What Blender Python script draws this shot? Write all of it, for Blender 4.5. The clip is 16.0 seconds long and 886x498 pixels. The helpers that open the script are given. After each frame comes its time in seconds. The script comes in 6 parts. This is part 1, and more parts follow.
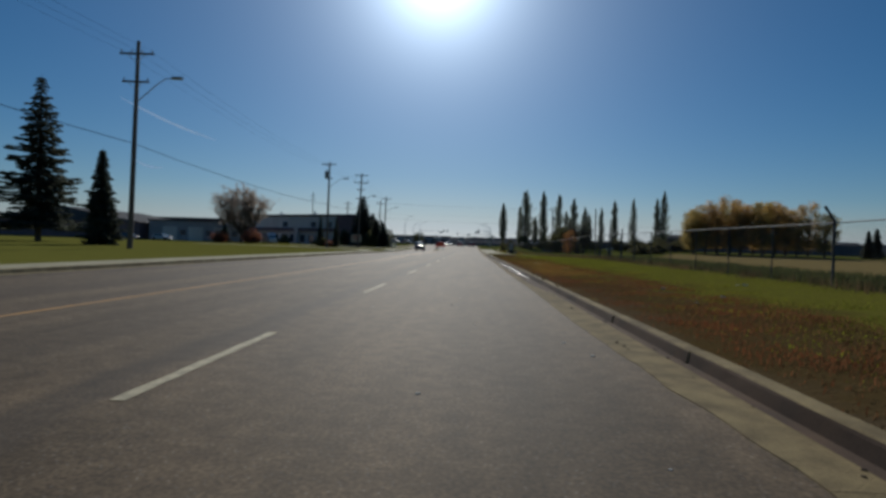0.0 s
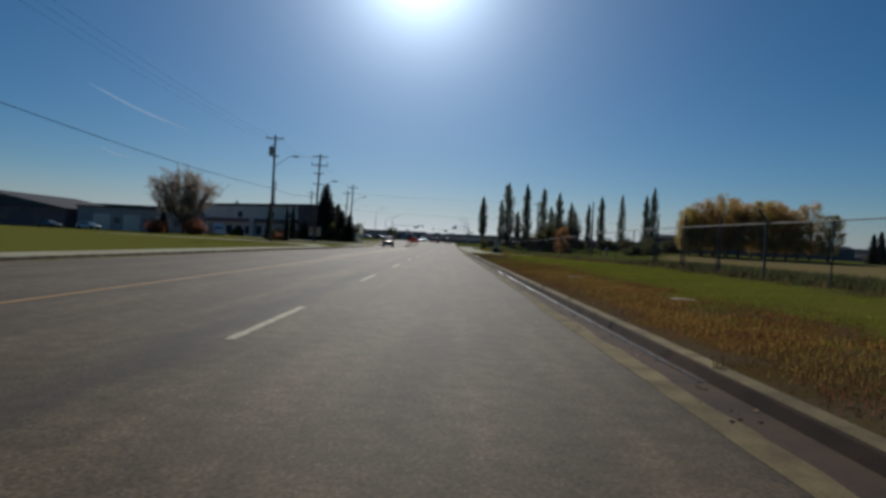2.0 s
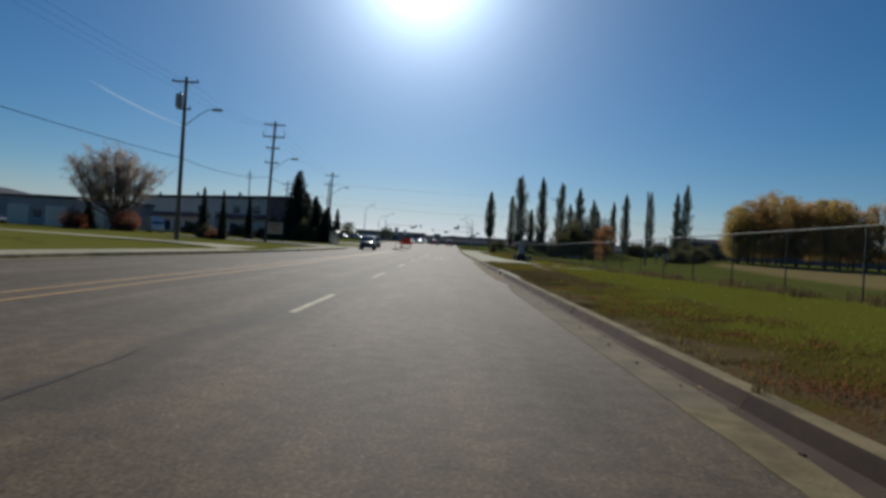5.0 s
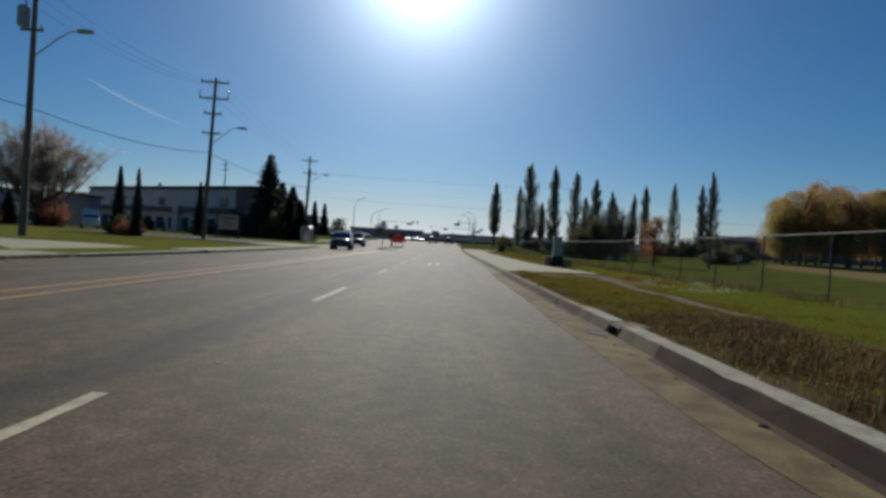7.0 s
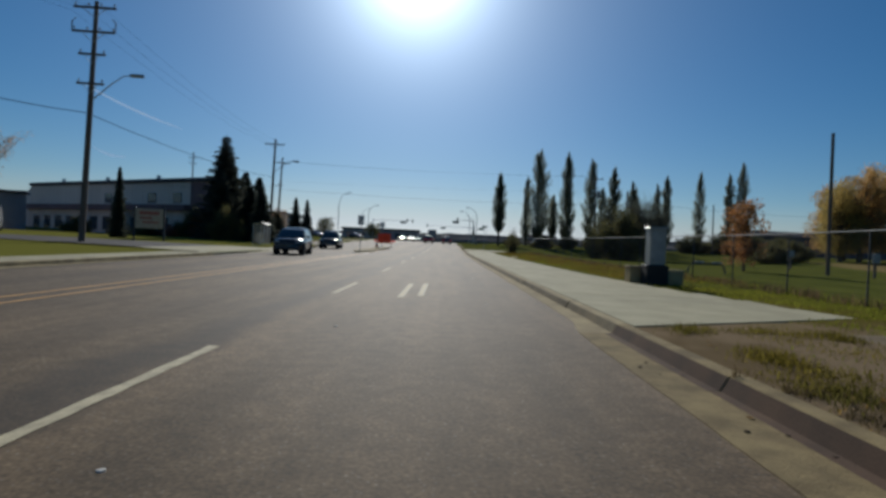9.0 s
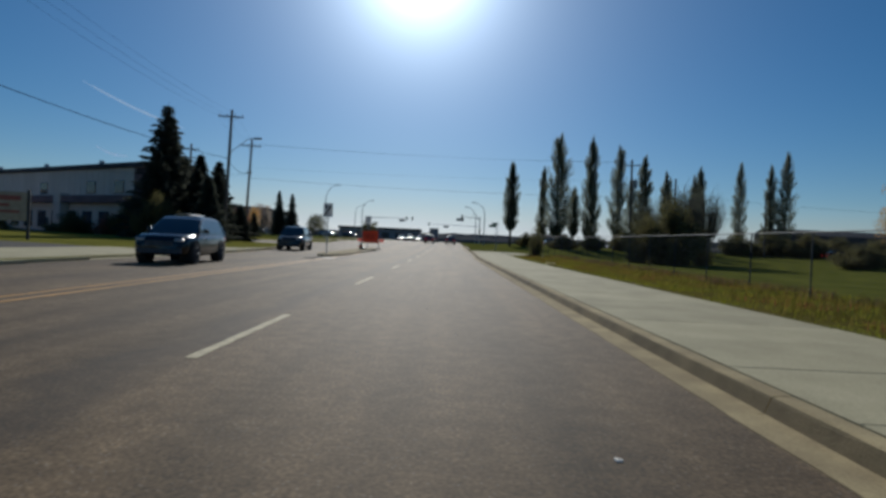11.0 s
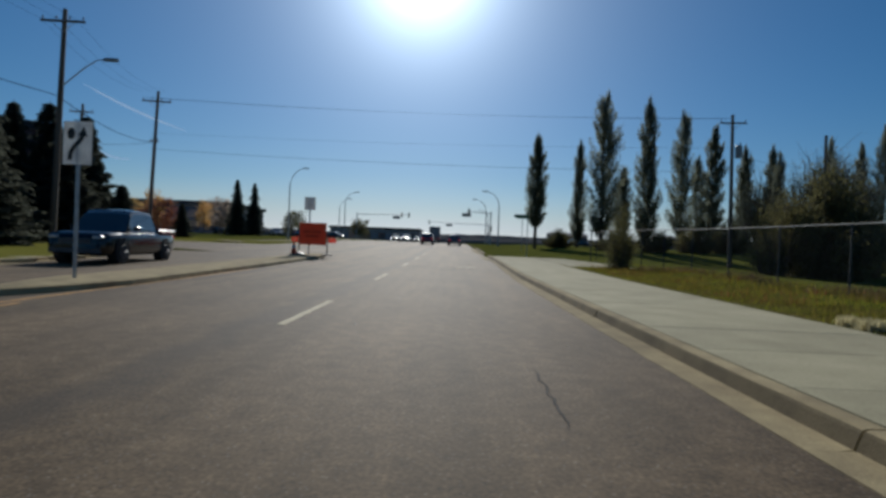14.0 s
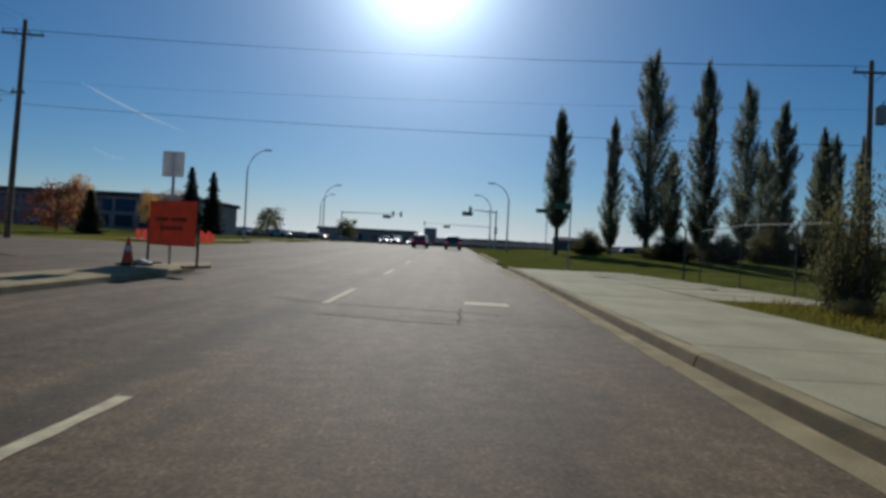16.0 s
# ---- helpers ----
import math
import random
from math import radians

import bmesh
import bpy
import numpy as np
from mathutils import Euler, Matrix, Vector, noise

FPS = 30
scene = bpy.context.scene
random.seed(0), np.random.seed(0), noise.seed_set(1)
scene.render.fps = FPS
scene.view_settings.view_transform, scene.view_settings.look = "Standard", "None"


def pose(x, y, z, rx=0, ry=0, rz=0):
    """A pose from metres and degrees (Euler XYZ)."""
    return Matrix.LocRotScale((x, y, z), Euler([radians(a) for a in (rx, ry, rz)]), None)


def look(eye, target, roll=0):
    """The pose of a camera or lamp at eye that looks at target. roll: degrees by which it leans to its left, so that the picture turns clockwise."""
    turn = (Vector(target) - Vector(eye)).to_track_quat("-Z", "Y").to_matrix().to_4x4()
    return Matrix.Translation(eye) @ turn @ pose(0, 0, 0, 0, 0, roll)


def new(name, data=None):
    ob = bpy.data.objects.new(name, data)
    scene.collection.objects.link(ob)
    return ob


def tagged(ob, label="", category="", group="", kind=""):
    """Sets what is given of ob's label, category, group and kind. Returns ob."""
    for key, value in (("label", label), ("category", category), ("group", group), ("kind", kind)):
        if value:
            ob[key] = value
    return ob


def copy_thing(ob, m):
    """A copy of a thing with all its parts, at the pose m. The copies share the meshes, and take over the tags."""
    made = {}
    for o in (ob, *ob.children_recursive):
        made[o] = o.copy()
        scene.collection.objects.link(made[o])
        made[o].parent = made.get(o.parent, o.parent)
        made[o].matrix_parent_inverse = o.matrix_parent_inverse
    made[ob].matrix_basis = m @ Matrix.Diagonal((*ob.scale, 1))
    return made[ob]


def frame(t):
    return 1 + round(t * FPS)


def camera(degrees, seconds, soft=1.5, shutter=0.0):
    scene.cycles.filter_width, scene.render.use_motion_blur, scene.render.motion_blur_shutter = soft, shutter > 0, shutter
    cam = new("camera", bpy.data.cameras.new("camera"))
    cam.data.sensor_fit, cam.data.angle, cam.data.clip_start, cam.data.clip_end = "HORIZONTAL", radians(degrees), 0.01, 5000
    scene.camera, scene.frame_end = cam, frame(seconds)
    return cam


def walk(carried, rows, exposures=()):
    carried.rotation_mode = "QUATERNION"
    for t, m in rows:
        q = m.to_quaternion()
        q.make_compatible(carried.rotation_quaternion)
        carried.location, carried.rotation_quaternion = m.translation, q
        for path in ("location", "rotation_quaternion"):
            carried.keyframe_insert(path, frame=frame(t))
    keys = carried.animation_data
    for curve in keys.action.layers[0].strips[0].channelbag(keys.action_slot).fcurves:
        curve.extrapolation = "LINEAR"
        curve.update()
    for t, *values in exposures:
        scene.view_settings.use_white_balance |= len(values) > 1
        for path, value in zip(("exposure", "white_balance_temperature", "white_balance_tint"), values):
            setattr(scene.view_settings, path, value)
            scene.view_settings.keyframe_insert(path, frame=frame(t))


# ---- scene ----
cam = camera(76.0, 16.0, soft=3.2)
EYE = 1.12
PATH = [  # seconds, x, y, yaw, pitch, roll
    (0.0, -0.031, 0.221, 2.83, -0.35, 1.72),
    (0.5, -0.101, 4.012, 1.88, -0.10, 1.65),
    (1.0, -0.144, 7.965, 1.17, -0.62, 1.68),
    (1.5, -0.179, 11.964, 0.48, -0.63, 1.80),
    (2.0, -0.177, 16.039, 0.41, -0.63, 2.77),
    (2.5, -0.194, 20.144, 0.34, -0.61, 2.57),
    (3.0, -0.207, 24.304, 0.24, -0.42, 2.60),
    (3.5, -0.191, 28.330, 0.25, -0.46, 3.24),
    (4.0, -0.178, 32.400, 0.67, -0.41, 3.48),
    (6.5, -0.177, 53.156, 0.17, -0.38, 3.33),
    (7.0, -0.173, 57.280, 0.45, -0.58, 3.33),
    (7.5, -0.167, 61.365, 0.88, -0.65, 2.46),
    (8.0, -0.163, 65.408, 0.61, -0.54, 1.91),
    (8.5, -0.163, 69.426, 0.42, -0.53, 2.48),
    (9.0, -0.161, 73.395, 0.25, -0.59, 2.52),
    (11.5, -0.166, 92.993, 0.61, -0.60, 2.62),
    (12.0, -0.157, 97.151, 0.42, -0.59, 2.39),
    (12.5, -0.148, 101.347, 0.99, -0.62, 2.83),
    (13.0, -0.157, 105.427, 0.95, -0.68, 2.66),
    (13.5, -0.192, 109.519, 1.14, -0.58, 2.70),
    (14.0, -0.238, 113.690, 0.90, -0.50, 2.21),
    (14.5, -0.284, 117.754, 0.59, -0.43, 2.75),
    (15.0, -0.311, 121.743, 0.69, -0.41, 2.74),
    (15.5, -0.315, 125.600, 0.34, -0.13, 2.80),
    (16.0, -0.325, 129.292, 0.62, -0.11, 2.95),
]
walk(cam, [(t, pose(x, y, EYE, 90 + pitch, -roll, yaw)) for t, x, y, yaw, pitch, roll in PATH], exposures=[(0, -0.52, 5500, 8), (2.5, -0.52, 5500, 8), (3.0, -0.26, 5500, 8), (16, -0.24, 5500, 8)])

# world, sun
SUN_EL, SUN_AZ = 26.4, 4.0  # degrees up, degrees left of straight ahead
world = bpy.data.worlds.new("sky")
scene.world = world
world.use_nodes = True
wn = world.node_tree


def sky_node(dust, ozone):
    k = wn.nodes.new("ShaderNodeTexSky")
    k.sky_type, k.sun_disc = "NISHITA", False
    k.sun_elevation, k.sun_rotation = radians(SUN_EL), radians(-SUN_AZ)
    k.altitude, k.air_density, k.dust_density, k.ozone_density = 500, 1.0, dust, ozone
    return k


SUN_WAY = Vector((-math.sin(radians(SUN_AZ)) * math.cos(radians(SUN_EL)), math.cos(radians(SUN_AZ)) * math.cos(radians(SUN_EL)), math.sin(radians(SUN_EL))))
AUREOLE = (80.0, 3.3, 9.5, 12.0)  # strength and reach in degrees, the bright core and the wide glow
# clear blue autumn sky
clear = sky_node(0.25, 3.0)
tone = wn.nodes.new("ShaderNodeHueSaturation")
tone.inputs["Hue"].default_value, tone.inputs["Saturation"].default_value = 0.496, 1.25
wn.nodes["Background"].inputs[1].default_value = 0.05
wn.links.new(clear.outputs[0], tone.inputs["Color"])


def sky_math(operation, a, b=None):
    k = wn.nodes.new("ShaderNodeMath")
    k.operation = operation
    for i, v in enumerate((a, b)):
        if isinstance(v, (int, float)):
            k.inputs[i].default_value = v
        elif v is not None:
            wn.links.new(v, k.inputs[i])
    return k.outputs[0]


# the haze by the horizon stays pale
split, span = wn.nodes.new("ShaderNodeSeparateColor"), wn.nodes.new("ShaderNodeMapRange")
wn.links.new(clear.outputs[0], split.inputs[0])
wn.links.new(sky_math("DIVIDE", sky_math("SUBTRACT", split.outputs[2], split.outputs[0]), split.outputs[2]), span.inputs["Value"])
for k, v in (("From Min", -0.25), ("From Max", 0.35), ("To Min", 0.45), ("To Max", 1.3)):
    span.inputs[k].default_value = v
wn.links.new(span.outputs[0], tone.inputs["Saturation"])
# the bright aureole round the sun, falling off on all sides
place_in_sky, towards = wn.nodes.new("ShaderNodeTexCoord"), wn.nodes.new("ShaderNodeVectorMath")
towards.operation, towards.inputs[1].default_value = "DOT_PRODUCT", SUN_WAY
wn.links.new(place_in_sky.outputs["Generated"], towards.inputs[0])
away = sky_math("ARCCOSINE", sky_math("MINIMUM", towards.outputs["Value"], 0.99999))
glow = None
for amount, width in ((AUREOLE[0], radians(AUREOLE[1])), (AUREOLE[2], radians(AUREOLE[3]))):
    term = sky_math("MULTIPLY", sky_math("EXPONENT", sky_math("MULTIPLY", away, -1 / width)), amount)
    glow = term if glow is None else sky_math("ADD", glow, term)
tint, whole = wn.nodes.new("ShaderNodeVectorMath"), wn.nodes.new("ShaderNodeVectorMath")
tint.operation, tint.inputs[0].default_value = "SCALE", (0.92, 0.985, 0.99)
whole.operation = "ADD"
wn.links.new(glow, tint.inputs["Scale"])
wn.links.new(tone.outputs[0], whole.inputs[0])
wn.links.new(tint.outputs[0], whole.inputs[1])
wn.links.new(whole.outputs[0], wn.nodes["Background"].inputs[0])
sun = new("sun", bpy.data.lights.new("sun", "SUN"))
sun.data.energy, sun.data.angle, sun.data.color = 4.1, radians(0.55), (1.0, 0.865, 0.68)
sun.matrix_world = look(SUN_WAY * 300, (0, 0, 0))


# ---- materials ----
def mat(name, a, b=None, rough=0.8, scale=4.0, fine=60.0, bump=0.3, metal=0.0, stretch=(1, 1, 1), vary=0.0, island=0.0, spec=0.5, mix=(0.35, 0.65), sheen_through=0.0, grain=0.28):
    """Two colours mixed by coarse noise, fine noise in value and relief; vary: by object; island: by loose piece."""
    m = bpy.data.materials.new(name)
    m.use_nodes = True
    t = m.node_tree
    n, l = t.nodes, t.links
    s = n["Principled BSDF"]
    s.inputs["Roughness"].default_value, s.inputs["Metallic"].default_value = rough, metal
    s.inputs["Specular IOR Level"].default_value = spec
    geo = n.new("ShaderNodeNewGeometry")
    mp = n.new("ShaderNodeMapping")
    mp.inputs["Scale"].default_value = stretch
    l.new(geo.outputs["Position"], mp.inputs[0])
    n1, n2 = n.new("ShaderNodeTexNoise"), n.new("ShaderNodeTexNoise")
    n1.inputs["Scale"].default_value, n1.inputs["Detail"].default_value = scale, 5
    n2.inputs["Scale"].default_value, n2.inputs["Detail"].default_value = fine, 3
    l.new(mp.outputs[0], n1.inputs["Vector"])
    l.new(geo.outputs["Position"], n2.inputs["Vector"])
    r = n.new("ShaderNodeValToRGB")
    r.color_ramp.elements[0].position, r.color_ramp.elements[1].position = mix
    b = b or tuple(c * 0.75 for c in a)
    r.color_ramp.elements[0].color, r.color_ramp.elements[1].color = (*b, 1), (*a, 1)
    l.new(n1.outputs["Fac"], r.inputs[0])
    hsv = n.new("ShaderNodeHueSaturation")
    l.new(r.outputs[0], hsv.inputs["Color"])
    mr = n.new("ShaderNodeMapRange")
    mr.inputs["To Min"].default_value, mr.inputs["To Max"].default_value = 1 - grain, 1 + grain
    l.new(n2.outputs["Fac"], mr.inputs["Value"])
    val = mr.outputs[0]
    for amount, node, out in ((vary, "ShaderNodeObjectInfo", "Random"), (island, "ShaderNodeNewGeometry", "Random Per Island")):
        if amount:
            o, r2, mul = n.new(node), n.new("ShaderNodeMapRange"), n.new("ShaderNodeMath")
            r2.inputs["To Min"].default_value, r2.inputs["To Max"].default_value = 1 - amount, 1 + amount
            mul.operation = "MULTIPLY"
            l.new(o.outputs[out], r2.inputs["Value"])
            l.new(r2.outputs[0], mul.inputs[0])
            l.new(val, mul.inputs[1])
            val = mul.outputs[0]
    l.new(val, hsv.inputs["Value"])
    l.new(hsv.outputs[0], s.inputs["Base Color"])
    if bump:
        bp = n.new("ShaderNodeBump")
        bp.inputs["Strength"].default_value, bp.inputs["Distance"].default_value = bump, 0.02
        l.new(n2.outputs["Fac"], bp.inputs["Height"])
        l.new(bp.outputs[0], s.inputs["Normal"])
    if sheen_through:
        tr, ms = n.new("ShaderNodeBsdfTranslucent"), n.new("ShaderNodeMixShader")
        ms.inputs[0].default_value = sheen_through
        up = n.new("ShaderNodeVectorMath")
        up.operation, up.inputs["Scale"].default_value = "SCALE", 1.8
        l.new(hsv.outputs[0], up.inputs[0])
        l.new(up.outputs[0], tr.inputs[0])
        l.new(s.outputs[0], ms.inputs[1])
        l.new(tr.outputs[0], ms.inputs[2])
        l.new(ms.outputs[0], n["Material Output"].inputs[0])
    return m


def glass(name, tint=(0.05, 0.07, 0.09)):
    m = bpy.data.materials.new(name)
    m.use_nodes = True
    s = m.node_tree.nodes["Principled BSDF"]
    s.inputs["Base Color"].default_value = (*tint, 1)
    s.inputs["Roughness"].default_value = 0.05
    s.inputs["Coat Weight"].default_value = 0.5
    return m


def dusty_glass(name):
    """Clear sheet glass with a film of dust."""
    m = bpy.data.materials.new(name)
    m.use_nodes = True
    n, l = m.node_tree.nodes, m.node_tree.links
    clear, gloss, film, fresnel, mix, dusty = n.new("ShaderNodeBsdfTransparent"), n.new("ShaderNodeBsdfGlossy"), n.new("ShaderNodeBsdfTranslucent"), n.new("ShaderNodeFresnel"), n.new("ShaderNodeMixShader"), n.new("ShaderNodeMixShader")
    clear.inputs[0].default_value = (0.86, 0.89, 0.89, 1)
    film.inputs[0].default_value = (0.5, 0.5, 0.5, 1)
    gloss.inputs["Roughness"].default_value = 0.08
    speck = n.new("ShaderNodeTexNoise")
    speck.inputs["Scale"].default_value = 3.0
    amount = n.new("ShaderNodeMapRange")
    amount.inputs["To Min"].default_value, amount.inputs["To Max"].default_value = 0.01, 0.10
    l.new(speck.outputs["Fac"], amount.inputs["Value"])
    l.new(fresnel.outputs[0], mix.inputs[0])
    l.new(clear.outputs[0], mix.inputs[1])
    l.new(gloss.outputs[0], mix.inputs[2])
    l.new(amount.outputs[0], dusty.inputs[0])
    l.new(mix.outputs[0], dusty.inputs[1])
    l.new(film.outputs[0], dusty.inputs[2])
    l.new(dusty.outputs[0], n["Material Output"].inputs[0])
    return m


def lit(name, colour, strength):
    m = bpy.data.materials.new(name)
    m.use_nodes = True
    s = m.node_tree.nodes["Principled BSDF"]
    s.inputs["Base Color"].default_value = (*colour, 1)
    s.inputs["Emission Color"].default_value = (*colour, 1)
    s.inputs["Emission Strength"].default_value = strength
    return m


def asphalt_material():
    m = mat("asphalt", (0.158, 0.110, 0.060), (0.097, 0.069, 0.039), rough=0.80, scale=0.85, fine=42, bump=0.12, stretch=(1, 0.05, 1), spec=0.18, grain=0.8, mix=(0.3, 0.7))
    n, l = m.node_tree.nodes, m.node_tree.links
    s = n["Principled BSDF"]
    old = s.inputs["Base Color"].links[0].from_socket
    geo, vor, ramp, mx = n.new("ShaderNodeNewGeometry"), n.new("ShaderNodeTexVoronoi"), n.new("ShaderNodeValToRGB"), n.new("ShaderNodeMixRGB")
    vor.inputs["Scale"].default_value = 22
    ramp.color_ramp.elements[0].position, ramp.color_ramp.elements[1].position = 0.10, 0.22
    ramp.color_ramp.elements[0].color, ramp.color_ramp.elements[1].color = (1, 1, 1, 1), (0, 0, 0, 1)
    l.new(geo.outputs["Position"], vor.inputs["Vector"])
    l.new(vor.outputs["Distance"], ramp.inputs[0])
    mx.inputs[2].default_value = (0.36, 0.33, 0.28, 1)
    mm = n.new("ShaderNodeMath")
    mm.operation, mm.inputs[1].default_value = "MULTIPLY", 0.32
    l.new(ramp.outputs[0], mm.inputs[0])
    l.new(mm.outputs[0], mx.inputs[0])
    l.new(old, mx.inputs[1])
    mot, mr2, hs = n.new("ShaderNodeTexNoise"), n.new("ShaderNodeMapRange"), n.new("ShaderNodeHueSaturation")
    mot.inputs["Scale"].default_value, mot.inputs["Detail"].default_value = 5.0, 7
    mr2.inputs["From Min"].default_value, mr2.inputs["From Max"].default_value = 0.3, 0.7
    mr2.inputs["To Min"].default_value, mr2.inputs["To Max"].default_value = 0.74, 1.26
    l.new(geo.outputs["Position"], mot.inputs["Vector"])
    l.new(mot.outputs["Fac"], mr2.inputs["Value"])
    l.new(mr2.outputs[0], hs.inputs["Value"])
    l.new(mx.outputs[0], hs.inputs["Color"])
    # worn blotches and long faint streaks left by traffic
    for scale, stretch, low, high in ((1.1, (1, 0.35, 1), 0.80, 1.20), (2.4, (1, 0.03, 1), 0.86, 1.14), (30.0, (1, 0.8, 1), 0.70, 1.30)):
        mp, patch, mr3, hs2 = n.new("ShaderNodeMapping"), n.new("ShaderNodeTexNoise"), n.new("ShaderNodeMapRange"), n.new("ShaderNodeHueSaturation")
        mp.inputs["Scale"].default_value = stretch
        patch.inputs["Scale"].default_value, patch.inputs["Detail"].default_value = scale, 4
        mr3.inputs["From Min"].default_value, mr3.inputs["From Max"].default_value = 0.32, 0.68
        mr3.inputs["To Min"].default_value, mr3.inputs["To Max"].default_value = low, high
        l.new(geo.outputs["Position"], mp.inputs[0])
        l.new(mp.outputs[0], patch.inputs["Vector"])
        l.new(patch.outputs["Fac"], mr3.inputs["Value"])
        l.new(mr3.outputs[0], hs2.inputs["Value"])
        l.new(hs.outputs[0], hs2.inputs["Color"])
        hs = hs2
    # tar-dark paving joint beside the lane line and fainter oil strips along the lanes
    sep, wob, add = n.new("ShaderNodeSeparateXYZ"), n.new("ShaderNodeTexNoise"), n.new("ShaderNodeMath")
    wob.inputs["Scale"].default_value, wob.inputs["Detail"].default_value = 0.7, 6
    l.new(geo.outputs["Position"], wob.inputs["Vector"])
    l.new(geo.outputs["Position"], sep.inputs[0])
    l.new(wob.outputs["Fac"], add.inputs[0])
    l.new(sep.outputs["X"], add.inputs[1])
    col = hs.outputs[0]
    for centre, half, dark in ((-2.75, 0.40, 0.52), (0.55, 0.55, 0.14), (-4.2, 0.6, 0.12), (-8.6, 0.6, 0.15)):
        away, absol, fade, mix = n.new("ShaderNodeMath"), n.new("ShaderNodeMath"), n.new("ShaderNodeMapRange"), n.new("ShaderNodeMixRGB")
        away.operation, absol.operation, away.inputs[1].default_value = "SUBTRACT", "ABSOLUTE", centre + 0.5
        l.new(add.outputs[0], away.inputs[0])
        l.new(away.outputs[0], absol.inputs[0])
        l.new(absol.outputs[0], fade.inputs["Value"])
        fade.inputs["From Min"].default_value, fade.inputs["From Max"].default_value = half * 0.3, half
        fade.inputs["To Min"].default_value, fade.inputs["To Max"].default_value = dark, 0.0
        l.new(fade.outputs[0], mix.inputs[0])
        l.new(col, mix.inputs[1])
        mix.inputs[2].default_value = (0.035, 0.030, 0.026, 1)
        col = mix.outputs[0]
    l.new(col, s.inputs["Base Color"])
    return m


def ground_material():
    """Mown lawn, weedy verge, dry field and a trodden dirt patch, by their places in the plan."""
    m = mat("grass_ground", (0.135, 0.140, 0.032), (0.090, 0.100, 0.024), rough=1.0, scale=0.5, fine=18, bump=0.9, spec=0.0)
    n, l = m.node_tree.nodes, m.node_tree.links
    s = n["Principled BSDF"]
    col = s.inputs["Base Color"].links[0].from_socket
    geo, sep = n.new("ShaderNodeNewGeometry"), n.new("ShaderNodeSeparateXYZ")
    wob, add, sub = n.new("ShaderNodeTexNoise"), n.new("ShaderNodeVectorMath"), n.new("ShaderNodeVectorMath")
    wob.inputs["Scale"].default_value, wob.inputs["Detail"].default_value = 0.55, 6
    sub.operation, sub.inputs[1].default_value = "SUBTRACT", (0.5, 0.5, 0.5)
    l.new(geo.outputs["Position"], wob.inputs["Vector"])
    l.new(wob.outputs["Color"], sub.inputs[0])
    sc = n.new("ShaderNodeVectorMath")
    sc.operation, sc.inputs["Scale"].default_value = "SCALE", 5.0
    l.new(sub.outputs[0], sc.inputs[0])
    l.new(sc.outputs[0], add.inputs[0])
    l.new(geo.outputs["Position"], add.inputs[1])
    l.new(add.outputs[0], sep.inputs[0])

    def band(axis, lo, hi, soft):
        a, b, k = n.new("ShaderNodeMapRange"), n.new("ShaderNodeMapRange"), n.new("ShaderNodeMath")
        k.operation = "MULTIPLY"
        for r, at, flip in ((a, lo, 0), (b, hi, 1)):
            r.inputs["From Min"].default_value, r.inputs["From Max"].default_value = at - soft, at + soft
            r.inputs["To Min"].default_value, r.inputs["To Max"].default_value = flip, 1 - flip
            l.new(edges[axis], r.inputs["Value"])
            l.new(r.outputs[0], k.inputs[flip])
        return k.outputs[0]

    def lay(colour, xlo, xhi, ylo, yhi, soft, amount, across="X"):
        nonlocal col
        k, k2, mx = n.new("ShaderNodeMath"), n.new("ShaderNodeMath"), n.new("ShaderNodeMixRGB")
        k.operation = k2.operation = "MULTIPLY"
        k2.inputs[1].default_value = amount
        l.new(band(across, xlo, xhi, soft), k.inputs[0])
        l.new(band("Y", ylo, yhi, soft * 2), k.inputs[1])
        l.new(k.outputs[0], k2.inputs[0])
        l.new(k2.outputs[0], mx.inputs[0])
        l.new(col, mx.inputs[1])
        mx.inputs[2].default_value = (*colour, 1)
        col = mx.outputs[0]

    tilt, slant = n.new("ShaderNodeMath"), n.new("ShaderNodeMath")
    tilt.operation, tilt.inputs[1].default_value = "MULTIPLY", 0.36
    slant.operation = "SUBTRACT"
    l.new(sep.outputs["Y"], tilt.inputs[0])
    l.new(sep.outputs["X"], slant.inputs[0])
    l.new(tilt.outputs[0], slant.inputs[1])
    edges = {"X": sep.outputs["X"], "Y": sep.outputs["Y"], "slant": slant.outputs[0]}
    lay((0.26, 0.195, 0.085), -3.6, 90, -60, 156, 1.4, 0.9, "slant")
    lay((0.072, 0.078, 0.027), 8.6, 13.4, -60, 50, 0.7, 0.85)
    lay((0.140, 0.138, 0.020), 2.0, 9.2, -60, 90, 0.5, 0.9)
    lay((0.205, 0.195, 0.042), -90, -12, -60, 175, 1.5, 0.8)
    lay((0.090, 0.055, 0.028), 1.5, 5.4, -40, 27, 0.7, 0.85)
    lay((0.165, 0.088, 0.022), 1.5, 4.4, 22, 46, 0.7, 0.85)
    lay((0.115, 0.055, 0.022), 1.5, 3.5, 30, 50, 0.6, 0.6)
    lay((0.080, 0.065, 0.022), 1.5, 4.2, 46, 62, 0.6, 0.6)
    lay((0.085, 0.066, 0.030), 1.5, 4.4, 58, 66.5, 0.6, 0.7)
    lay((0.12, 0.105, 0.024), 2.4, 5.2, 66.5, 76, 0.5, 0.75)
    lay((0.25, 0.185, 0.115), 1.0, 6.8, 75.5, 82.3, 0.5, 0.95)
    lay((0.125, 0.092, 0.054), 1.8, 2.70, -40, 46, 0.3, 0.8)
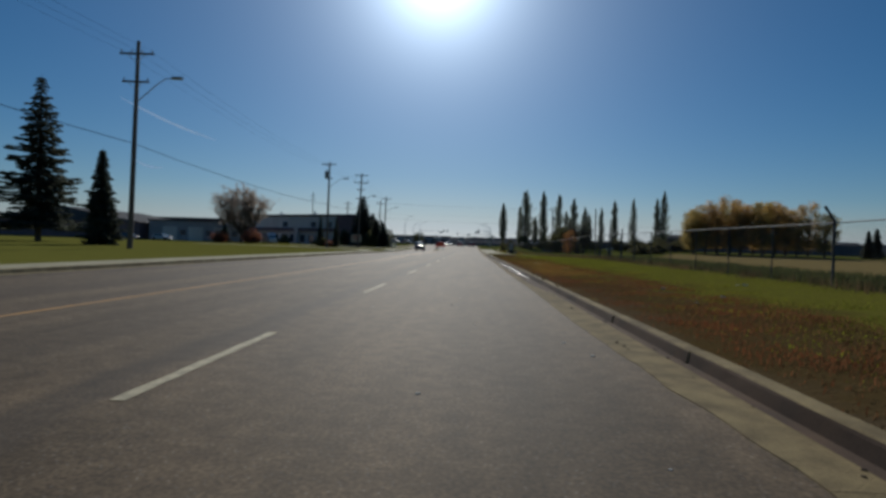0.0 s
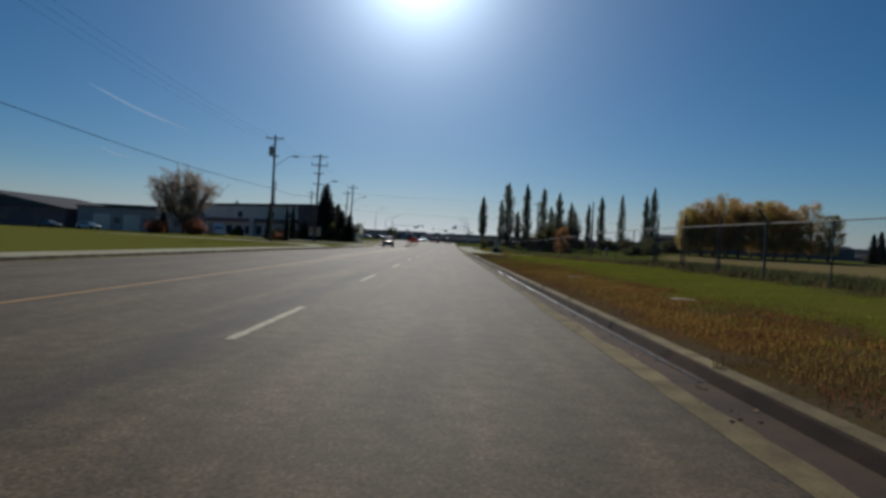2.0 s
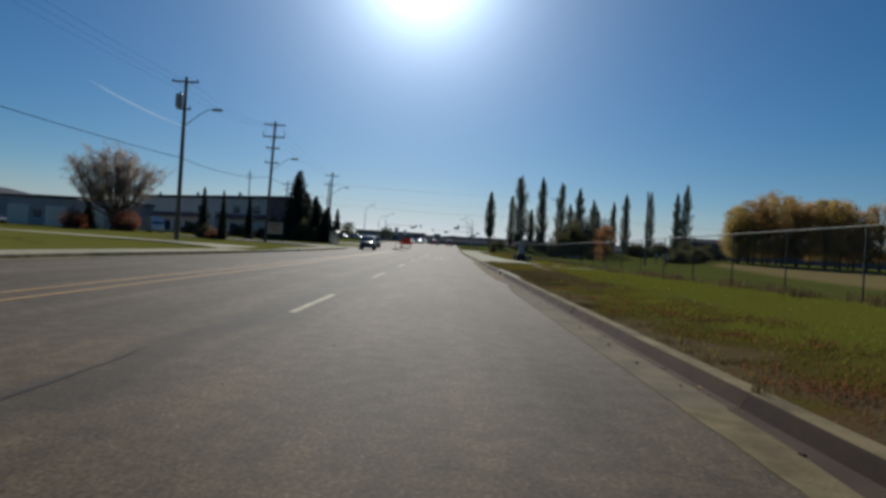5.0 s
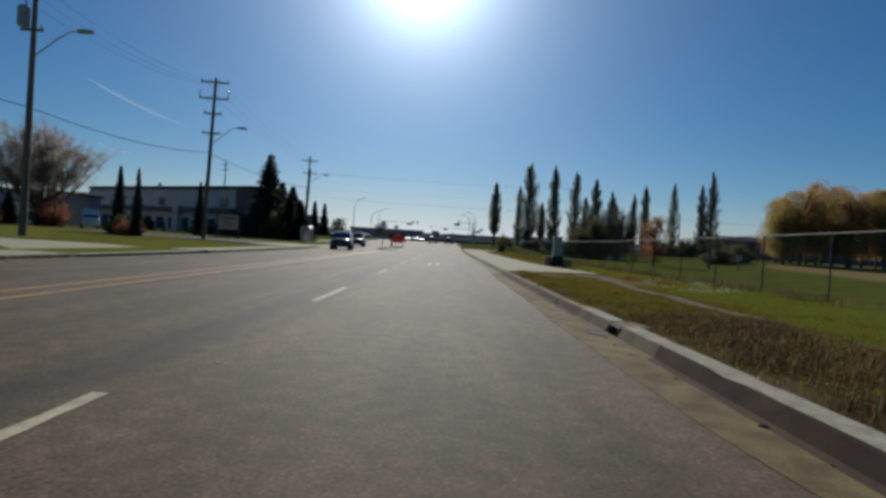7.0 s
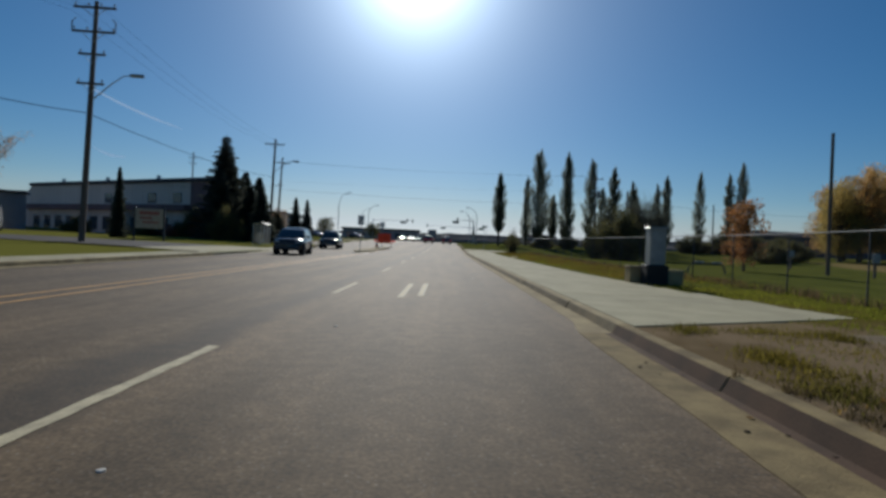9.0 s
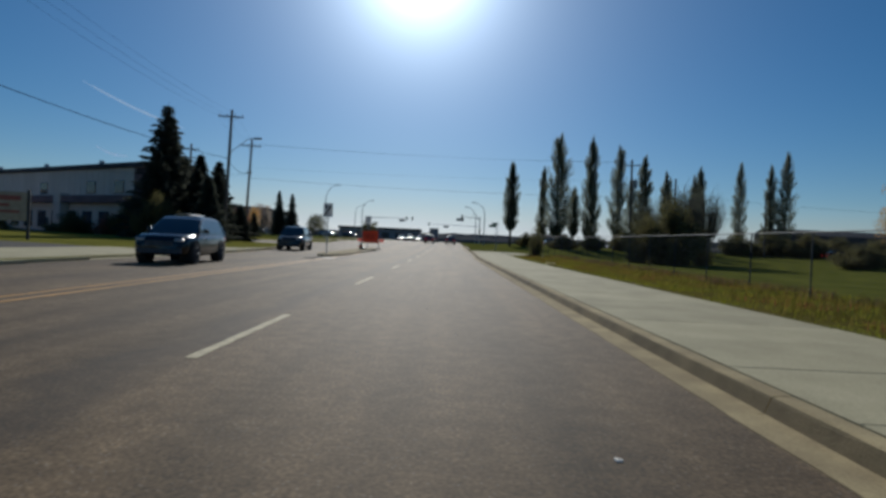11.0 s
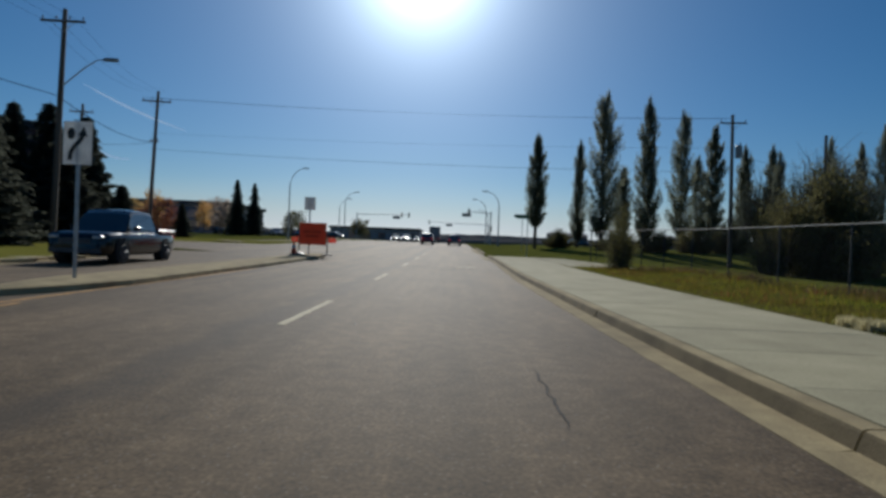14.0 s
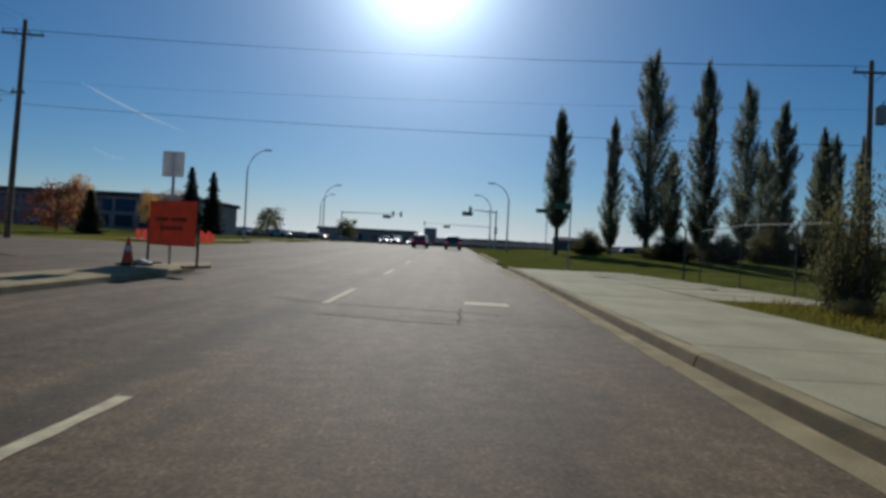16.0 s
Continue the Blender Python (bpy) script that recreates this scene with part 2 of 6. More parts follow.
    lay((0.160, 0.118, 0.064), 1.8, 2.80, 46, 80, 0.3, 0.85)
    lay((0.140, 0.105, 0.060), 4.5, 4.9, 12, 40, 0.3, 0.6)
    lay((0.12, 0.085, 0.025), 5.2, 7.5, 81, 150, 0.8, 0.6)
    l.new(col, s.inputs["Base Color"])
    return m


ASPHALT = asphalt_material()
GROUND = ground_material()
PATCH = mat("dark_asphalt_patch", (0.085, 0.077, 0.070), (0.065, 0.060, 0.055), rough=0.9, scale=2, fine=70, bump=0.3, spec=0.15)
TAR = mat("tar_sealed_patch", (0.030, 0.028, 0.027), (0.020, 0.019, 0.018), rough=0.85, scale=3, fine=60, bump=0.2, spec=0.2)
CONCRETE = mat("concrete_pale", (0.43, 0.388, 0.242), (0.35, 0.315, 0.195), rough=0.9, scale=1.3, fine=45, bump=0.2, vary=0.08, spec=0.2)
KERBMAT = mat("concrete_worn", (0.40, 0.325, 0.178), (0.27, 0.215, 0.12), rough=0.95, scale=2.2, fine=50, bump=0.3, vary=0.10, spec=0.15)
# dust and mud tone; on kerb faces it also carries their shade
DUST_SHADE = mat("dusty_shaded_concrete", (0.225, 0.178, 0.100), (0.15, 0.120, 0.070), rough=0.95, scale=2.0, fine=60, bump=0.2, vary=0.1, spec=0.2)
KERB_TAN = mat("mud_tanned_concrete", (0.305, 0.235, 0.112), (0.175, 0.132, 0.066), rough=0.95, scale=3.0, fine=50, bump=0.4, vary=0.12, spec=0.15)
KERB_FRESH = mat("chipped_pale_concrete", (0.50, 0.45, 0.33), (0.36, 0.32, 0.22), rough=0.95, scale=6, fine=50, bump=0.5, spec=0.15)
# dirt stain of the pan, plus the kerb face's shade put into the colour
STAIN_SHADE = mat("stained_shaded_concrete", (0.118, 0.074, 0.046), (0.078, 0.052, 0.036), rough=0.95, scale=2.0, fine=60, bump=0.1, vary=0.15, spec=0.2)
FENCE_POST = mat("weathered_fence_steel", (0.095, 0.09, 0.09), (0.06, 0.06, 0.06), rough=0.7, metal=0.2, scale=6, bump=0)
RUST = mat("rusty_iron", (0.10, 0.068, 0.05), (0.06, 0.045, 0.035), rough=0.8, metal=0.2, scale=9, fine=60, bump=0.3)
DIRT = mat("trodden_dirt", (0.30, 0.245, 0.165), (0.21, 0.17, 0.115), rough=1.0, scale=1.6, fine=30, bump=0.6, spec=0.0)
TRODDEN = mat("grassy_trodden_dirt", (0.165, 0.135, 0.075), (0.115, 0.105, 0.040), rough=1.0, scale=2.2, fine=30, bump=0.6, spec=0.0)
WET = mat("standing_water", (0.05, 0.05, 0.05), rough=0.36, bump=1.0, scale=3, fine=22, spec=1.0)
WHITE_PAINT = mat("road_paint_white", (0.62, 0.54, 0.33), (0.40, 0.34, 0.21), rough=0.8, scale=7, fine=80, bump=0.3)
YELLOW_PAINT = mat("road_paint_yellow", (0.62, 0.32, 0.06), (0.40, 0.22, 0.06), rough=0.7, scale=5, fine=80, bump=0.3)
WOOD = mat("pole_wood", (0.17, 0.135, 0.105), (0.10, 0.08, 0.065), rough=0.85, scale=3, fine=30, stretch=(1, 1, 0.06), bump=0.5)
RAIL = mat("dull_fence_rail", (0.33, 0.32, 0.30), (0.25, 0.24, 0.23), rough=0.7, metal=0.1, scale=6, bump=0)
STEEL = mat("galvanised_steel", (0.45, 0.46, 0.47), (0.34, 0.35, 0.36), rough=0.45, metal=0.8, scale=6, fine=90, bump=0.05)
DARKSTEEL = mat("dark_steel", (0.10, 0.10, 0.105), (0.06, 0.06, 0.065), rough=0.55, metal=0.4, scale=6, bump=0.05)
PORCELAIN = mat("insulator_glaze", (0.30, 0.29, 0.28), rough=0.25, bump=0)
CABLE = mat("black_cable", (0.025, 0.025, 0.027), rough=1.0, bump=0, spec=0.0)
BARK = mat("bark", (0.12, 0.095, 0.07), (0.07, 0.055, 0.042), rough=0.95, scale=5, fine=25, stretch=(1, 1, 0.2), bump=0.8)
POPLAR = mat("poplar_leaves", (0.150, 0.160, 0.115), (0.105, 0.115, 0.085), spec=0.2, rough=0.7, scale=0.6, fine=6, bump=0, island=0.25, sheen_through=0.62)
SPRUCE = mat("spruce_needles", (0.085, 0.090, 0.070), (0.055, 0.060, 0.048), rough=0.9, spec=0.1, scale=0.8, fine=6, bump=0, island=0.35, sheen_through=0.5)
ORANGE_LEAF = mat("autumn_leaves", (0.36, 0.215, 0.075), (0.21, 0.155, 0.060), rough=0.8, spec=0.2, scale=0.25, fine=6, bump=0, island=0.35, sheen_through=0.66)
OLIVE_LEAF = mat("turning_leaves", (0.29, 0.215, 0.065), (0.18, 0.150, 0.055), rough=0.8, spec=0.2, scale=0.25, fine=6, bump=0, island=0.35, sheen_through=0.66)
RUST_LEAF = mat("rust_orange_leaves", (0.28, 0.135, 0.050), (0.17, 0.095, 0.045), rough=0.8, spec=0.2, scale=0.8, fine=6, bump=0, island=0.4, sheen_through=0.5)
RED_LEAF = mat("red_brown_leaves", (0.20, 0.075, 0.04), (0.13, 0.06, 0.035), rough=0.7, scale=0.6, fine=6, bump=0, island=0.4, sheen_through=0.5)
BUFF_LEAF = mat("thin_buff_leaves", (0.34, 0.28, 0.225), (0.22, 0.18, 0.15), rough=0.7, scale=0.6, fine=6, bump=0, island=0.35, sheen_through=0.5)
BUSH_LEAF = mat("bush_leaves", (0.115, 0.105, 0.042), (0.070, 0.070, 0.036), spec=0.2, rough=0.8, scale=0.7, fine=6, bump=0, island=0.3, sheen_through=0.45)
GRASS = mat("grass_blades", (0.132, 0.136, 0.014), (0.092, 0.10, 0.013), spec=0.0, rough=1.0, scale=0.4, fine=5, bump=0, island=0.22, sheen_through=0.6)
WEED_RED = mat("dry_red_weeds", (0.125, 0.048, 0.021), (0.075, 0.045, 0.022), spec=0.0, rough=1.0, scale=0.5, fine=5, bump=0, island=0.22, sheen_through=0.6)
WEED_GOLD = mat("dry_golden_weeds", (0.215, 0.125, 0.032), (0.12, 0.085, 0.026), spec=0.0, rough=1.0, scale=0.5, fine=5, bump=0, island=0.22, sheen_through=0.6)
WEED_DARK = mat("dark_weeds", (0.115, 0.082, 0.040), (0.065, 0.052, 0.028), spec=0.0, rough=1.0, scale=0.6, fine=5, bump=0, island=0.4, sheen_through=0.45)
FIELD_WEED = mat("rank_field_weeds", (0.075, 0.080, 0.030), (0.050, 0.056, 0.024), spec=0.0, rough=1.0, scale=0.5, fine=5, bump=0, island=0.35, sheen_through=0.4)
DRY_GRASS = mat("dry_olive_grass", (0.150, 0.120, 0.022), (0.092, 0.082, 0.020), spec=0.0, rough=1.0, scale=0.6, fine=5, bump=0, island=0.25, sheen_through=0.45)
FAR_WOODS = mat("far_woods", (0.13, 0.13, 0.13), (0.10, 0.10, 0.10), rough=1, scale=0.03, fine=0.3, bump=0, spec=0.0)
SIDING = mat("pale_metal_siding", (0.70, 0.62, 0.55), (0.62, 0.55, 0.48), rough=0.6, scale=0.4, fine=8, stretch=(1, 1, 0.15), bump=0.1)
SIDING_DARK = mat("brown_siding", (0.20, 0.125, 0.13), (0.15, 0.095, 0.10), rough=0.7, scale=0.6, fine=8, bump=0.1)
SIDING_GREY = mat("grey_block_wall", (0.38, 0.34, 0.34), (0.32, 0.29, 0.29), rough=0.8, scale=0.4, fine=8, bump=0.2)
ROOF_DARK = mat("dark_roof", (0.10, 0.10, 0.11), (0.075, 0.075, 0.08), spec=0.1, rough=0.95, scale=0.5, fine=10, bump=0.2)
TRIM_DARK = mat("dark_trim", (0.04, 0.04, 0.045), rough=0.5, bump=0)
WINDOW = glass("window_glass")
BLUE_GLASS = glass("blue_curtain_glass", (0.05, 0.10, 0.17))
SHELTER_GLASS = dusty_glass("shelter_glass")
RUBBER = mat("tyre_rubber", (0.02, 0.02, 0.02), rough=0.85, bump=0.1)
PAINT_BLACK = mat("car_paint_black", (0.012, 0.012, 0.015), spec=0.25, rough=0.22, bump=0, scale=1)
PAINT_GREY = mat("car_paint_grey", (0.09, 0.095, 0.10), rough=0.25, bump=0, scale=1)
PAINT_WHITE = mat("car_paint_white", (0.62, 0.62, 0.62), rough=0.25, bump=0, scale=1)
PAINT_RED = mat("car_paint_red", (0.25, 0.02, 0.02), rough=0.25, bump=0, scale=1)
for paint in (PAINT_BLACK, PAINT_GREY, PAINT_WHITE, PAINT_RED):
    gloss = paint.node_tree.nodes["Principled BSDF"]
    gloss.inputs["Coat Weight"].default_value, gloss.inputs["Coat Roughness"].default_value = 0.7, 0.10
HEADLAMP = lit("headlamp_on", (1.0, 0.95, 0.85), 7.0)
TAILLAMP = lit("tail_lamp", (0.5, 0.02, 0.02), 0.6)
SIGN_ORANGE = mat("sign_orange", (0.58, 0.125, 0.045), (0.50, 0.11, 0.04), rough=0.6, scale=3, bump=0, sheen_through=0.22)
BOARD_PRINT = mat("faded_print_on_orange", (0.36, 0.075, 0.03), rough=0.7, scale=6, bump=0, sheen_through=0.2)
SIGN_TAN = mat("faded_tan_board", (0.52, 0.40, 0.27), (0.42, 0.31, 0.21), rough=0.6, scale=3, bump=0)
SIGN_RED = mat("faded_red_paint", (0.42, 0.11, 0.07), (0.34, 0.10, 0.07), rough=0.6, scale=3, bump=0)
SIGN_WHITE = mat("sign_white", (0.80, 0.80, 0.78), rough=0.5, bump=0, scale=3, sheen_through=0.15)
SIGN_GREY = mat("sign_back_grey", (0.30, 0.31, 0.31), rough=0.45, bump=0, scale=3)
SIGN_BLACK = mat("sign_black", (0.02, 0.02, 0.02), rough=0.5, bump=0)
DARK_WALL = mat("dark_metal_wall", (0.13, 0.12, 0.13), (0.10, 0.09, 0.10), rough=0.8, scale=0.4, fine=8, bump=0.1)
SIGN_GREEN = mat("sign_green", (0.02, 0.12, 0.06), rough=0.5, bump=0)
FLAG_RED = mat("flag_red", (0.5, 0.06, 0.04), rough=0.7, bump=0, sheen_through=0.3)
SIGNAL_YELLOW = mat("signal_housing", (0.10, 0.08, 0.03), rough=0.5, bump=0)
BOX_GREEN = mat("cabinet_pale", (0.33, 0.34, 0.31), (0.26, 0.27, 0.25), rough=0.5, scale=2, fine=20, bump=0.1)
# sunlit brightness of the vapour trails, put in as emission
TRAIL_GLOW = lit("vapour", (0.62, 0.75, 0.9), 0.45)
CHIP = mat("pale_stone_chip", (0.60, 0.57, 0.50), rough=0.8, scale=9, bump=0, vary=0.3)


# ---- mesh helpers ----
class Shape:
    """Gathers points and faces of one mesh."""

    def __init__(self):
        self.v, self.f = [], []

    def add(self, pts, faces):
        k = len(self.v)
        self.v += [tuple(p) for p in pts]
        self.f += [tuple(i + k for i in q) for q in faces]
        return self

    def box(self, x0, x1, y0, y1, z0, z1, c=0.0):
        """A box; c cuts its upright edges and its top rim."""
        if not c:
            p = [(x, y, z) for z in (z0, z1) for x, y in ((x0, y0), (x1, y0), (x1, y1), (x0, y1))]
            return self.add(p, [(3, 2, 1, 0), (4, 5, 6, 7), (0, 1, 5, 4), (1, 2, 6, 5), (2, 3, 7, 6), (3, 0, 4, 7)])

        def ring(d, e, z):
            a0, a1, b0, b1 = x0 + d, x1 - d, y0 + d, y1 - d
            return [(a0 + e, b0, z), (a1 - e, b0, z), (a1, b0 + e, z), (a1, b1 - e, z), (a1 - e, b1, z), (a0 + e, b1, z), (a0, b1 - e, z), (a0, b0 + e, z)]

        return self.loft([ring(0, c, z0), ring(0, c, z1 - c), ring(c, c * 0.7, z1)])

    def loft(self, rings, caps=True, closed=True):
        n, k = len(rings[0]), len(self.v)
        for r in rings:
            self.v += [tuple(p) for p in r]
        for i in range(len(rings) - 1):
            for j in range(n if closed else n - 1):
                a, b = k + i * n + j, k + i * n + (j + 1) % n
                self.f.append((a, b, b + n, a + n))
        if caps and closed:
            self.f.append(tuple(k + j for j in range(n))[::-1])
            self.f.append(tuple(k + (len(rings) - 1) * n + j for j in range(n)))
        return self

    def tube(self, pts, radii, n=8):
        """A round bar along points."""
        pts = [Vector(p) for p in pts]
        if not hasattr(radii, "__len__"):
            radii = [radii] * len(pts)
        rings = []
        for i, p in enumerate(pts):
            d = (pts[min(i + 1, len(pts) - 1)] - pts[max(i - 1, 0)]).normalized()
            a = d.cross(Vector((0, 0, 1)) if abs(d.z) < 0.9 else Vector((1, 0, 0))).normalized()
            b = a.cross(d)
            rings.append([p + radii[i] * (math.cos(2 * math.pi * j / n) * a + math.sin(2 * math.pi * j / n) * b) for j in range(n)])
        return self.loft([r[::-1] for r in rings])

    def mesh(self, name, material, smooth=False):
        me = bpy.data.meshes.new(name)
        me.from_pydata(self.v, [], self.f)
        me.materials.append(material)
        if smooth:
            me.polygons.foreach_set("use_smooth", [True] * len(me.polygons))
        me.update()
        return me


def part(name, shape, material, parent=None, label="", at=None, smooth=False):
    ob = new(name, shape.mesh(name, material, smooth) if isinstance(shape, Shape) else shape)
    if parent:
        ob.parent = parent
    if at is not None:
        ob.matrix_basis = at
    if label:
        ob["label"] = label
    return ob


def thing(name, label, category, m=None, group="", kind=""):
    ob = new(name)
    ob.empty_display_size = 0.3
    if m is not None:
        ob.matrix_basis = m
    return tagged(ob, label, category, group, kind)


def bulk(name, verts, faces_per, material, parent=None):
    """A mesh from an array of pieces: (pieces, corners, 3)."""
    n, k = verts.shape[0], verts.shape[1]
    me = bpy.data.meshes.new(name)
    me.vertices.add(n * k)
    me.vertices.foreach_set("co", verts.astype(np.float32).ravel())
    f = (np.arange(n)[:, None, None] * k + np.array(faces_per)[None]).reshape(-1, len(faces_per[0]))
    me.loops.add(f.size)
    me.loops.foreach_set("vertex_index", f.astype(np.int32).ravel())
    me.polygons.add(len(f))
    me.polygons.foreach_set("loop_start", (np.arange(len(f)) * f.shape[1]).astype(np.int32))
    me.materials.append(material)
    me.update(calc_edges=True)
    me.validate()
    ob = new(name, me)
    if parent:
        ob.parent = parent
    return ob


# ---- the lie of the land ----
def road_z(y):
    """The road is level, then climbs gently to the crossing and levels out."""
    if y < 120:
        return 0.0
    if y < 165:
        return 0.0002 * (y - 120) ** 2
    if y < 195:
        return 0.405 + 0.018 * (y - 165)
    if y < 235:
        d = y - 195
        return 0.945 + 0.018 * d - 0.000225 * d * d
    return 1.305


def left_face(y):
    """Foot of the kerb across the road."""
    return float(np.interp(y, [-60, 60, 72, 86, 102, 114, 120, 126, 132, 140, 148], [-12.4, -12.4, -11.7, -11.4, -11.9, -12.4, -12.7, -13.2, -13.9, -15.3, -17.6]))


def left_limit(y):
    """How far the asphalt reaches to the left: kerb, side street, then the far corner."""
    return left_face(y) if y < 148 else -70.0 if y < 168 else -17.6


def land(x, y):
    z = road_z(y)
    if left_limit(y) - 0.15 < x < 2.2:
        return z - 0.10
    if x >= 2.2:
        rise = np.interp(y, [-40, 15, 42, 70, 90, 111, 135, 153, 185, 260], [0.2, 0.24, 0.40, 0.1, 0.0, 0.06, 0.2, 0.3, 0.45, 0.0])
        side = np.interp(x, [2.2, 3.2, 6, 9.2, 14, 40, 90, 300], [0, 0.05, 0.45, 1.0, 1.0, 0.9, 1.2, 1.5])
        if y > 80:
            edge = 5.8 if y < 138 else 9.0
            side = 0 if x < edge else min(1.0, (x - edge) / 4)
            if 81.5 + 0.5 * (x - 2.37) < y < 155 and x < 5.4:
                return z + 0.08
        hollow = 0.75 * np.interp(x, [12, 20, 34, 48], [0, 1, 1, 0]) * np.interp(y, [120, 140, 160, 176], [0, 1, 1, 0])
        return z + 0.125 + rise * side - hollow
    side = np.interp(-x, [12.35, 14.3, 20, 28, 60, 200], [0, 0.0, 0.10, 0.2, 0.2, 0.6]) if y < 146 else 0.05
    return z + 0.125 + side


def lumpy(x, y):
    z = land(x, y)
    if x > 2.6 and x < 30 and not (80.5 < y < 156 and x < (7.2 if y < 97 else 5.6 if y < 137 else 9.5)):
        z += 0.05 * noise.noise((x * 0.7, y * 0.7, 3)) * min(1, (x - 2.6))
    elif x < -16:
        z += 0.06 * noise.noise((x * 0.2, y * 0.2, 7))
    return z


def kerb_shift(y):
    """The near kerb stands a little farther out past the bus pad."""
    return 0.3 * max(0.0, min(1.0, (y - 133) / 15))


def build_ground():
    xs = [-2500, -1200, -600, -300, -200, -140, -100, -80, -65, -55, -48, -42, -36, -32, -28, -25, -22, -20] + [-19 + 0.5 * i for i in range(13)] + [-12.40, -12.33, 2.18, 2.24]
    xs += [2.24 + 0.42 * i for i in range(1, 24)] + [13, 14.5, 16, 18, 21, 25, 30, 36, 44, 55, 70, 90, 120, 160, 220, 320, 500, 900, 2500]
    ys = [-80, -40, -20] + [-10 + 1.0 * i for i in range(0, 175)] + [166 + 4 * i for i in range(0, 25)] + [270, 300, 350, 420, 520, 700, 1000, 1500, 2500, 3500]
    def across(x, y):
        if x > 2:
            return x + kerb_shift(y) * max(0, min(1, (13 - x) / 6))
        if y < 148 and -20 < x < -12:
            edge = left_limit(y)
            return edge - 0.13 if x == -12.33 else min(x, edge - 0.20 + 0.02 * (x + 12.4))
        return x

    s = Shape()
    s.v = [(across(x, y), y, float(lumpy(x if x > 2 else across(x, y), y))) for y in ys for x in xs]
    n = len(xs)
    s.f = [(j * n + i, j * n + i + 1, (j + 1) * n + i + 1, (j + 1) * n + i) for j in range(len(ys) - 1) for i in range(n - 1)]
    tagged(part("ground", s, GROUND, smooth=True), "grassy verge, lawn and dry field beside the road", "ground", kind="structure")


def sheet(name, outline, lift, material, label, category, grid=3.0, parent=None, kind="structure", over=None):
    """A flat strip between two edges given as functions of y, or a quad list, laid on the road's profile."""
    x_of, y0, y1 = outline
    s, n = Shape(), max(1, int((y1 - y0) / grid))
    rows = []
    for i in range(n + 1):
        y = y0 + (y1 - y0) * i / n
        a, b = x_of(y)
        z = (over or road_z)(y) + lift
        rows.append([(a, y, z), (a + (b - a) / 3, y, z), (a + (b - a) * 2 / 3, y, z), (b, y, z)])
    s.loft(rows, caps=False, closed=False)
    s.f = [q[::-1] for q in s.f]
    ob = part(name, s, material, parent)
    return tagged(ob, label, category, kind=kind) if label else ob


def right_edge(y):
    """The asphalt runs on under the gutter pan."""
    return 2.08 + kerb_shift(y)


def build_road():
    sheet("road", (lambda y: (left_limit(y) - 0.12, right_edge(y)), -60, 420), 0.0, ASPHALT, "worn grey-brown asphalt road with two lanes each way", "road", grid=1.5)
    base = thing("road_marking", "faded white dashed lane line on asphalt", "road marking", kind="structure")
    dash = Shape()
    prof = []
    for i in range(13):
        y = 3.05 * i / 12
        prof.append([(-0.055 - 0.008 * math.sin(i * 1.7), y, 0), (0.055 + 0.008 * math.sin(i * 2.9), y, 0)])
    dash.loft(prof, caps=False, closed=False)
    dash.f = [q[::-1] for q in dash.f]
    me = dash.mesh("dash", WHITE_PAINT)
    for k in range(-3, 22):
        y = 7 + 9 * k - 3.05
        if not 158 < y < 178:
            part("dash", me, None, base, at=pose(-2.4, y, road_z(y) + 0.005, math.degrees(math.atan(road_z(y + 3) - road_z(y)) / 3)))
    yl = thing("centre_line", "orange-yellow painted centre line, worn", "road marking", kind="structure")
    sheet("line", (lambda y: (-6.30 - 0.006 * max(0, y - 60), -6.19 - 0.006 * max(0, y - 60)), -60, 122), 0.005, YELLOW_PAINT, "", "", parent=yl)
    sheet("line", (lambda y: (-6.95, -6.84), 48, 121), 0.005, YELLOW_PAINT, "", "", parent=yl)
    sheet("line", (lambda y: (-6.95, -6.84), 121.5, 133), 0.006, YELLOW_PAINT, "", "", parent=yl)
    bar = thing("stop_bar_remnant", "short worn white bars painted on the lane", "road marking", kind="structure")
    for x, y, w, d in ((-1.08, 84.7, 0.13, 3.8), (-0.70, 85.2, 0.13, 3.6), (0.02, 139.9, 0.85, 0.5)):
        s = Shape()
        s.add([(x, y, road_z(y) + 0.005), (x + w, y, road_z(y) + 0.005), (x + w, y + d, road_z(y + d) + 0.005), (x, y + d, road_z(y + d) + 0.005)], [(0, 1, 2, 3)])
        part("bar", s, WHITE_PAINT, bar)
    # tar-sealed cracks, each a thin wandering ribbon
    for k, (x0, y0, x1, y1, wide) in enumerate(((0.53, 117.2, 0.56, 118.9, 0.022), (-2.3, 137.6, -0.05, 137.1, 0.05), (-2.5, 139.0, 0.9, 138.5, 0.04), (-0.15, 137.1, -0.05, 139.4, 0.03), (-3.6, 139.6, -2.4, 138.9, 0.05), (-2.9, 30.5, -2.7, 37.0, 0.03), (-2.75, 41.0, -2.95, 46.0, 0.03))):
        s, rows, n = Shape(), [], 24
        side = Vector((y0 - y1, x1 - x0, 0)).normalized()
        for i in range(n + 1):
            f = i / n
            p = Vector((x0 + (x1 - x0) * f, y0 + (y1 - y0) * f, 0)) + side * (0.09 * noise.noise((f * 4.1, k, 1)) + 0.03 * noise.noise((f * 13.0, k, 5)))
            h = wide * (0.5 + 0.35 * noise.noise((f * 9.0, k, 3))) * min(1.0, 6 * f + 0.15, 6 * (1 - f) + 0.15)
            z = road_z(p.y) + 0.0035
            a, b = p + side * h, p - side * h
            rows.append([(a.x, a.y, z), (b.x, b.y, z)])
        s.loft(rows, caps=False, closed=False)
        tagged(part("sealed_crack", s, PATCH), "thin dark sealed crack in the asphalt", "road crack", kind="structure")


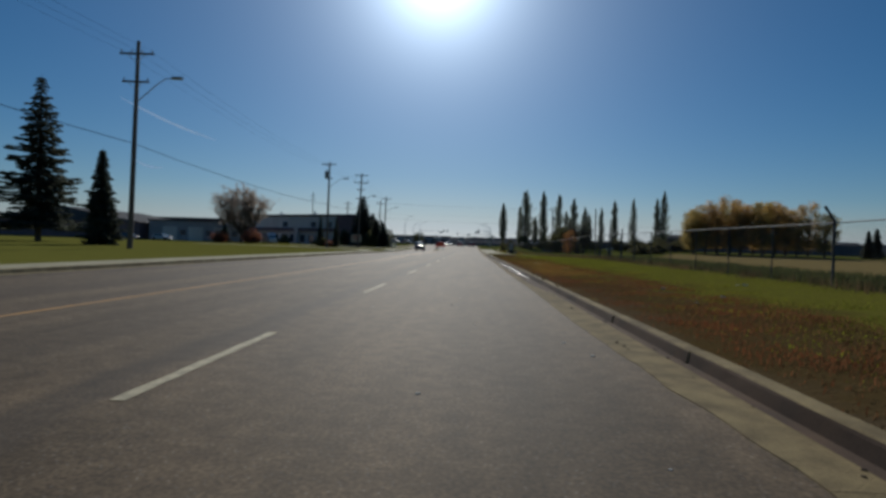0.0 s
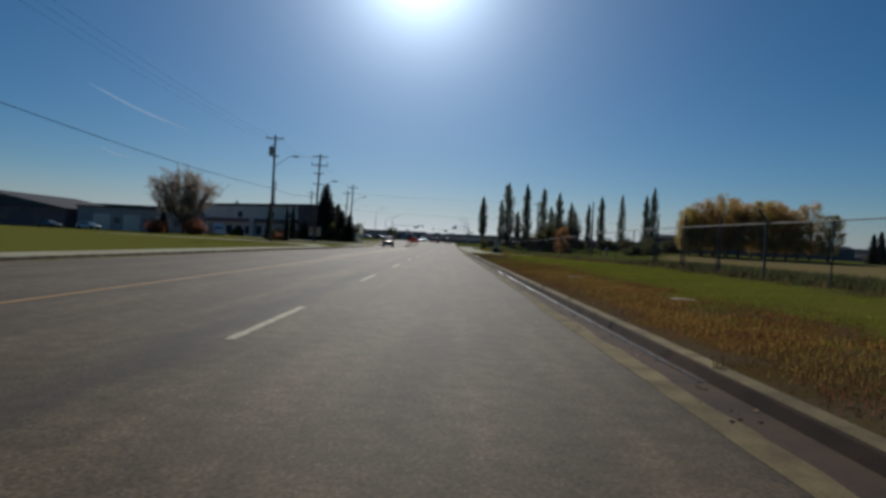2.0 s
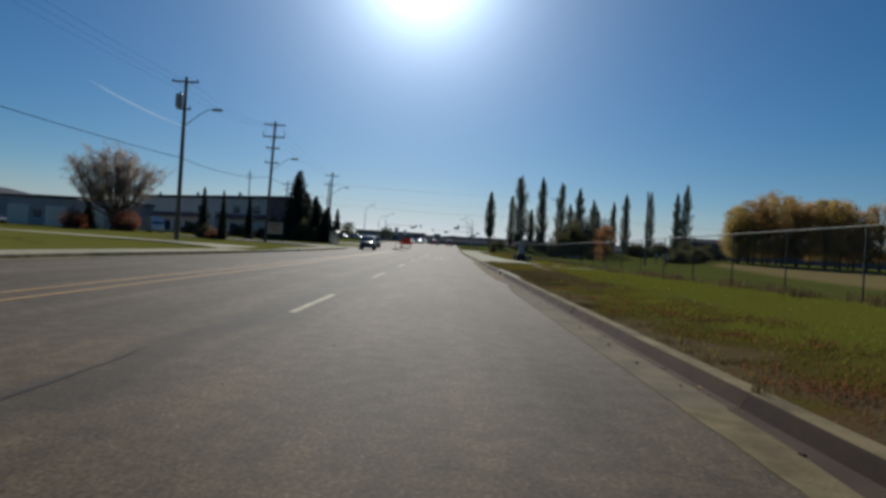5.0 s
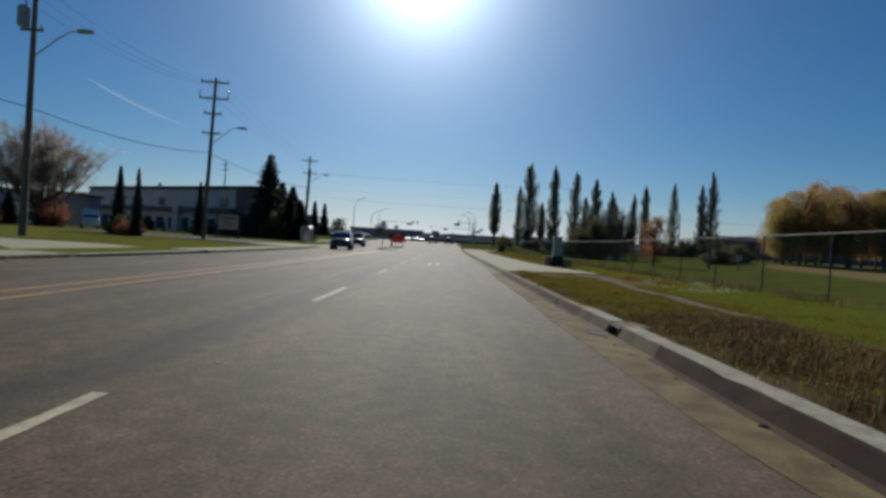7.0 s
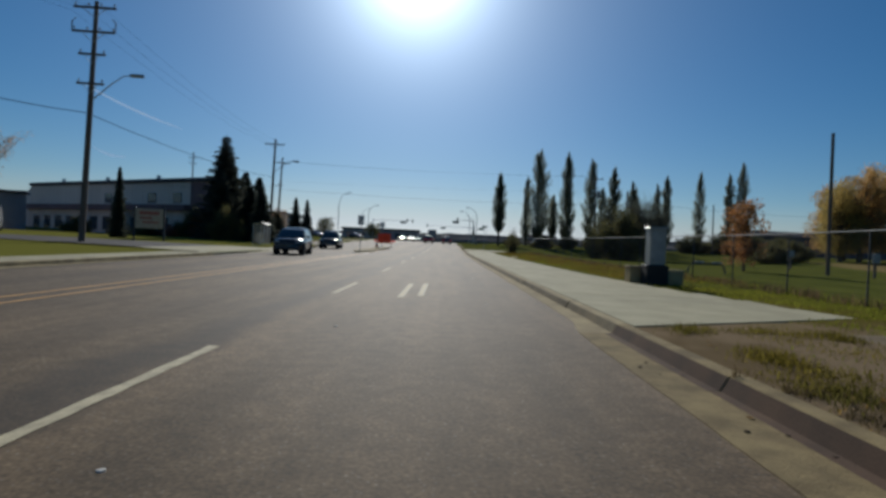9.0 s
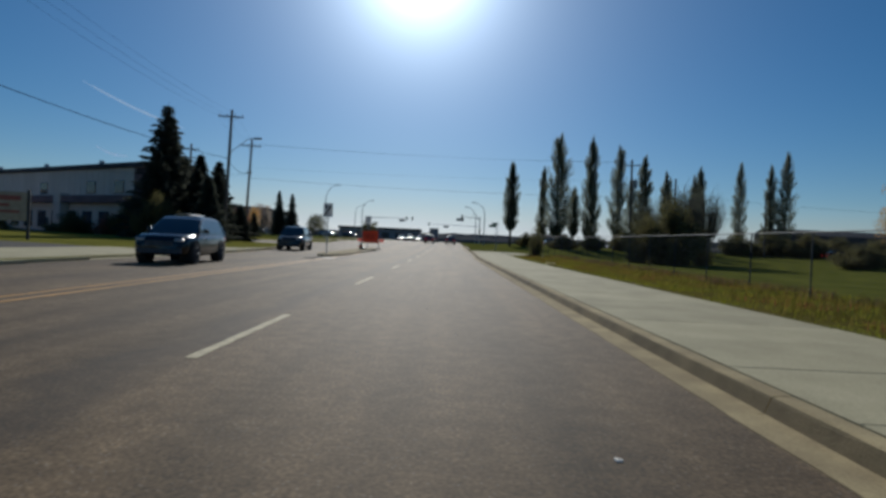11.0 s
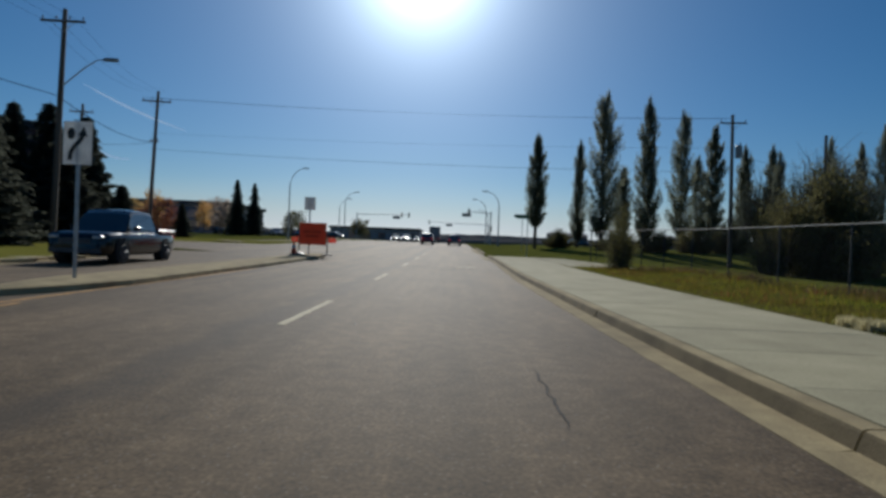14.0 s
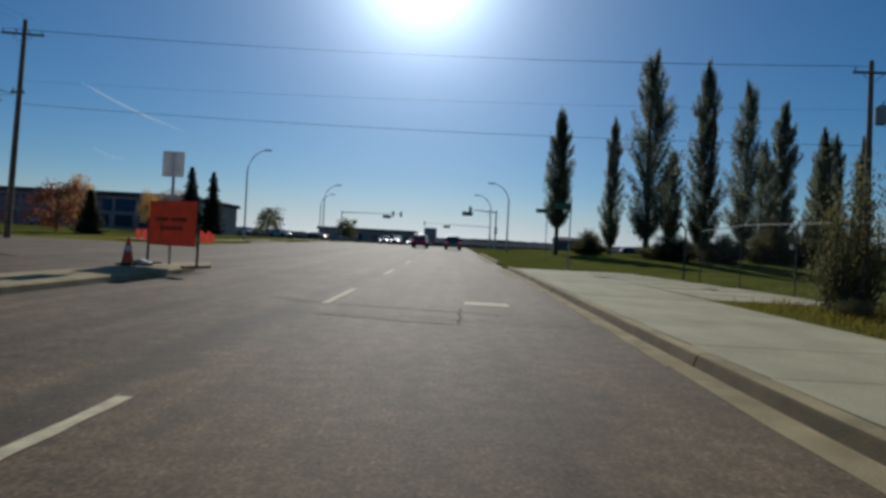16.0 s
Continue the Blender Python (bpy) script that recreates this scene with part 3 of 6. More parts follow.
def pan_edge(y):
    """Where the asphalt meets the gutter pan: ragged, mud-covered for a stretch, narrower past the end of the verge."""
    x = float(np.interp(y, [-12, 3, 5, 9, 15, 23, 26, 29, 35, 37, 46, 55, 57, 58.9, 61, 66, 70, 76, 80.5, 81.2, 82.2, 136, 142],
                        [1.70, 1.72, 1.64, 1.58, 1.62, 1.60, 1.56, 1.66, 1.60, 1.68, 1.64, 1.58, 1.64, 1.80, 1.60, 1.54, 1.60, 1.58, 1.66, 1.70, 1.86, 1.86, 1.90]))
    rough = 0.035 if y < 46 else 0.012
    return x + kerb_shift(y) * (y < 150) + rough * noise.noise((y * 1.3, 2, 7)) + 0.6 * rough * noise.noise((y * 5.1, 4, 3))


INLET = (64.74, 65.26)


def kerb_rows(y0, y1, face, steps=13):
    """Cross-sections along a kerb piece, from the pan's edge over the face to the back."""
    rows = []
    for i in range(steps):
        y = y0 + (y1 - y0) * i / (steps - 1)
        low = float(np.interp(y, [40, 46, 81, 83], [0.02, 0.05, 0.05, 0.03]))
        edge = pan_edge(y) - face
        chip = 0.014 * noise.noise((y * 0.9, 1, 2)) + 0.010 * noise.noise((y * 3.7, 5, 2)) + (0.022 * noise.noise((y * 2.3, 8, 1)) if 50 < y < 70 else 0)
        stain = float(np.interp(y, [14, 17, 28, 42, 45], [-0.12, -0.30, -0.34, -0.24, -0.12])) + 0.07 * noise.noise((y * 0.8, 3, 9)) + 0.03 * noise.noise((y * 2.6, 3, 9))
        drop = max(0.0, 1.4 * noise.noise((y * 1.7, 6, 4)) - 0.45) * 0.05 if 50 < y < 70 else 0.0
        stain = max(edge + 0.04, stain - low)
        bulge = float(np.interp(y, [59, 60.5, 66.5, 68], [0, 1, 1, 0]))
        back, lift = 0.06 * bulge * (1 + 0.8 * noise.noise((y * 2.1, 9, 9))), 0.028 * bulge
        rows.append([(edge, y, -0.06), (edge, y, 0.005), (stain, y, 0.009), (-0.09 - low, y, 0.009), (-low, y, 0.016), (0.006 + 0.4 * chip, y, 0.114 + lift - drop), (0.018 + chip, y, 0.134 + lift - drop),
                     (0.045 + chip, y, 0.143 + lift - drop), (0.165 + 0.5 * chip + back, y, 0.146 + lift), (0.19 + back, y, 0.13), (0.19 + back, y, -0.06)])
    return rows


def build_kerbs():
    right = thing("kerb", "worn tan concrete kerb with gutter pan, jointed and chipped", "kerb", kind="structure")
    left = thing("kerb", "pale concrete kerb across the road", "kerb", kind="structure")
    rnd = random.Random(2)
    cuts = [3.0 * i for i in range(-4, 61)]
    cuts = sorted([c for c in cuts if c not in (63.0, 66.0)] + [63.4, 67.0, *INLET])
    for y0, y1 in zip(cuts, cuts[1:]):
        if 153 < y0 < 162:
            continue
        x = 2.17 + kerb_shift(y0) + 0.010 * rnd.uniform(-1, 1)
        slope = (road_z(y1) - road_z(y0)) / (y1 - y0)
        gap = 0.022
        rows = [[(px + kerb_shift(y) - kerb_shift(y0), y - y0, z + slope * (y - y0)) for px, y, z in row] for row in kerb_rows(y0 + gap / 2, y1 - gap / 2, x)]
        # the joint gapes in the kerb and is filled with dirt across the pan
        for r, slip in ((rows[0], 0.001 - gap / 2), (rows[-1], gap / 2 - 0.001)):
            r[:4] = [(px, y + slip, z) for px, y, z in r[:4]]
        if y0 == INLET[0]:
            rows = [r[:5] + [(0.0, r[0][1], -0.05)] * 6 for r in rows]
        me = Shape().loft([r[::-1] for r in rows]).mesh("kerb_piece", KERBMAT)
        me.materials.append(STAIN_SHADE if y0 < 81 and not 60 < y0 < 67 else DUST_SHADE)
        me.materials.append(KERB_FRESH)
        me.materials.append(DUST_SHADE)
        me.materials.append(KERB_TAN)
        n = 11
        for f in me.polygons:
            if len(f.vertices) == 4:
                k = n - 2 - f.index % n
                # 4 and 5 are the upright face, its shade painted in with the dirt
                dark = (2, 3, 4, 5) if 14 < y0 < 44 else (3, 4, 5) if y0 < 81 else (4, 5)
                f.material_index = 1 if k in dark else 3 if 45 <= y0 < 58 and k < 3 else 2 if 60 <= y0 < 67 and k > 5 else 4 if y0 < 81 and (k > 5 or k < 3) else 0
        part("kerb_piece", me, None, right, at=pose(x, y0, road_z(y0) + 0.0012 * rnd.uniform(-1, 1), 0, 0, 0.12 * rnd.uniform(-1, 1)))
    variants = []
    for v in range(4):
        rows = []
        for i in range(13):
            y = 0.010 + 2.98 * i / 12
            j = 0.012 * noise.noise((v * 7.1, i * 1.3, 0.3)) + 0.006 * noise.noise((v * 3.1, i * 4.3, 2))
            prof = [(-0.30, -0.06), (-0.30, 0.013), (-0.20, 0.010), (-0.10, 0.008), (0.0, 0.014), (0.022, 0.118), (0.04, 0.136), (0.07, 0.144), (0.17, 0.146), (0.19, 0.13), (0.19, -0.06)]
            rows.append([(-x - (j if k > 3 else 0), y, z + (0.7 * j if 4 < k < 10 else 0)) for k, (x, z) in enumerate(prof)])
        variants.append(Shape().loft(rows).mesh("kerb_piece", KERBMAT))
    for i in range(-6, 50):
        y = 3.0 * i
        if 74 <= y < 84 or 102 <= y < 117 or y > 146:
            continue
        x = left_face(y)
        turn = math.degrees(math.atan2(x - left_face(y + 3), 3))
        part("kerb_piece", variants[i % 4], None, left, at=pose(x, y, road_z(y), 0, 0, turn))
    # a thread of water lying in the gutter
    for y0, y1 in ((21.0, 37.5), (38.2, 41.0)):
        s, rows, n = Shape(), [], int((y1 - y0) / 0.25)
        for i in range(n + 1):
            y = y0 + (y1 - y0) * i / n
            w = 0.026 + 0.022 * noise.noise((y * 1.9, 4, 2))
            c = 2.105 + 0.014 * noise.noise((y * 0.7, 1, 2))
            rows.append([(c - w, y, 0.018), (c + w, y, 0.018)])
        s.loft(rows, caps=False, closed=False)
        s.f = [q[::-1] for q in s.f]
        tagged(part("gutter_water", s, WET), "thin thread of glinting water in the gutter", "water", kind="structure")


def pave_back(y):
    """Back edge of the near pavement, wider where it begins."""
    return float(np.interp(y, [83.2, 89, 92, 97], [6.95, 5.9, 5.68, 5.43]))


def build_pavements():
    slab = {}

    def slab_mesh(w, d):
        if (w, d) not in slab:
            s = Shape().box(0, w, 0, d, -0.12, 0, 0.005)
            slab[w, d] = s.mesh("slab", CONCRETE)
        return slab[w, d]

    rnd = random.Random(8)
    right = thing("pavement", "clean pale concrete pavement slabs along the kerb", "pavement", kind="structure")
    first = Shape()
    end = [(2.372, 80.86), (6.95, 83.15), (pave_back(84.394), 84.394), (2.372, 84.394)]
    first.loft([[(x, y, z) for x, y in end] for z in (0.0, 0.142)])
    part("slab", first, CONCRETE, right)
    for i in range(2, 46):
        y = 81.2 + 1.6 * i
        x = 2.372 + kerb_shift(y)
        part("slab", slab_mesh(round(pave_back(y + 0.8) - 2.372, 2), 1.594), None, right, at=pose(x, y, road_z(y) + 0.142 + 0.004 * rnd.random(), math.degrees(math.atan((road_z(y + 1.6) - road_z(y)) / 1.6)), 0, 0))
    for i in range(0, 7):
        y = 142.4 + 1.9 * i
        w = 4.0 - 0.3 * i
        part("slab", slab_mesh(round(w, 2), 1.88), None, right, at=pose(5.83, y, road_z(y) + 0.140, 0.3, 0, 0))
    left = thing("pavement", "pale concrete pavement beside the lawn", "pavement", kind="structure")
    for i in range(-6, 50):
        y = 3.0 * i
        if y > 146:
            continue
        part("slab", slab_mesh(1.75, 2.985), None, left, at=pose(left_face(y) - 0.2 - 1.75, y, road_z(y) + 0.135 + (0 if not (74 <= y < 84 or 102 <= y < 117) else -0.03), 0, 0, 0))
    for y0, y1, near, far, skew, inset, material, label in ((74.5, 84.5, -12.2, -40, 0.06, 3.2, CONCRETE, "pale concrete driveway crossing the pavement"),
                                                            (102.0, 117.5, -12.2, -16.6, 0.0, 2.0, CONCRETE, "short pale concrete apron crossing the pavement"),
                                                            (104.0, 115.5, -16.6, -34, 0.0, 0.0, PATCH, "dark asphalt yard behind the concrete apron")):
        s = Shape()
        rows = []
        for k in range(9):
            x = near + (far - near) * k / 8
            flare = max(0, 2.0 - (-12.2 - x) / 3.2)
            z = 0.012 if x == -12.2 else max(float(land(x, y0)), 0.125) + 0.05
            slip = skew * (-12.2 - x)
            rows.append([(x, y0 + inset - inset / 2 * flare + slip, z), (x, y1 - inset + inset / 2 * flare + slip, z)])
        s.loft(rows, caps=False, closed=False)
        tagged(part("driveway", s, material), label, "driveway", kind="structure")
    # median with its nose towards the traffic
    med = thing("median", "raised concrete traffic island with worn kerb", "median", kind="structure")
    rows = []
    for i in range(27):
        y = 122.6 + 24.9 * i / 26
        e = min(1.0, math.sqrt(max(0.02, min(i, 26 - i) / 3.0)))
        c, h = -7.65 - 0.016 * (y - 121), 0.85 * e
        z = road_z(y)
        rows.append([(c - h, y, z - 0.03), (c - h + 0.03, y, z + 0.11), (c - h + 0.1, y, z + 0.135), (c + h - 0.1, y, z + 0.135), (c + h - 0.03, y, z + 0.11), (c + h, y, z - 0.03)])
    s = Shape().loft([r[::-1] for r in rows])
    part("island", s, KERBMAT, med)
    # corner island across the side street
    rows = []
    for i in range(13):
        y = 168 + 45 * i / 12
        z = float(land(-20, y))
        rows.append([(-17.6 - 3 * max(0, 1 - i / 3), y, road_z(y) - 0.05), (-17.9 - 3 * max(0, 1 - i / 3), y, road_z(y) + 0.14), (-20.2 - 3 * max(0, 1 - i / 3), y, z + 0.03)])
    s = Shape().loft(rows, caps=False, closed=False)
    tagged(part("kerb", s, KERBMAT), "pale concrete kerb and walk past the side street", "kerb", kind="structure")


def path_line(y):
    """Centre and half width of the trodden track that leaves the end of the pavement."""
    return (np.interp(y, [51, 60, 66, 70, 74, 76, 78, 81], [5.35, 5.15, 5.0, 5.0, 5.18, 5.45, 5.6, 5.7]),
            np.interp(y, [51, 62, 70, 74, 77, 81], [0.02, 0.06, 0.17, 0.24, 0.34, 0.62]))


def build_path():
    """Bare pale dirt near the pavement, overgrown farther back."""
    for y0, y1, material, label in ((66.5, 81.0, DIRT, "narrow pale trodden dirt path through the verge"), (52.0, 66.5, TRODDEN, "faint overgrown end of the dirt path")):
        s, rows = Shape(), []
        n = int((y1 - y0) / 0.25)
        for i in range(n + 1):
            y = y0 + (y1 - y0) * i / n
            c, w = path_line(y)
            c, w = c + 0.10 * noise.noise((y * 0.5, 2, 1)), w * (1 + 0.45 * noise.noise((y * 0.8, 7, 1)))
            rows.append([(x, y, float(lumpy(x, y)) + 0.012) for x in (c + w + 0.05 * noise.noise((y * 2.6, 5, 1)), c + w * 0.4, c - w * 0.4, c - w + 0.05 * noise.noise((y * 2.6, 9, 1)))])
        s.loft(rows, caps=False, closed=False)
        tagged(part("dirt_path", s, material), label, "path", kind="structure")


build_ground()
build_path()
build_road()
build_kerbs()
build_pavements()


# ---- plants ----
def leaves(points, size, rng, up=0.5):
    """Small bent quads at the points, turned at random."""
    n = len(points)
    a = rng.normal(size=(n, 3))
    a[:, 2] += up
    a /= np.linalg.norm(a, axis=1, keepdims=True)
    b = np.cross(a, rng.normal(size=(n, 3)))
    b /= np.linalg.norm(b, axis=1, keepdims=True)
    s = size * rng.uniform(0.6, 1.4, (n, 1))
    return np.stack([points - a * s, points + b * s * 0.55, points + a * s, points - b * s * 0.55], 1)


def limbs(shape, rng, base, tips, r0):
    for tip in tips:
        b, t = Vector(base(tip)), Vector(tip)
        mid = (b + t) / 2 + Vector(rng.normal(size=3) * 0.04 * (t - b).length)
        shape.tube([b, mid, t], [r0, r0 * 0.6, r0 * 0.2], 5)


def poplar(h, w, seed, foot=0.12):
    rng = np.random.default_rng(seed)
    tree = thing("poplar_tree", "tall narrow poplar with dull green leaves on upswept branches", "tree", group="row of poplars")
    trunk = Shape().tube([(0, 0, -0.3), (0.01 * h * rng.normal(), 0, h * 0.3), (0, 0.01 * h * rng.normal(), h * 0.65), (0, 0, h * 0.97)], [0.013 * h, 0.010 * h, 0.006 * h, 0.002 * h], 9)
    pts, tips = [], []
    for k in range(210):
        g = (k + rng.random()) / 210
        g = 0.03 + 0.965 * g**1.12
        f1 = foot + (1 - foot) * g
        f0 = max(foot * 0.9, f1 - rng.uniform(0.10, 0.19))
        reach = w / 2 * float(np.interp(g, [0, 0.06, 0.16, 0.30, 0.45, 0.62, 0.78, 0.90, 1.0], [0.20, 0.55, 0.92, 1.0, 0.98, 0.84, 0.66, 0.44, 0.10])) * rng.uniform(0.40, 1.0)
        ang = rng.uniform(0, 2 * math.pi)
        a = np.array([0, 0, f0 * h])
        b = np.array([math.cos(ang) * reach, math.sin(ang) * reach, f1 * h])
        tips.append(tuple(b * [0.9, 0.9, 1]))
        m = int(120 + 50 * rng.random())
        t = rng.uniform(0.2, 1.05, (m, 1)) ** 0.75
        puff = 0.075 * w / 2.6 * (1.1 - 0.7 * g)
        pts.append(a + (b - a) * t + rng.normal(size=(m, 3)) * [puff, puff, 0.22])
    pts = np.concatenate(pts)
    limbs(trunk, rng, lambda t: (0, 0, max(t[2] - 0.10 * h, foot * h * 0.9)), tips[::3], 0.03)
    part("trunk", trunk, BARK, tree)
    bulk("crown", leaves(pts, 0.078, rng, 1.3), [(0, 1, 2, 3)], POPLAR, tree)
    return tree


def spruce(h, w, seed, ragged=0.2, bare=0.06):
    rng = np.random.default_rng(seed)
    tree = thing("spruce_tree", "dark green spruce with drooping layered branches", "tree", group="roadside spruces")
    trunk = Shape().tube([(0, 0, -0.3), (0, 0, h * 0.5), (0, 0, h)], [0.016 * h, 0.010 * h, 0.01], 8)
    quads = []
    level = h * bare
    while level < h * 0.985:
        f = level / h
        reach = (w / 2 * (1 - f) ** 0.9 + 0.12) * rng.uniform(1 - 1.3 * ragged, 1 + ragged)
        count = int(6 + 7 * (1 - f))
        turn = rng.uniform(0, 6.3)
        for k in range(count):
            ang = turn + 2 * math.pi * k / count + rng.normal() * 0.2
            r = reach * rng.uniform(0.6, 1.12)
            d = np.array([math.cos(ang), math.sin(ang), 0])
            side = np.array([-d[1], d[0], 0])
            m = int(26 + 50 * r / 2)
            t = rng.uniform(0.02, 1.0, m) ** 0.6
            droop = -0.42 * r * t + 0.24 * r * t**3
            c = np.array([0, 0, level]) + d * (r * t)[:, None] + np.array([0, 0, 1]) * droop[:, None]
            spread = side * (rng.uniform(-1, 1, m) * 0.30 * r * (1.15 - t))[:, None]
            c = c + spread
            out = d * 0.20 + spread * 0.6 + np.array([0, 0, -0.05]) + rng.normal(size=(m, 3)) * 0.04
            wide = np.cross(out, rng.normal(size=(m, 3)))
            wide *= 0.058 / np.linalg.norm(wide, axis=1, keepdims=True)
            hang = np.array([0, 0, -0.10]) * rng.uniform(0.3, 1.2, (m, 1))
            quads.append(np.stack([c - out, c + wide + hang * 0.4, c + out + hang, c - wide], 1))
        level += h * 0.019 + 0.05 * rng.random()
    part("trunk", trunk, BARK, tree)
    bulk("crown", np.concatenate(quads), [(0, 1, 2, 3)], SPRUCE, tree)
    return tree


def broad_tree(h, w, seed, leaf, name, label, group="", count=5200, trunk_part=0.3, size=0.17, clumps=34, low=0.3):
    rng = np.random.default_rng(seed)
    tree = thing(name, label, "tree", group=group)
    trunk = Shape().tube([(0, 0, -0.3), (0.02 * h * rng.normal(), 0.02 * h * rng.normal(), h * trunk_part), (0, 0, h * 0.7)], [0.022 * h, 0.017 * h, 0.006 * h], 8)
    centres = []
    for k in range(clumps):
        f = low + (0.96 - low) * (k + rng.random()) / clumps
        reach = w / 2 * math.sin(math.pi * min(0.97, 0.12 + 0.80 * (f - low) / (1 - low))) ** 0.6 * rng.uniform(0.25, 1.0) ** 0.6
        ang = rng.uniform(0, 2 * math.pi)
        centres.append((math.cos(ang) * reach, math.sin(ang) * reach, f * h))
    limbs(trunk, rng, lambda t: (0, 0, max(h * trunk_part * 0.8, t[2] * 0.62)), centres, 0.007 * h)
    pts = []
    for c in centres:
        r = w * rng.uniform(0.07, 0.15)
        pts.append(np.array(c) + np.clip(rng.normal(size=(count // clumps, 3)), -1.5, 1.5) * [r, r, r * 0.85] * 0.9)
    part("trunk", trunk, BARK, tree)
    bulk("crown", leaves(np.concatenate(pts), size, rng), [(0, 1, 2, 3)], leaf, tree)
    return tree


def feathery_tree(h, w, seed, leaf=38, label="half-bare tree with sparse buff leaves in separate plumes"):
    """A few forked limbs from a low stem, each ending in a plume of twigs with few leaves left."""
    rng = np.random.default_rng(seed)
    tree = thing("feathery_tree", label, "tree")
    trunk = Shape().tube([(0, 0, -0.3), (0, 0, h * 0.08), (0, 0, h * 0.2)], [0.34, 0.28, 0.2], 8)
    pts = []
    for k in range(26):
        ang = 2.39996 * k + rng.normal() * 0.15
        lean = ((k + 0.5) / 26) ** 0.5 * rng.uniform(0.88, 1.06)
        way = np.array([math.cos(ang), math.sin(ang), 0.0])
        start = np.array([0, 0, h * rng.uniform(0.10, 0.2)])
        fork = start + way * lean * w * 0.24 + np.array([0, 0, h * rng.uniform(0.10, 0.18)])
        trunk.tube([start, (start + fork) / 2 + rng.normal(size=3) * 0.15, fork], [0.16, 0.12, 0.09], 6)
        for m in range(3):
            top = way * lean * w * 0.42 * rng.uniform(0.75, 1.05) + np.array([rng.normal() * w * 0.075, rng.normal() * w * 0.075, h * (1.0 - 0.30 * lean**2) * rng.uniform(0.78, 1.0)])
            bend = fork + (top - fork) * 0.5 + way * 0.25 + np.array([0, 0, 0.3])
            trunk.tube([fork, bend, top], [0.07, 0.045, 0.012], 5)
            for j in range(17):
                f = rng.uniform(0.05, 1.0)
                base = fork + (top - fork) * f
                tip = base + way * rng.uniform(0.1, 0.8) + np.array([rng.normal() * 0.5, rng.normal() * 0.5, rng.uniform(0.3, 1.5)])
                trunk.tube([base, tip], [0.016, 0.005], 3)
                t = rng.uniform(0.25, 1.1, (leaf, 1))
                pts.append(base + (tip - base) * t + rng.normal(size=(leaf, 3)) * 0.2)
    part("trunk", trunk, BARK, tree)
    bulk("crown", leaves(np.concatenate(pts), 0.085 if leaf > 10 else 0.05, rng, 0.6), [(0, 1, 2, 3)], BUFF_LEAF if leaf > 10 else POPLAR, tree)
    return tree


def shrub(h, w, d, seed, leaf, label, count=4200, size=0.10):
    rng = np.random.default_rng(seed)
    bush = thing("bush", label, "bush")
    stems = Shape()
    pts = []
    for k in range(46):
        ang, out = rng.uniform(0, 2 * math.pi), rng.uniform(0, 1) ** 0.5
        tip = np.array([math.cos(ang) * out * w / 2, math.sin(ang) * out * d / 2, h * (1 - 0.6 * out**2) * rng.uniform(0.55, 1.05)])
        root = np.array([tip[0] * 0.35, tip[1] * 0.35, -0.15])
        stems.tube([root, (root + tip) / 2 + rng.normal(size=3) * 0.08, tip], [0.035, 0.022, 0.006], 4)
        t = rng.uniform(0.12, 1.06, (count // 46, 1))
        pts.append(root + (tip - root) * t + rng.normal(size=(count // 46, 3)) * [0.22, 0.22, 0.2])
    part("stem", stems, BARK, bush)
    pts = np.concatenate(pts)
    pts[:, 2] = np.maximum(pts[:, 2], 0.03)
    bulk("foliage", leaves(pts, size, rng), [(0, 1, 2, 3)], leaf, bush)
    return bush


def place(ob, x, y, turn=0.0, scale=1.0, tall=None):
    ob.matrix_basis = Matrix.LocRotScale((x, y, float(lumpy(x, y))), Euler((0, 0, radians(turn))), (scale, scale, tall or scale))
    return ob


def again(ob, x, y, turn, scale, tall=None):
    c = copy_thing(ob, Matrix.Identity(4))
    return place(c, x, y, turn, scale, tall)


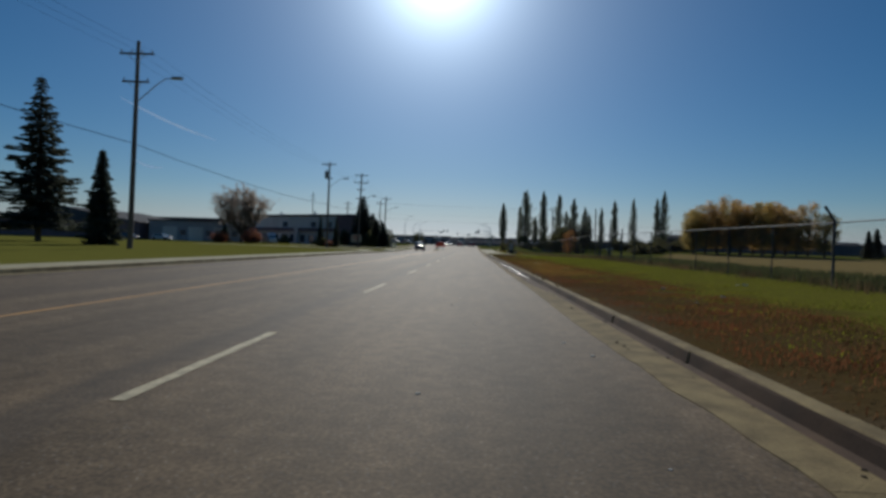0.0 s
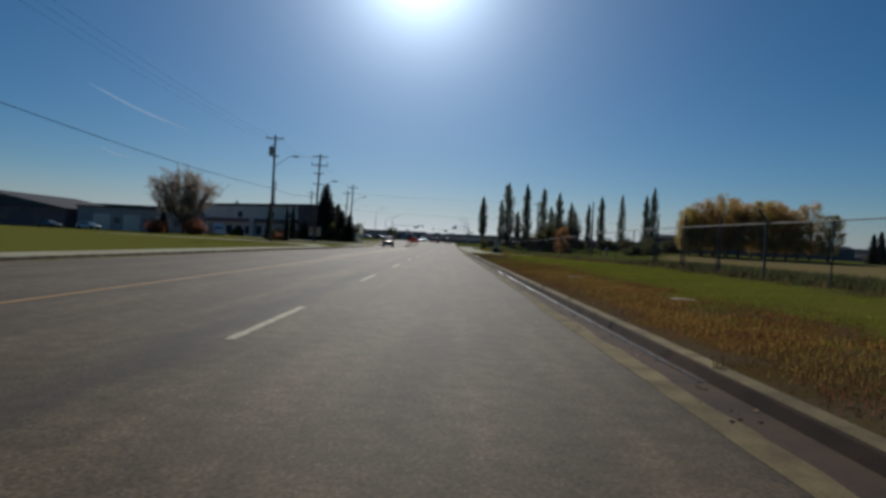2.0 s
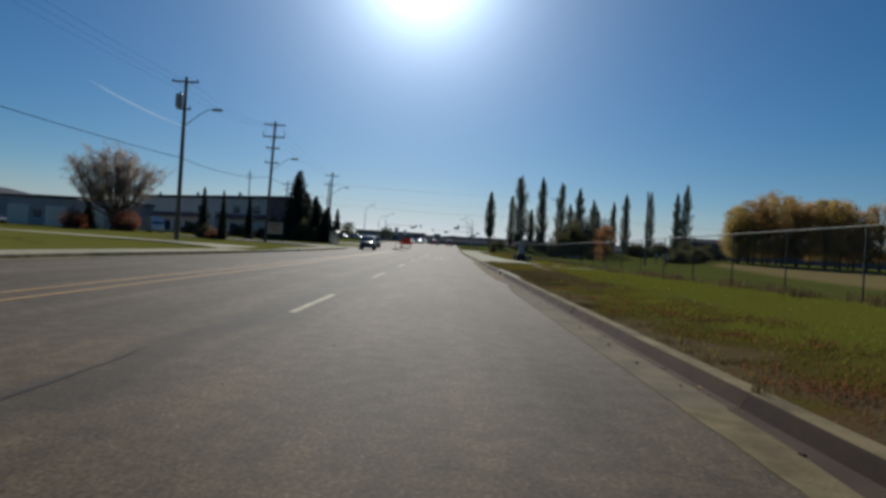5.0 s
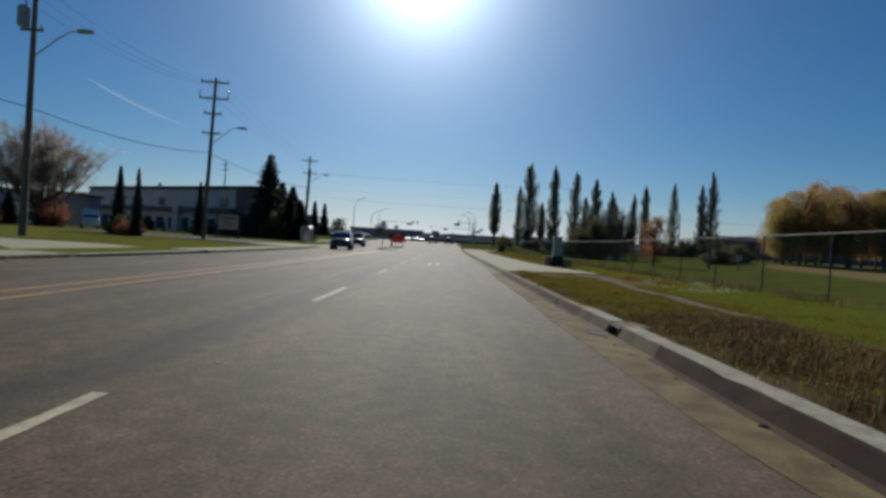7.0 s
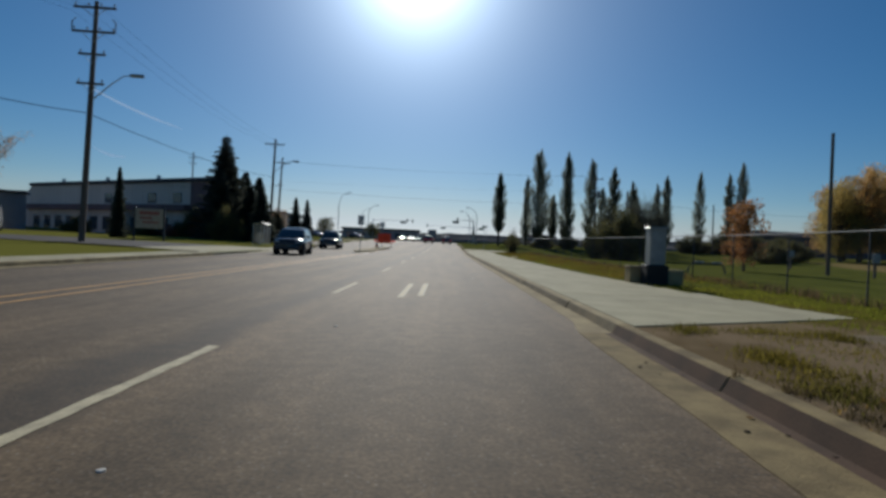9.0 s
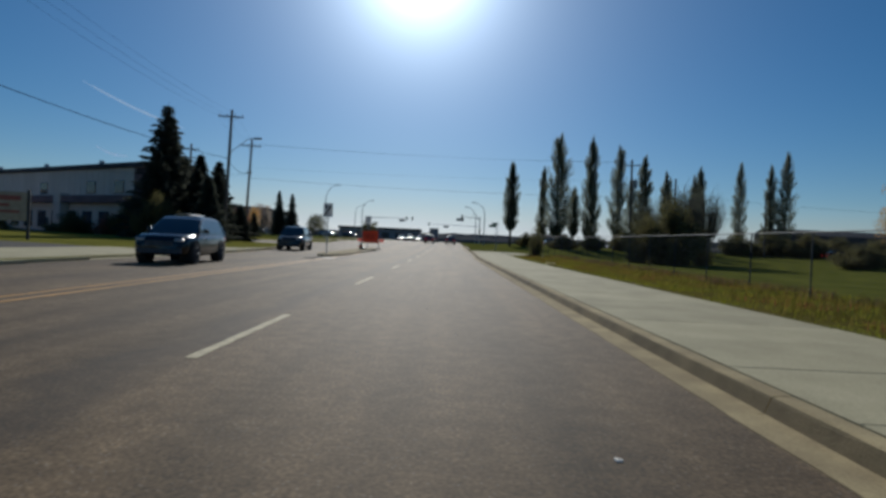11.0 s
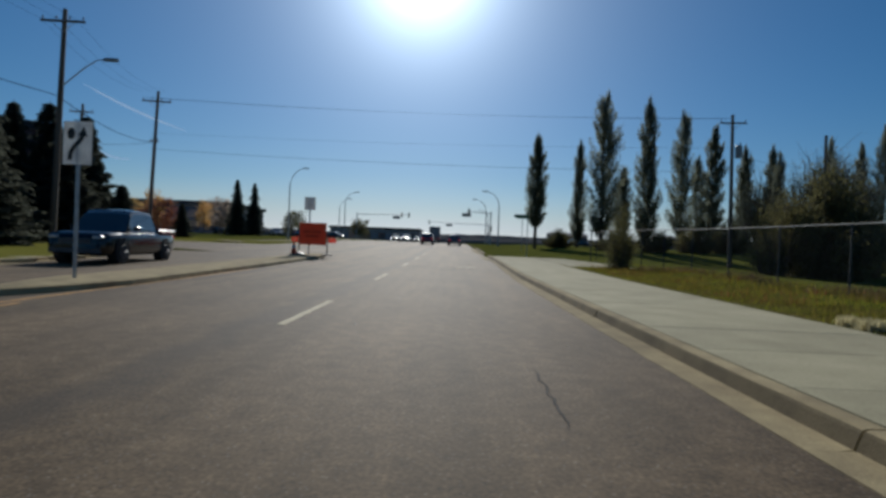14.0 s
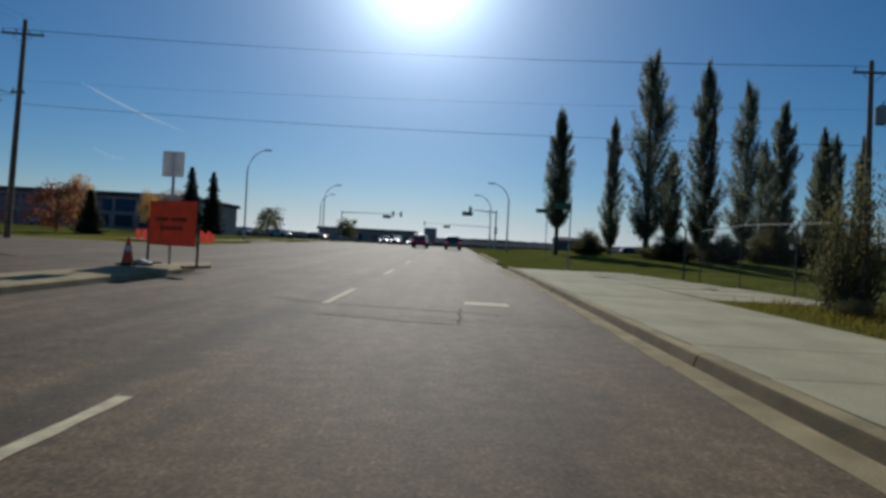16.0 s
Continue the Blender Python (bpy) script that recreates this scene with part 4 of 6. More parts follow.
def build_trees():
    # poplars: x, y, height, width
    base = [poplar(15.0, 3.0, 11, 0.21), poplar(18.0, 4.6, 12, 0.10), poplar(18.0, 3.0, 13, 0.06)]
    used = set()
    for kind, x, y, top, wide in ((0, 10.2, 185.5, 14.3, 2.9), (1, 16.8, 179.0, 18.0, 4.7), (2, 15.6, 186.0, 13.6, 2.2), (2, 22.6, 181.2, 18.0, 3.2), (1, 28.0, 184.5, 17.4, 3.6),
                                  (2, 33.2, 187.5, 16.4, 3.4), (1, 30.6, 186.2, 12.2, 3.0), (2, 36.6, 186.2, 13.6, 2.8), (2, 42.5, 189.0, 13.6, 2.2), (0, 20.2, 182.5, 10.0, 2.2),
                                  (2, 51.0, 206.0, 17.4, 3.2), (1, 55.7, 199.2, 17.8, 3.0), (2, 66.5, 208.0, 18.8, 3.0), (1, 68.0, 205.0, 21.2, 4.0), (2, 38.8, 190.5, 11.5, 2.4)):
        ob = base[kind]
        h0, w0 = ((15.0, 3.0), (18.0, 4.6), (18.0, 3.0))[kind]
        m = Matrix.LocRotScale((x, y, float(lumpy(x, y))), Euler((0, 0, x * 3.1)), (1.2 * wide / w0, 1.2 * wide / w0, top / h0))
        if kind in used:
            ob = copy_thing(ob, Matrix.Identity(4))
        used.add(kind)
        ob.matrix_basis = m
    # spruces
    s1, s2, s3 = spruce(13.0, 6.4, 21, 0.2, 0.04), spruce(9.0, 4.4, 22, 0.25, 0.05), spruce(16.5, 8.0, 23, 0.32, 0.12)
    place(s1, -27.6, 143.2, 10, 1.3, 1.0)
    place(s2, -27.2, 154.8, 40, 1.3, 1.05)
    place(s3, -44.2, 56.0, 0, 1.15, 1.03)
    s3["label"] = "tall ragged spruce with gaps between its branches"
    for ob, x, y, turn, k, tall in ((s1, -28.9, 146.4, 120, 1.05, 0.98), (s2, -30.6, 45.6, 200, 0.78, 0.89), (s2, -21.6, 139.0, 60, 1.0, 0.66), (s2, -24.0, 142.0, 90, 1.25, 0.75), (s1, -26.5, 139.5, 190, 0.9, 0.62),
                                    (s2, -35.2, 204.9, 20, 0.9, 1.02), (s2, -33.0, 206.7, 80, 0.85, 0.98), (s2, -29.9, 124.7, 0, 0.42, 0.73), (s2, -28.4, 105.6, 0, 0.38, 0.66), (s2, -24.4, 101.2, 30, 0.28, 0.60),
                                    (s2, -29.2, 150.4, 0, 1.1, 1.05), (s2, -28.4, 152.6, 50, 1.35, 1.1), (s2, -25.4, 150.2, 75, 1.25, 0.85), (s2, -24.6, 155.0, 130, 0.9, 0.5), (s2, -30.2, 176.0, 50, 0.6, 0.42), (s2, -62.0, 190.0, 50, 0.9, 0.7), (s2, -58.5, 132.0, 15, 0.8, 0.5),
                                    (s2, 112.0, 166.0, 10, 1.0, 0.9), (s2, 117.0, 170.0, 60, 1.1, 1.0), (s1, 123.0, 168.0, 10, 0.9, 0.75), (s2, 129.0, 171.0, 10, 1.1, 1.05), (s2, 136.0, 172.0, 70, 1.1, 0.9)):
        again(ob, x, y, turn, k, tall)
    # grove in autumn colour beyond the field
    g1 = broad_tree(15.0, 7.0, 31, ORANGE_LEAF, "autumn_tree", "slender deciduous tree with yellow-orange autumn leaves", "autumn grove", low=0.16, count=8600, clumps=70, size=0.15)
    g2 = broad_tree(14.0, 6.6, 32, OLIVE_LEAF, "autumn_tree", "slender deciduous tree with yellow-orange autumn leaves", "autumn grove", low=0.16, count=8600, clumps=70, size=0.15)
    place(g1, 76.0, 165.0, 0)
    place(g2, 62.5, 164.0, 0, 0.9)
    for k in range(19):
        x = 63.2 + 2.0 * k + (0.5 if k % 2 else -0.4)
        tall = float(np.interp(x, [62, 68, 76, 84, 92, 96, 101], [0.80, 0.92, 1.04, 1.06, 0.98, 0.92, 1.02])) * (0.84 + 0.26 * ((k * 7) % 5) / 4)
        again(g1 if k % 3 else g2, x, 164.0 + (k * 5) % 9 * 1.5, 53 * k, 0.86 + 0.07 * (k % 4), tall)
    r = broad_tree(5.2, 4.6, 33, RED_LEAF, "red_leaved_tree", "small tree with rust-red autumn leaves", low=0.15, count=3000, size=0.13)
    place(r, -33.0, 176.0, 90, 0.8)
    o2 = broad_tree(6.2, 4.4, 34, ORANGE_LEAF, "autumn_tree", "small tree with orange-brown leaves on a thin trunk", count=2600, size=0.13)
    place(o2, -43.5, 195.0, 0, 0.62, 0.98)
    again(o2, -38.8, 201.0, 90, 0.52, 0.8)
    rusty = broad_tree(4.4, 2.5, 37, RUST_LEAF, "autumn_tree", "small rust-orange tree behind the wire fence", count=3400, size=0.08, low=0.15)
    place(rusty, 18.7, 109.2, 150)
    again(o2, -55.0, 210.0, 40, 0.9)
    for k, (x, y, h, w) in enumerate(((-42.0, 215.0, 6.2, 4.6), (-36.0, 240.0, 5.4, 5.6), (-24.0, 262.0, 5.0, 5.5))):
        q = broad_tree(h, w, 60 + k, BUFF_LEAF if k == 0 else BUSH_LEAF, "round_tree", "small rounded tree beside the car park", "", count=2600, low=0.25, size=0.16)
        place(q, x, y)
    f = feathery_tree(14.2, 16.0, 35)
    place(f, -54.0, 131.0, 0)
    bare = feathery_tree(9.4, 5.4, 36, 5, "nearly leafless tree with fine grey upright twigs")
    place(bare, 27.0, 156.0, 40)
    again(bare, 31.2, 160.0, 130, 1.0, 1.02)
    again(bare, 24.0, 158.5, 200, 0.75, 0.82)
    # bushes
    b1 = shrub(3.6, 5.2, 4.2, 41, BUSH_LEAF, "dense dark leafy bush behind the wire fence", 38000, 0.058)
    place(b1, 23.6, 150.6, 100, 1.62, 1.84)
    b2 = shrub(3.2, 2.6, 2.4, 42, BUSH_LEAF, "leafy olive bush at the pavement's edge", 6500, 0.05)
    place(b2, 7.8, 140.9, 0, 0.56, 0.98)
    b3 = shrub(3.4, 4.5, 4.0, 43, RED_LEAF, "rust-brown shrub beside the building", 3500, 0.12)
    place(b3, -50.0, 127.5)
    for ob, x, y, turn, k, tall in ((b2, 20.2, 150.0, 40, 1.35, 1.75), (b2, 28.4, 153.0, 200, 1.1, 1.2), (b1, 17.0, 174.0, 0, 0.9, 0.6), (b1, 22.0, 176.0, 60, 1.0, 0.6),
                                    (b1, 27.0, 178.0, 120, 1.0, 0.8), (b1, 32.0, 180.0, 200, 1.1, 0.9), (b1, 12.5, 182.0, 10, 0.7, 0.6), (b3, -57.0, 126.0, 100, 1.0, 1.0), (b3, -51.5, 130.5, 200, 0.95, 1.25), (b1, -27.3, 104.2, 0, 0.6, 0.42), (b3, -25.6, 102.4, 40, 0.55, 0.4), (b1, 38.0, 183.0, 20, 1.2, 0.7),
                                    (b1, -33.5, 148.5, 0, 1.0, 1.2), (b1, -24.5, 136.0, 0, 0.8, 1.0), (b3, -33.0, 148.6, 50, 0.9, 1.3), (b1, -40.0, 148.5, 40, 0.9, 0.7), (b3, -36.0, 149.0, 90, 0.9, 0.8), (b1, -50.0, 150.0, 90, 0.9, 0.7),
                                    (b2, 7.2, 140.0, 0, 0.28, 0.12), (b1, 44.0, 150.0, 30, 1.3, 0.7), (b1, 50.0, 156.0, 90, 1.4, 0.8), (b1, 52.0, 182.0, 10, 1.7, 1.0), (b1, 59.0, 184.0, 80, 1.8, 1.1), (b1, 66.0, 186.0, 150, 1.8, 1.0), (b1, 46.0, 180.0, 220, 1.6, 0.9)):
        again(ob, x, y, turn, k, tall)


def blades(name, label, n, seed, where, height, material, thin=0.006, flop=0.5):
    """Loose grass: each blade two bent pieces."""
    rng = np.random.default_rng(seed)
    pts = where(rng, n)
    z = np.array([float(lumpy(x, y)) for x, y in pts]) - 0.01
    n = len(pts)
    h = height * rng.uniform(0.45, 1.3, n)
    a = rng.uniform(0, 2 * math.pi, n)
    lean = rng.uniform(0.1, flop, n)
    d = np.stack([np.cos(a), np.sin(a)], 1)
    s = np.stack([-d[:, 1], d[:, 0]], 1) * (thin * rng.uniform(0.6, 1.6, n))[:, None]
    base = np.c_[pts, z]
    mid = np.c_[pts + d * (h * lean * 0.35)[:, None], z + h * 0.6]
    tip = np.c_[pts + d * (h * lean)[:, None], z + h * (1 - 0.3 * lean)]
    s3 = np.c_[s, np.zeros(n)]
    v = np.stack([base - s3, base + s3, mid + s3 * 0.8, mid - s3 * 0.8, tip], 1)
    k = len(v)
    me = bpy.data.meshes.new(name)
    f = [t for i in range(k) for t in ((5 * i, 5 * i + 1, 5 * i + 2, 5 * i + 3), (5 * i + 3, 5 * i + 2, 5 * i + 4))]
    me.from_pydata(v.reshape(-1, 3).tolist(), [], f)
    me.materials.append(material)
    tagged(new(name, me), label, "grass", kind="stuff")


def tufted(x0, x1, y0, y1, tufts, spread):
    def where(rng, n):
        c = np.c_[rng.uniform(x0, x1, tufts), rng.uniform(y0, y1, tufts)]
        p = c[rng.integers(0, tufts, n)] + rng.normal(size=(n, 2)) * spread
        keep = (p[:, 0] > 2.37) & ~((p[:, 0] < np.interp(p[:, 1], [83.2, 89, 92, 97], [7.0, 5.95, 5.73, 5.48])) & (p[:, 1] > 80.8 + 0.5 * (p[:, 0] - 2.37))) & ~((p[:, 0] < 9.9) & (p[:, 1] > 142.2))
        c, w = path_line(p[:, 1])
        bare = (np.abs(p[:, 0] - c) < 0.9 * w) & (p[:, 1] > 67) & (p[:, 1] < 81)
        return p[keep & ~bare]
    return where


def build_grass():
    blades("red_weeds", "dry rust-brown weeds along the kerb", 52000, 51, tufted(2.62, 5.3, 0, 46, 760, 0.21), 0.065, WEED_RED, 0.004, 0.9)
    blades("golden_weeds", "golden dry weeds along the kerb", 13000, 52, tufted(3.0, 4.4, 20.5, 38, 190, 0.24), 0.09, WEED_GOLD, 0.003, 0.9)
    blades("dark_weeds", "dark withered weeds beside the kerb", 9000, 53, tufted(2.6, 4.5, 56.5, 66.8, 90, 0.24), 0.08, WEED_DARK, 0.004, 0.9)
    blades("tall_dark_weeds", "taller dark withered weeds on the verge", 5000, 64, tufted(2.8, 4.6, 59, 66.6, 40, 0.22), 0.15, WEED_DARK, 0.005, 0.9)
    blades("low_weeds", "low green weeds among the withered ones", 9000, 65, tufted(2.7, 5.2, 50, 69, 150, 0.30), 0.05, GRASS, 0.005, 1.1)
    blades("olive_grass", "low yellowed olive grass over the dirt", 30000, 68, tufted(2.75, 5.6, 67, 78.0, 620, 0.24), 0.05, DRY_GRASS, 0.005, 1.1)
    blades("yellowed_grass", "golden withered grass over the dirt", 7000, 69, tufted(2.7, 5.2, 66, 77.4, 420, 0.26), 0.05, WEED_GOLD, 0.005, 1.1)
    blades("straggling_weeds", "straggling brown weeds among the withered ones", 3000, 66, tufted(2.8, 4.6, 55, 68, 34, 0.22), 0.10, WEED_DARK, 0.005, 1.0)
    blades("kerb_overgrowth", "ragged weeds leaning over the top of the kerb", 2600, 67, tufted(2.40, 2.75, 46, 78, 60, 0.09), 0.07, WEED_DARK, 0.005, 1.2)
    blades("olive_weeds", "olive and yellowed weeds mottling the verge", 19000, 72, tufted(2.7, 5.0, 33, 67, 290, 0.20), 0.06, DRY_GRASS, 0.005, 1.1)
    blades("rusty_weeds", "rust-red weeds mottling the verge", 6000, 73, tufted(2.65, 5.0, 45, 66, 90, 0.18), 0.07, WEED_RED, 0.005, 1.0)
    blades("brown_litter", "flattened brown stalks behind the kerb", 7000, 74, tufted(2.42, 3.6, 0, 46, 420, 0.18), 0.035, WEED_DARK, 0.005, 1.5)
    blades("yellow_verge", "yellowed green grass between weeds and lawn", 14000, 75, tufted(4.2, 6.4, 2, 46, 420, 0.28), 0.05, DRY_GRASS, 0.005, 1.1)
    blades("field_weeds", "rank dark green weeds on the field side of the fence", 26000, 76, tufted(9.5, 13.2, 4, 48, 900, 0.28), 0.30, FIELD_WEED, 0.007, 0.8)
    blades("verge_grass", "short green grass on the verge", 60000, 54, tufted(3.4, 9.2, 0, 80, 3200, 0.24), 0.045, GRASS, 0.005, 0.9)
    blades("patchy_grass", "patchy grass on trodden dirt", 5000, 55, tufted(2.5, 6.5, 64, 80, 34, 0.2), 0.07, DRY_GRASS, 0.004, 1.1)
    blades("edge_grass", "dry tufts along the end of the pavement", 2200, 60, tufted(2.9, 6.4, 80.4, 80.9, 26, 0.13), 0.10, DRY_GRASS, 0.004, 1.0)
    blades("kerb_tufts", "straggling tufts behind the kerb", 4500, 61, tufted(2.5, 3.3, 66, 79.5, 18, 0.16), 0.09, DRY_GRASS, 0.004, 1.1)
    blades("rust_tufts", "low rust-red tufts on the dirt", 1800, 62, tufted(6.0, 7.6, 76, 80, 10, 0.2), 0.10, WEED_RED, 0.005)
    blades("pavement_grass", "grass along the back of the pavement", 34000, 56, tufted(5.5, 10.5, 81, 150, 2200, 0.2), 0.08, GRASS)
    blades("rank_grass", "rank olive grass gone to seed behind the pavement", 16000, 70, tufted(5.9, 10.2, 92, 142, 520, 0.26), 0.20, DRY_GRASS, 0.005, 0.8)
    blades("rust_grass", "rust-brown withered stalks in the rank grass", 3000, 71, tufted(6.2, 10.4, 92, 142, 80, 0.24), 0.20, WEED_RED, 0.005, 0.8)
    blades("fence_weeds", "taller dull weeds at the foot of the fence", 15000, 57, tufted(8.7, 9.9, 4, 152, 460, 0.18), 0.26, WEED_DARK)
    def joints(rng, n):
        c = np.c_[np.full(14, 2.2), 3.0 * rng.integers(1, 27, 14)]
        return c[rng.integers(0, 14, n)] + rng.normal(size=(n, 2)) * [0.05, 0.04]

    blades("joint_weeds", "small weeds sprouting from the kerb joints", 420, 63, joints, 0.12, WEED_DARK, 0.004, 0.8)
    pale = mat("pale_seed_heads", (0.26, 0.275, 0.13), rough=0.8, scale=2, bump=0, island=0.3, sheen_through=0.4)
    blades("pale_weeds", "pale flowering weeds in the grass", 1100, 58, tufted(6.3, 9.6, 72.5, 79.0, 34, 0.20), 0.11, pale, 0.006)
    straw = mat("pale_straw", (0.48, 0.43, 0.24), (0.36, 0.32, 0.18), rough=0.8, scale=3, bump=0, island=0.3, sheen_through=0.4)
    blades("pale_clump", "pale flowering clump beside the pavement", 900, 59, tufted(5.68, 5.95, 121.7, 122.4, 9, 0.07), 0.15, straw, 0.008)


# ---- poles, wires, lamps ----
def utility_pole(x, y, h, arms, lamp=None, can=False, side=0.0, lean=(0, 0), label="weathered wooden utility pole with crossarms"):
    z0 = float(lumpy(x, y))
    p = thing("utility_pole", label, "utility pole", pose(x, y, z0, lean[0], lean[1], 0), group="utility poles")
    part("pole", Shape().tube([(0, 0, -0.4), (0, 0, h * 0.5), (0, 0, h)], [0.19, 0.155, 0.115], 12), WOOD, p, smooth=False)
    for z, half, pins in arms:
        arm = part("crossarm", Shape().box(-half, half, -0.19, -0.09, z - 0.06, z + 0.06, 0.01), WOOD, p)
        for k in range(pins):
            px = -half + 0.12 + (2 * half - 0.24) * k / max(1, pins - 1)
            s = Shape().tube([(px, -0.14, z + 0.05), (px, -0.14, z + 0.14)], 0.015, 6)
            s.tube([(px, -0.14, z + 0.13), (px, -0.14, z + 0.17), (px, -0.14, z + 0.22), (px, -0.14, z + 0.26)], [0.035, 0.055, 0.05, 0.02], 8)
            part("insulator", s, PORCELAIN, arm)
        if half > 0.7:
            part("brace", Shape().tube([(-half * 0.55, -0.15, z - 0.05), (0, -0.15, z - 0.6), (half * 0.55, -0.15, z - 0.05)], 0.018, 5), STEEL, arm)
    if lamp:
        z, reach, rise = lamp
        arm = part("lamp_arm", Shape().tube([(0.1, 0, z - 0.3), (reach * 0.55, 0, z + rise * 0.62), (reach * 0.8, 0, z + rise * 0.95), (reach, 0, z + rise)], [0.038, 0.034, 0.03, 0.028], 8), STEEL, p)
        s = Shape().loft([[(reach + a, b * wd, z + rise + c) for b, c in ((-1, 0), (-0.7, 0.09), (0.7, 0.09), (1, 0), (0.6, -0.09), (-0.6, -0.09))] for a, wd in ((-0.1, 0.05), (0.1, 0.13), (0.5, 0.15), (0.72, 0.08))])
        part("lamp_head", s, STEEL, p, "grey cobra-head street lamp")
    if can:
        t = part("transformer", Shape().tube([(side, -0.3, can), (side, -0.3, can + 0.05), (side, -0.3, can + 0.95), (side, -0.3, can + 1.05)], [0.24, 0.28, 0.28, 0.2], 14), SIGN_GREY, p, "grey cylindrical transformer")
        part("bushing", Shape().tube([(side + 0.1, -0.3, can + 1.0), (side + 0.1, -0.3, can + 1.3)], 0.04, 6), PORCELAIN, t)
    return p


def wire(a, b, sag, r, name="overhead_cable", label="thin black overhead cable between poles", parent=None):
    a, b = Vector(a), Vector(b)
    pts = [a.lerp(b, i / 16) - Vector((0, 0, sag * 4 * (i / 16) * (1 - i / 16))) for i in range(17)]
    ob = part(name, Shape().tube(pts, r, 5), CABLE, parent)
    return ob if parent else tagged(ob, label, "cable", group="overhead cables")


POLES = [(-60, -23.6, 14.0), (-10, -23.6, 14.0), (38.0, -23.4, 14.2), (86.5, -22.2, 13.0), (106.4, -21.4, 14.0), (144.8, -22.4, 12.9), (163.2, -27.0, 13.5)]


def build_poles():
    utility_pole(-23.4, 38.0, 14.2, [(13.3, 1.2, 4), (11.4, 0.95, 3)], lamp=(10.4, 2.5, 1.35), lean=(0, 1.0))
    utility_pole(-22.2, 86.5, 13.2, [(12.8, 1.1, 3), (10.6, 0.6, 2)], lamp=(9.6, 2.35, 1.1), can=10.7, side=-0.34, lean=(0, 0.4), label="weathered wooden utility pole with transformer and lamp")
    p = utility_pole(-21.4, 106.4, 14.0, [(13.6, 1.25, 4), (12.2, 1.25, 4), (10.9, 0.8, 2), (9.2, 0.8, 2)], lamp=(8.6, 2.3, 1.25), lean=(0, 1.6), label="weathered wooden utility pole with four crossarms and lamp")
    for sx in (-1.25, 1.25):
        part("standoff", Shape().tube([(sx, -0.14, 12.2), (sx * 1.02, -0.14, 12.75), (sx * 0.85, -0.14, 12.95)], 0.035, 6), PORCELAIN, p)
    utility_pole(-22.4, 144.8, 12.9, [(12.2, 1.25, 4)], lamp=(9.0, 2.4, 1.25), lean=(0, 1.4))
    utility_pole(-27.0, 163.2, 13.3, [(12.4, 1.3, 4), (8.9, 0.4, 2)], lean=(0, 2.1))
    utility_pole(22.8, 161.0, 12.6, [(11.9, 1.1, 3)], can=9.0, side=0.40, lean=(0, -1.2), label="wooden utility pole with crossarm and transformer")
    utility_pole(-37.7, 169.6, 13.0, [(12.2, 1.2, 4), (11.0, 0.8, 2)], lean=(0, 1.2))
    utility_pole(-56.0, 197.2, 17.4, [(16.2, 0.9, 2), (15.0, 0.9, 2)])
    for x, y, h in ((23.3, 108.2, 8.7), (25.0, 152.7, 9.6), (48.0, 176.0, 9.0)):
        b = thing("bare_pole", "dark bare wooden pole with no crossarm", "pole", pose(x, y, float(lumpy(x, y)), 0, -0.6, 0))
        part("pole", Shape().tube([(0, 0, -0.4), (0, 0, h)], [0.125, 0.095], 10), WOOD, b)
    # cables along the left side
    for (y0, x0, h0), (y1, x1, h1) in zip(POLES, POLES[1:]):
        z0, z1 = road_z(y0) + 0.2, road_z(y1) + 0.2
        low = {38.0: 7.3, 86.5: 6.7, 106.4: 7.6, 144.8: 8.2}
        wire((x0, y0, z0 + low.get(y0, 8.5)), (x1, y1, z1 + low.get(y1, 8.5)), 0.5, 0.022)
        for off in (-1.0, 0.0, 1.0):
            wire((x0 + off, y0, z0 + h0 - 0.5), (x1 + off, y1, z1 + h1 - 0.5), 0.7, 0.006)
    # cables across the road
    wire((-27.0, 163.2, 8.5), (22.8, 161.0, 8.0), 0.4, 0.013)
    wire((-27.0, 163.2, 9.9), (22.8, 161.0, 10.0), 0.35, 0.006)
    for dz in (0.0, 0.05, 0.1):
        wire((-27.9 + 9 * dz, 163.2, 13.0), (21.9 + 9 * dz, 161.0, 12.4), 0.5, 0.006)
    wire((22.8, 161.0, 9.2), (70, 172, 8.5), 0.6, 0.012)
    wire((-27.0, 163.2, 9.0), (-40.0, 150.0, 7.5), 0.6, 0.012)
    # davit lamps by the crossing
    lamps = []
    for x, y, h, way in ((-22.4, 190.0, 9.7, 1), (-19.8, 216.0, 8.6, 1), (6.4, 196.0, 8.0, -1), (5.6, 214.0, 8.0, -1), (-24.0, 232.0, 8.4, 1), (9.0, 262.0, 9.0, -1)):
        z0 = float(land(x, y))
        s = thing("street_lamp", "grey steel street lamp with a curved arm", "street lamp", pose(x, y, z0), group="davit street lamps")
        part("base", Shape().box(-0.22, 0.22, -0.22, 0.22, -0.1, 0.25, 0.03), CONCRETE, s)
        pts = [(0, 0, 0.2), (0, 0, h * 0.72)] + [(way * 2.2 * (1 - math.cos(a)), 0, h * 0.72 + h * 0.27 * math.sin(a)) for a in (0.25, 0.55, 0.85, 1.15, 1.4)]
        part("mast", Shape().tube(pts, [0.10, 0.075, 0.06, 0.055, 0.05, 0.045, 0.04], 8), STEEL, s)
        ex, ez = pts[-1][0], pts[-1][2]
        part("lamp_head", Shape().loft([[(ex + way * a, b * wd, ez + c) for b, c in ((-1, 0), (-0.6, 0.08), (0.6, 0.08), (1, 0), (0.5, -0.07), (-0.5, -0.07))] for a, wd in ((-0.1, 0.05), (0.1, 0.12), (0.55, 0.13), (0.7, 0.06))]), STEEL, s)


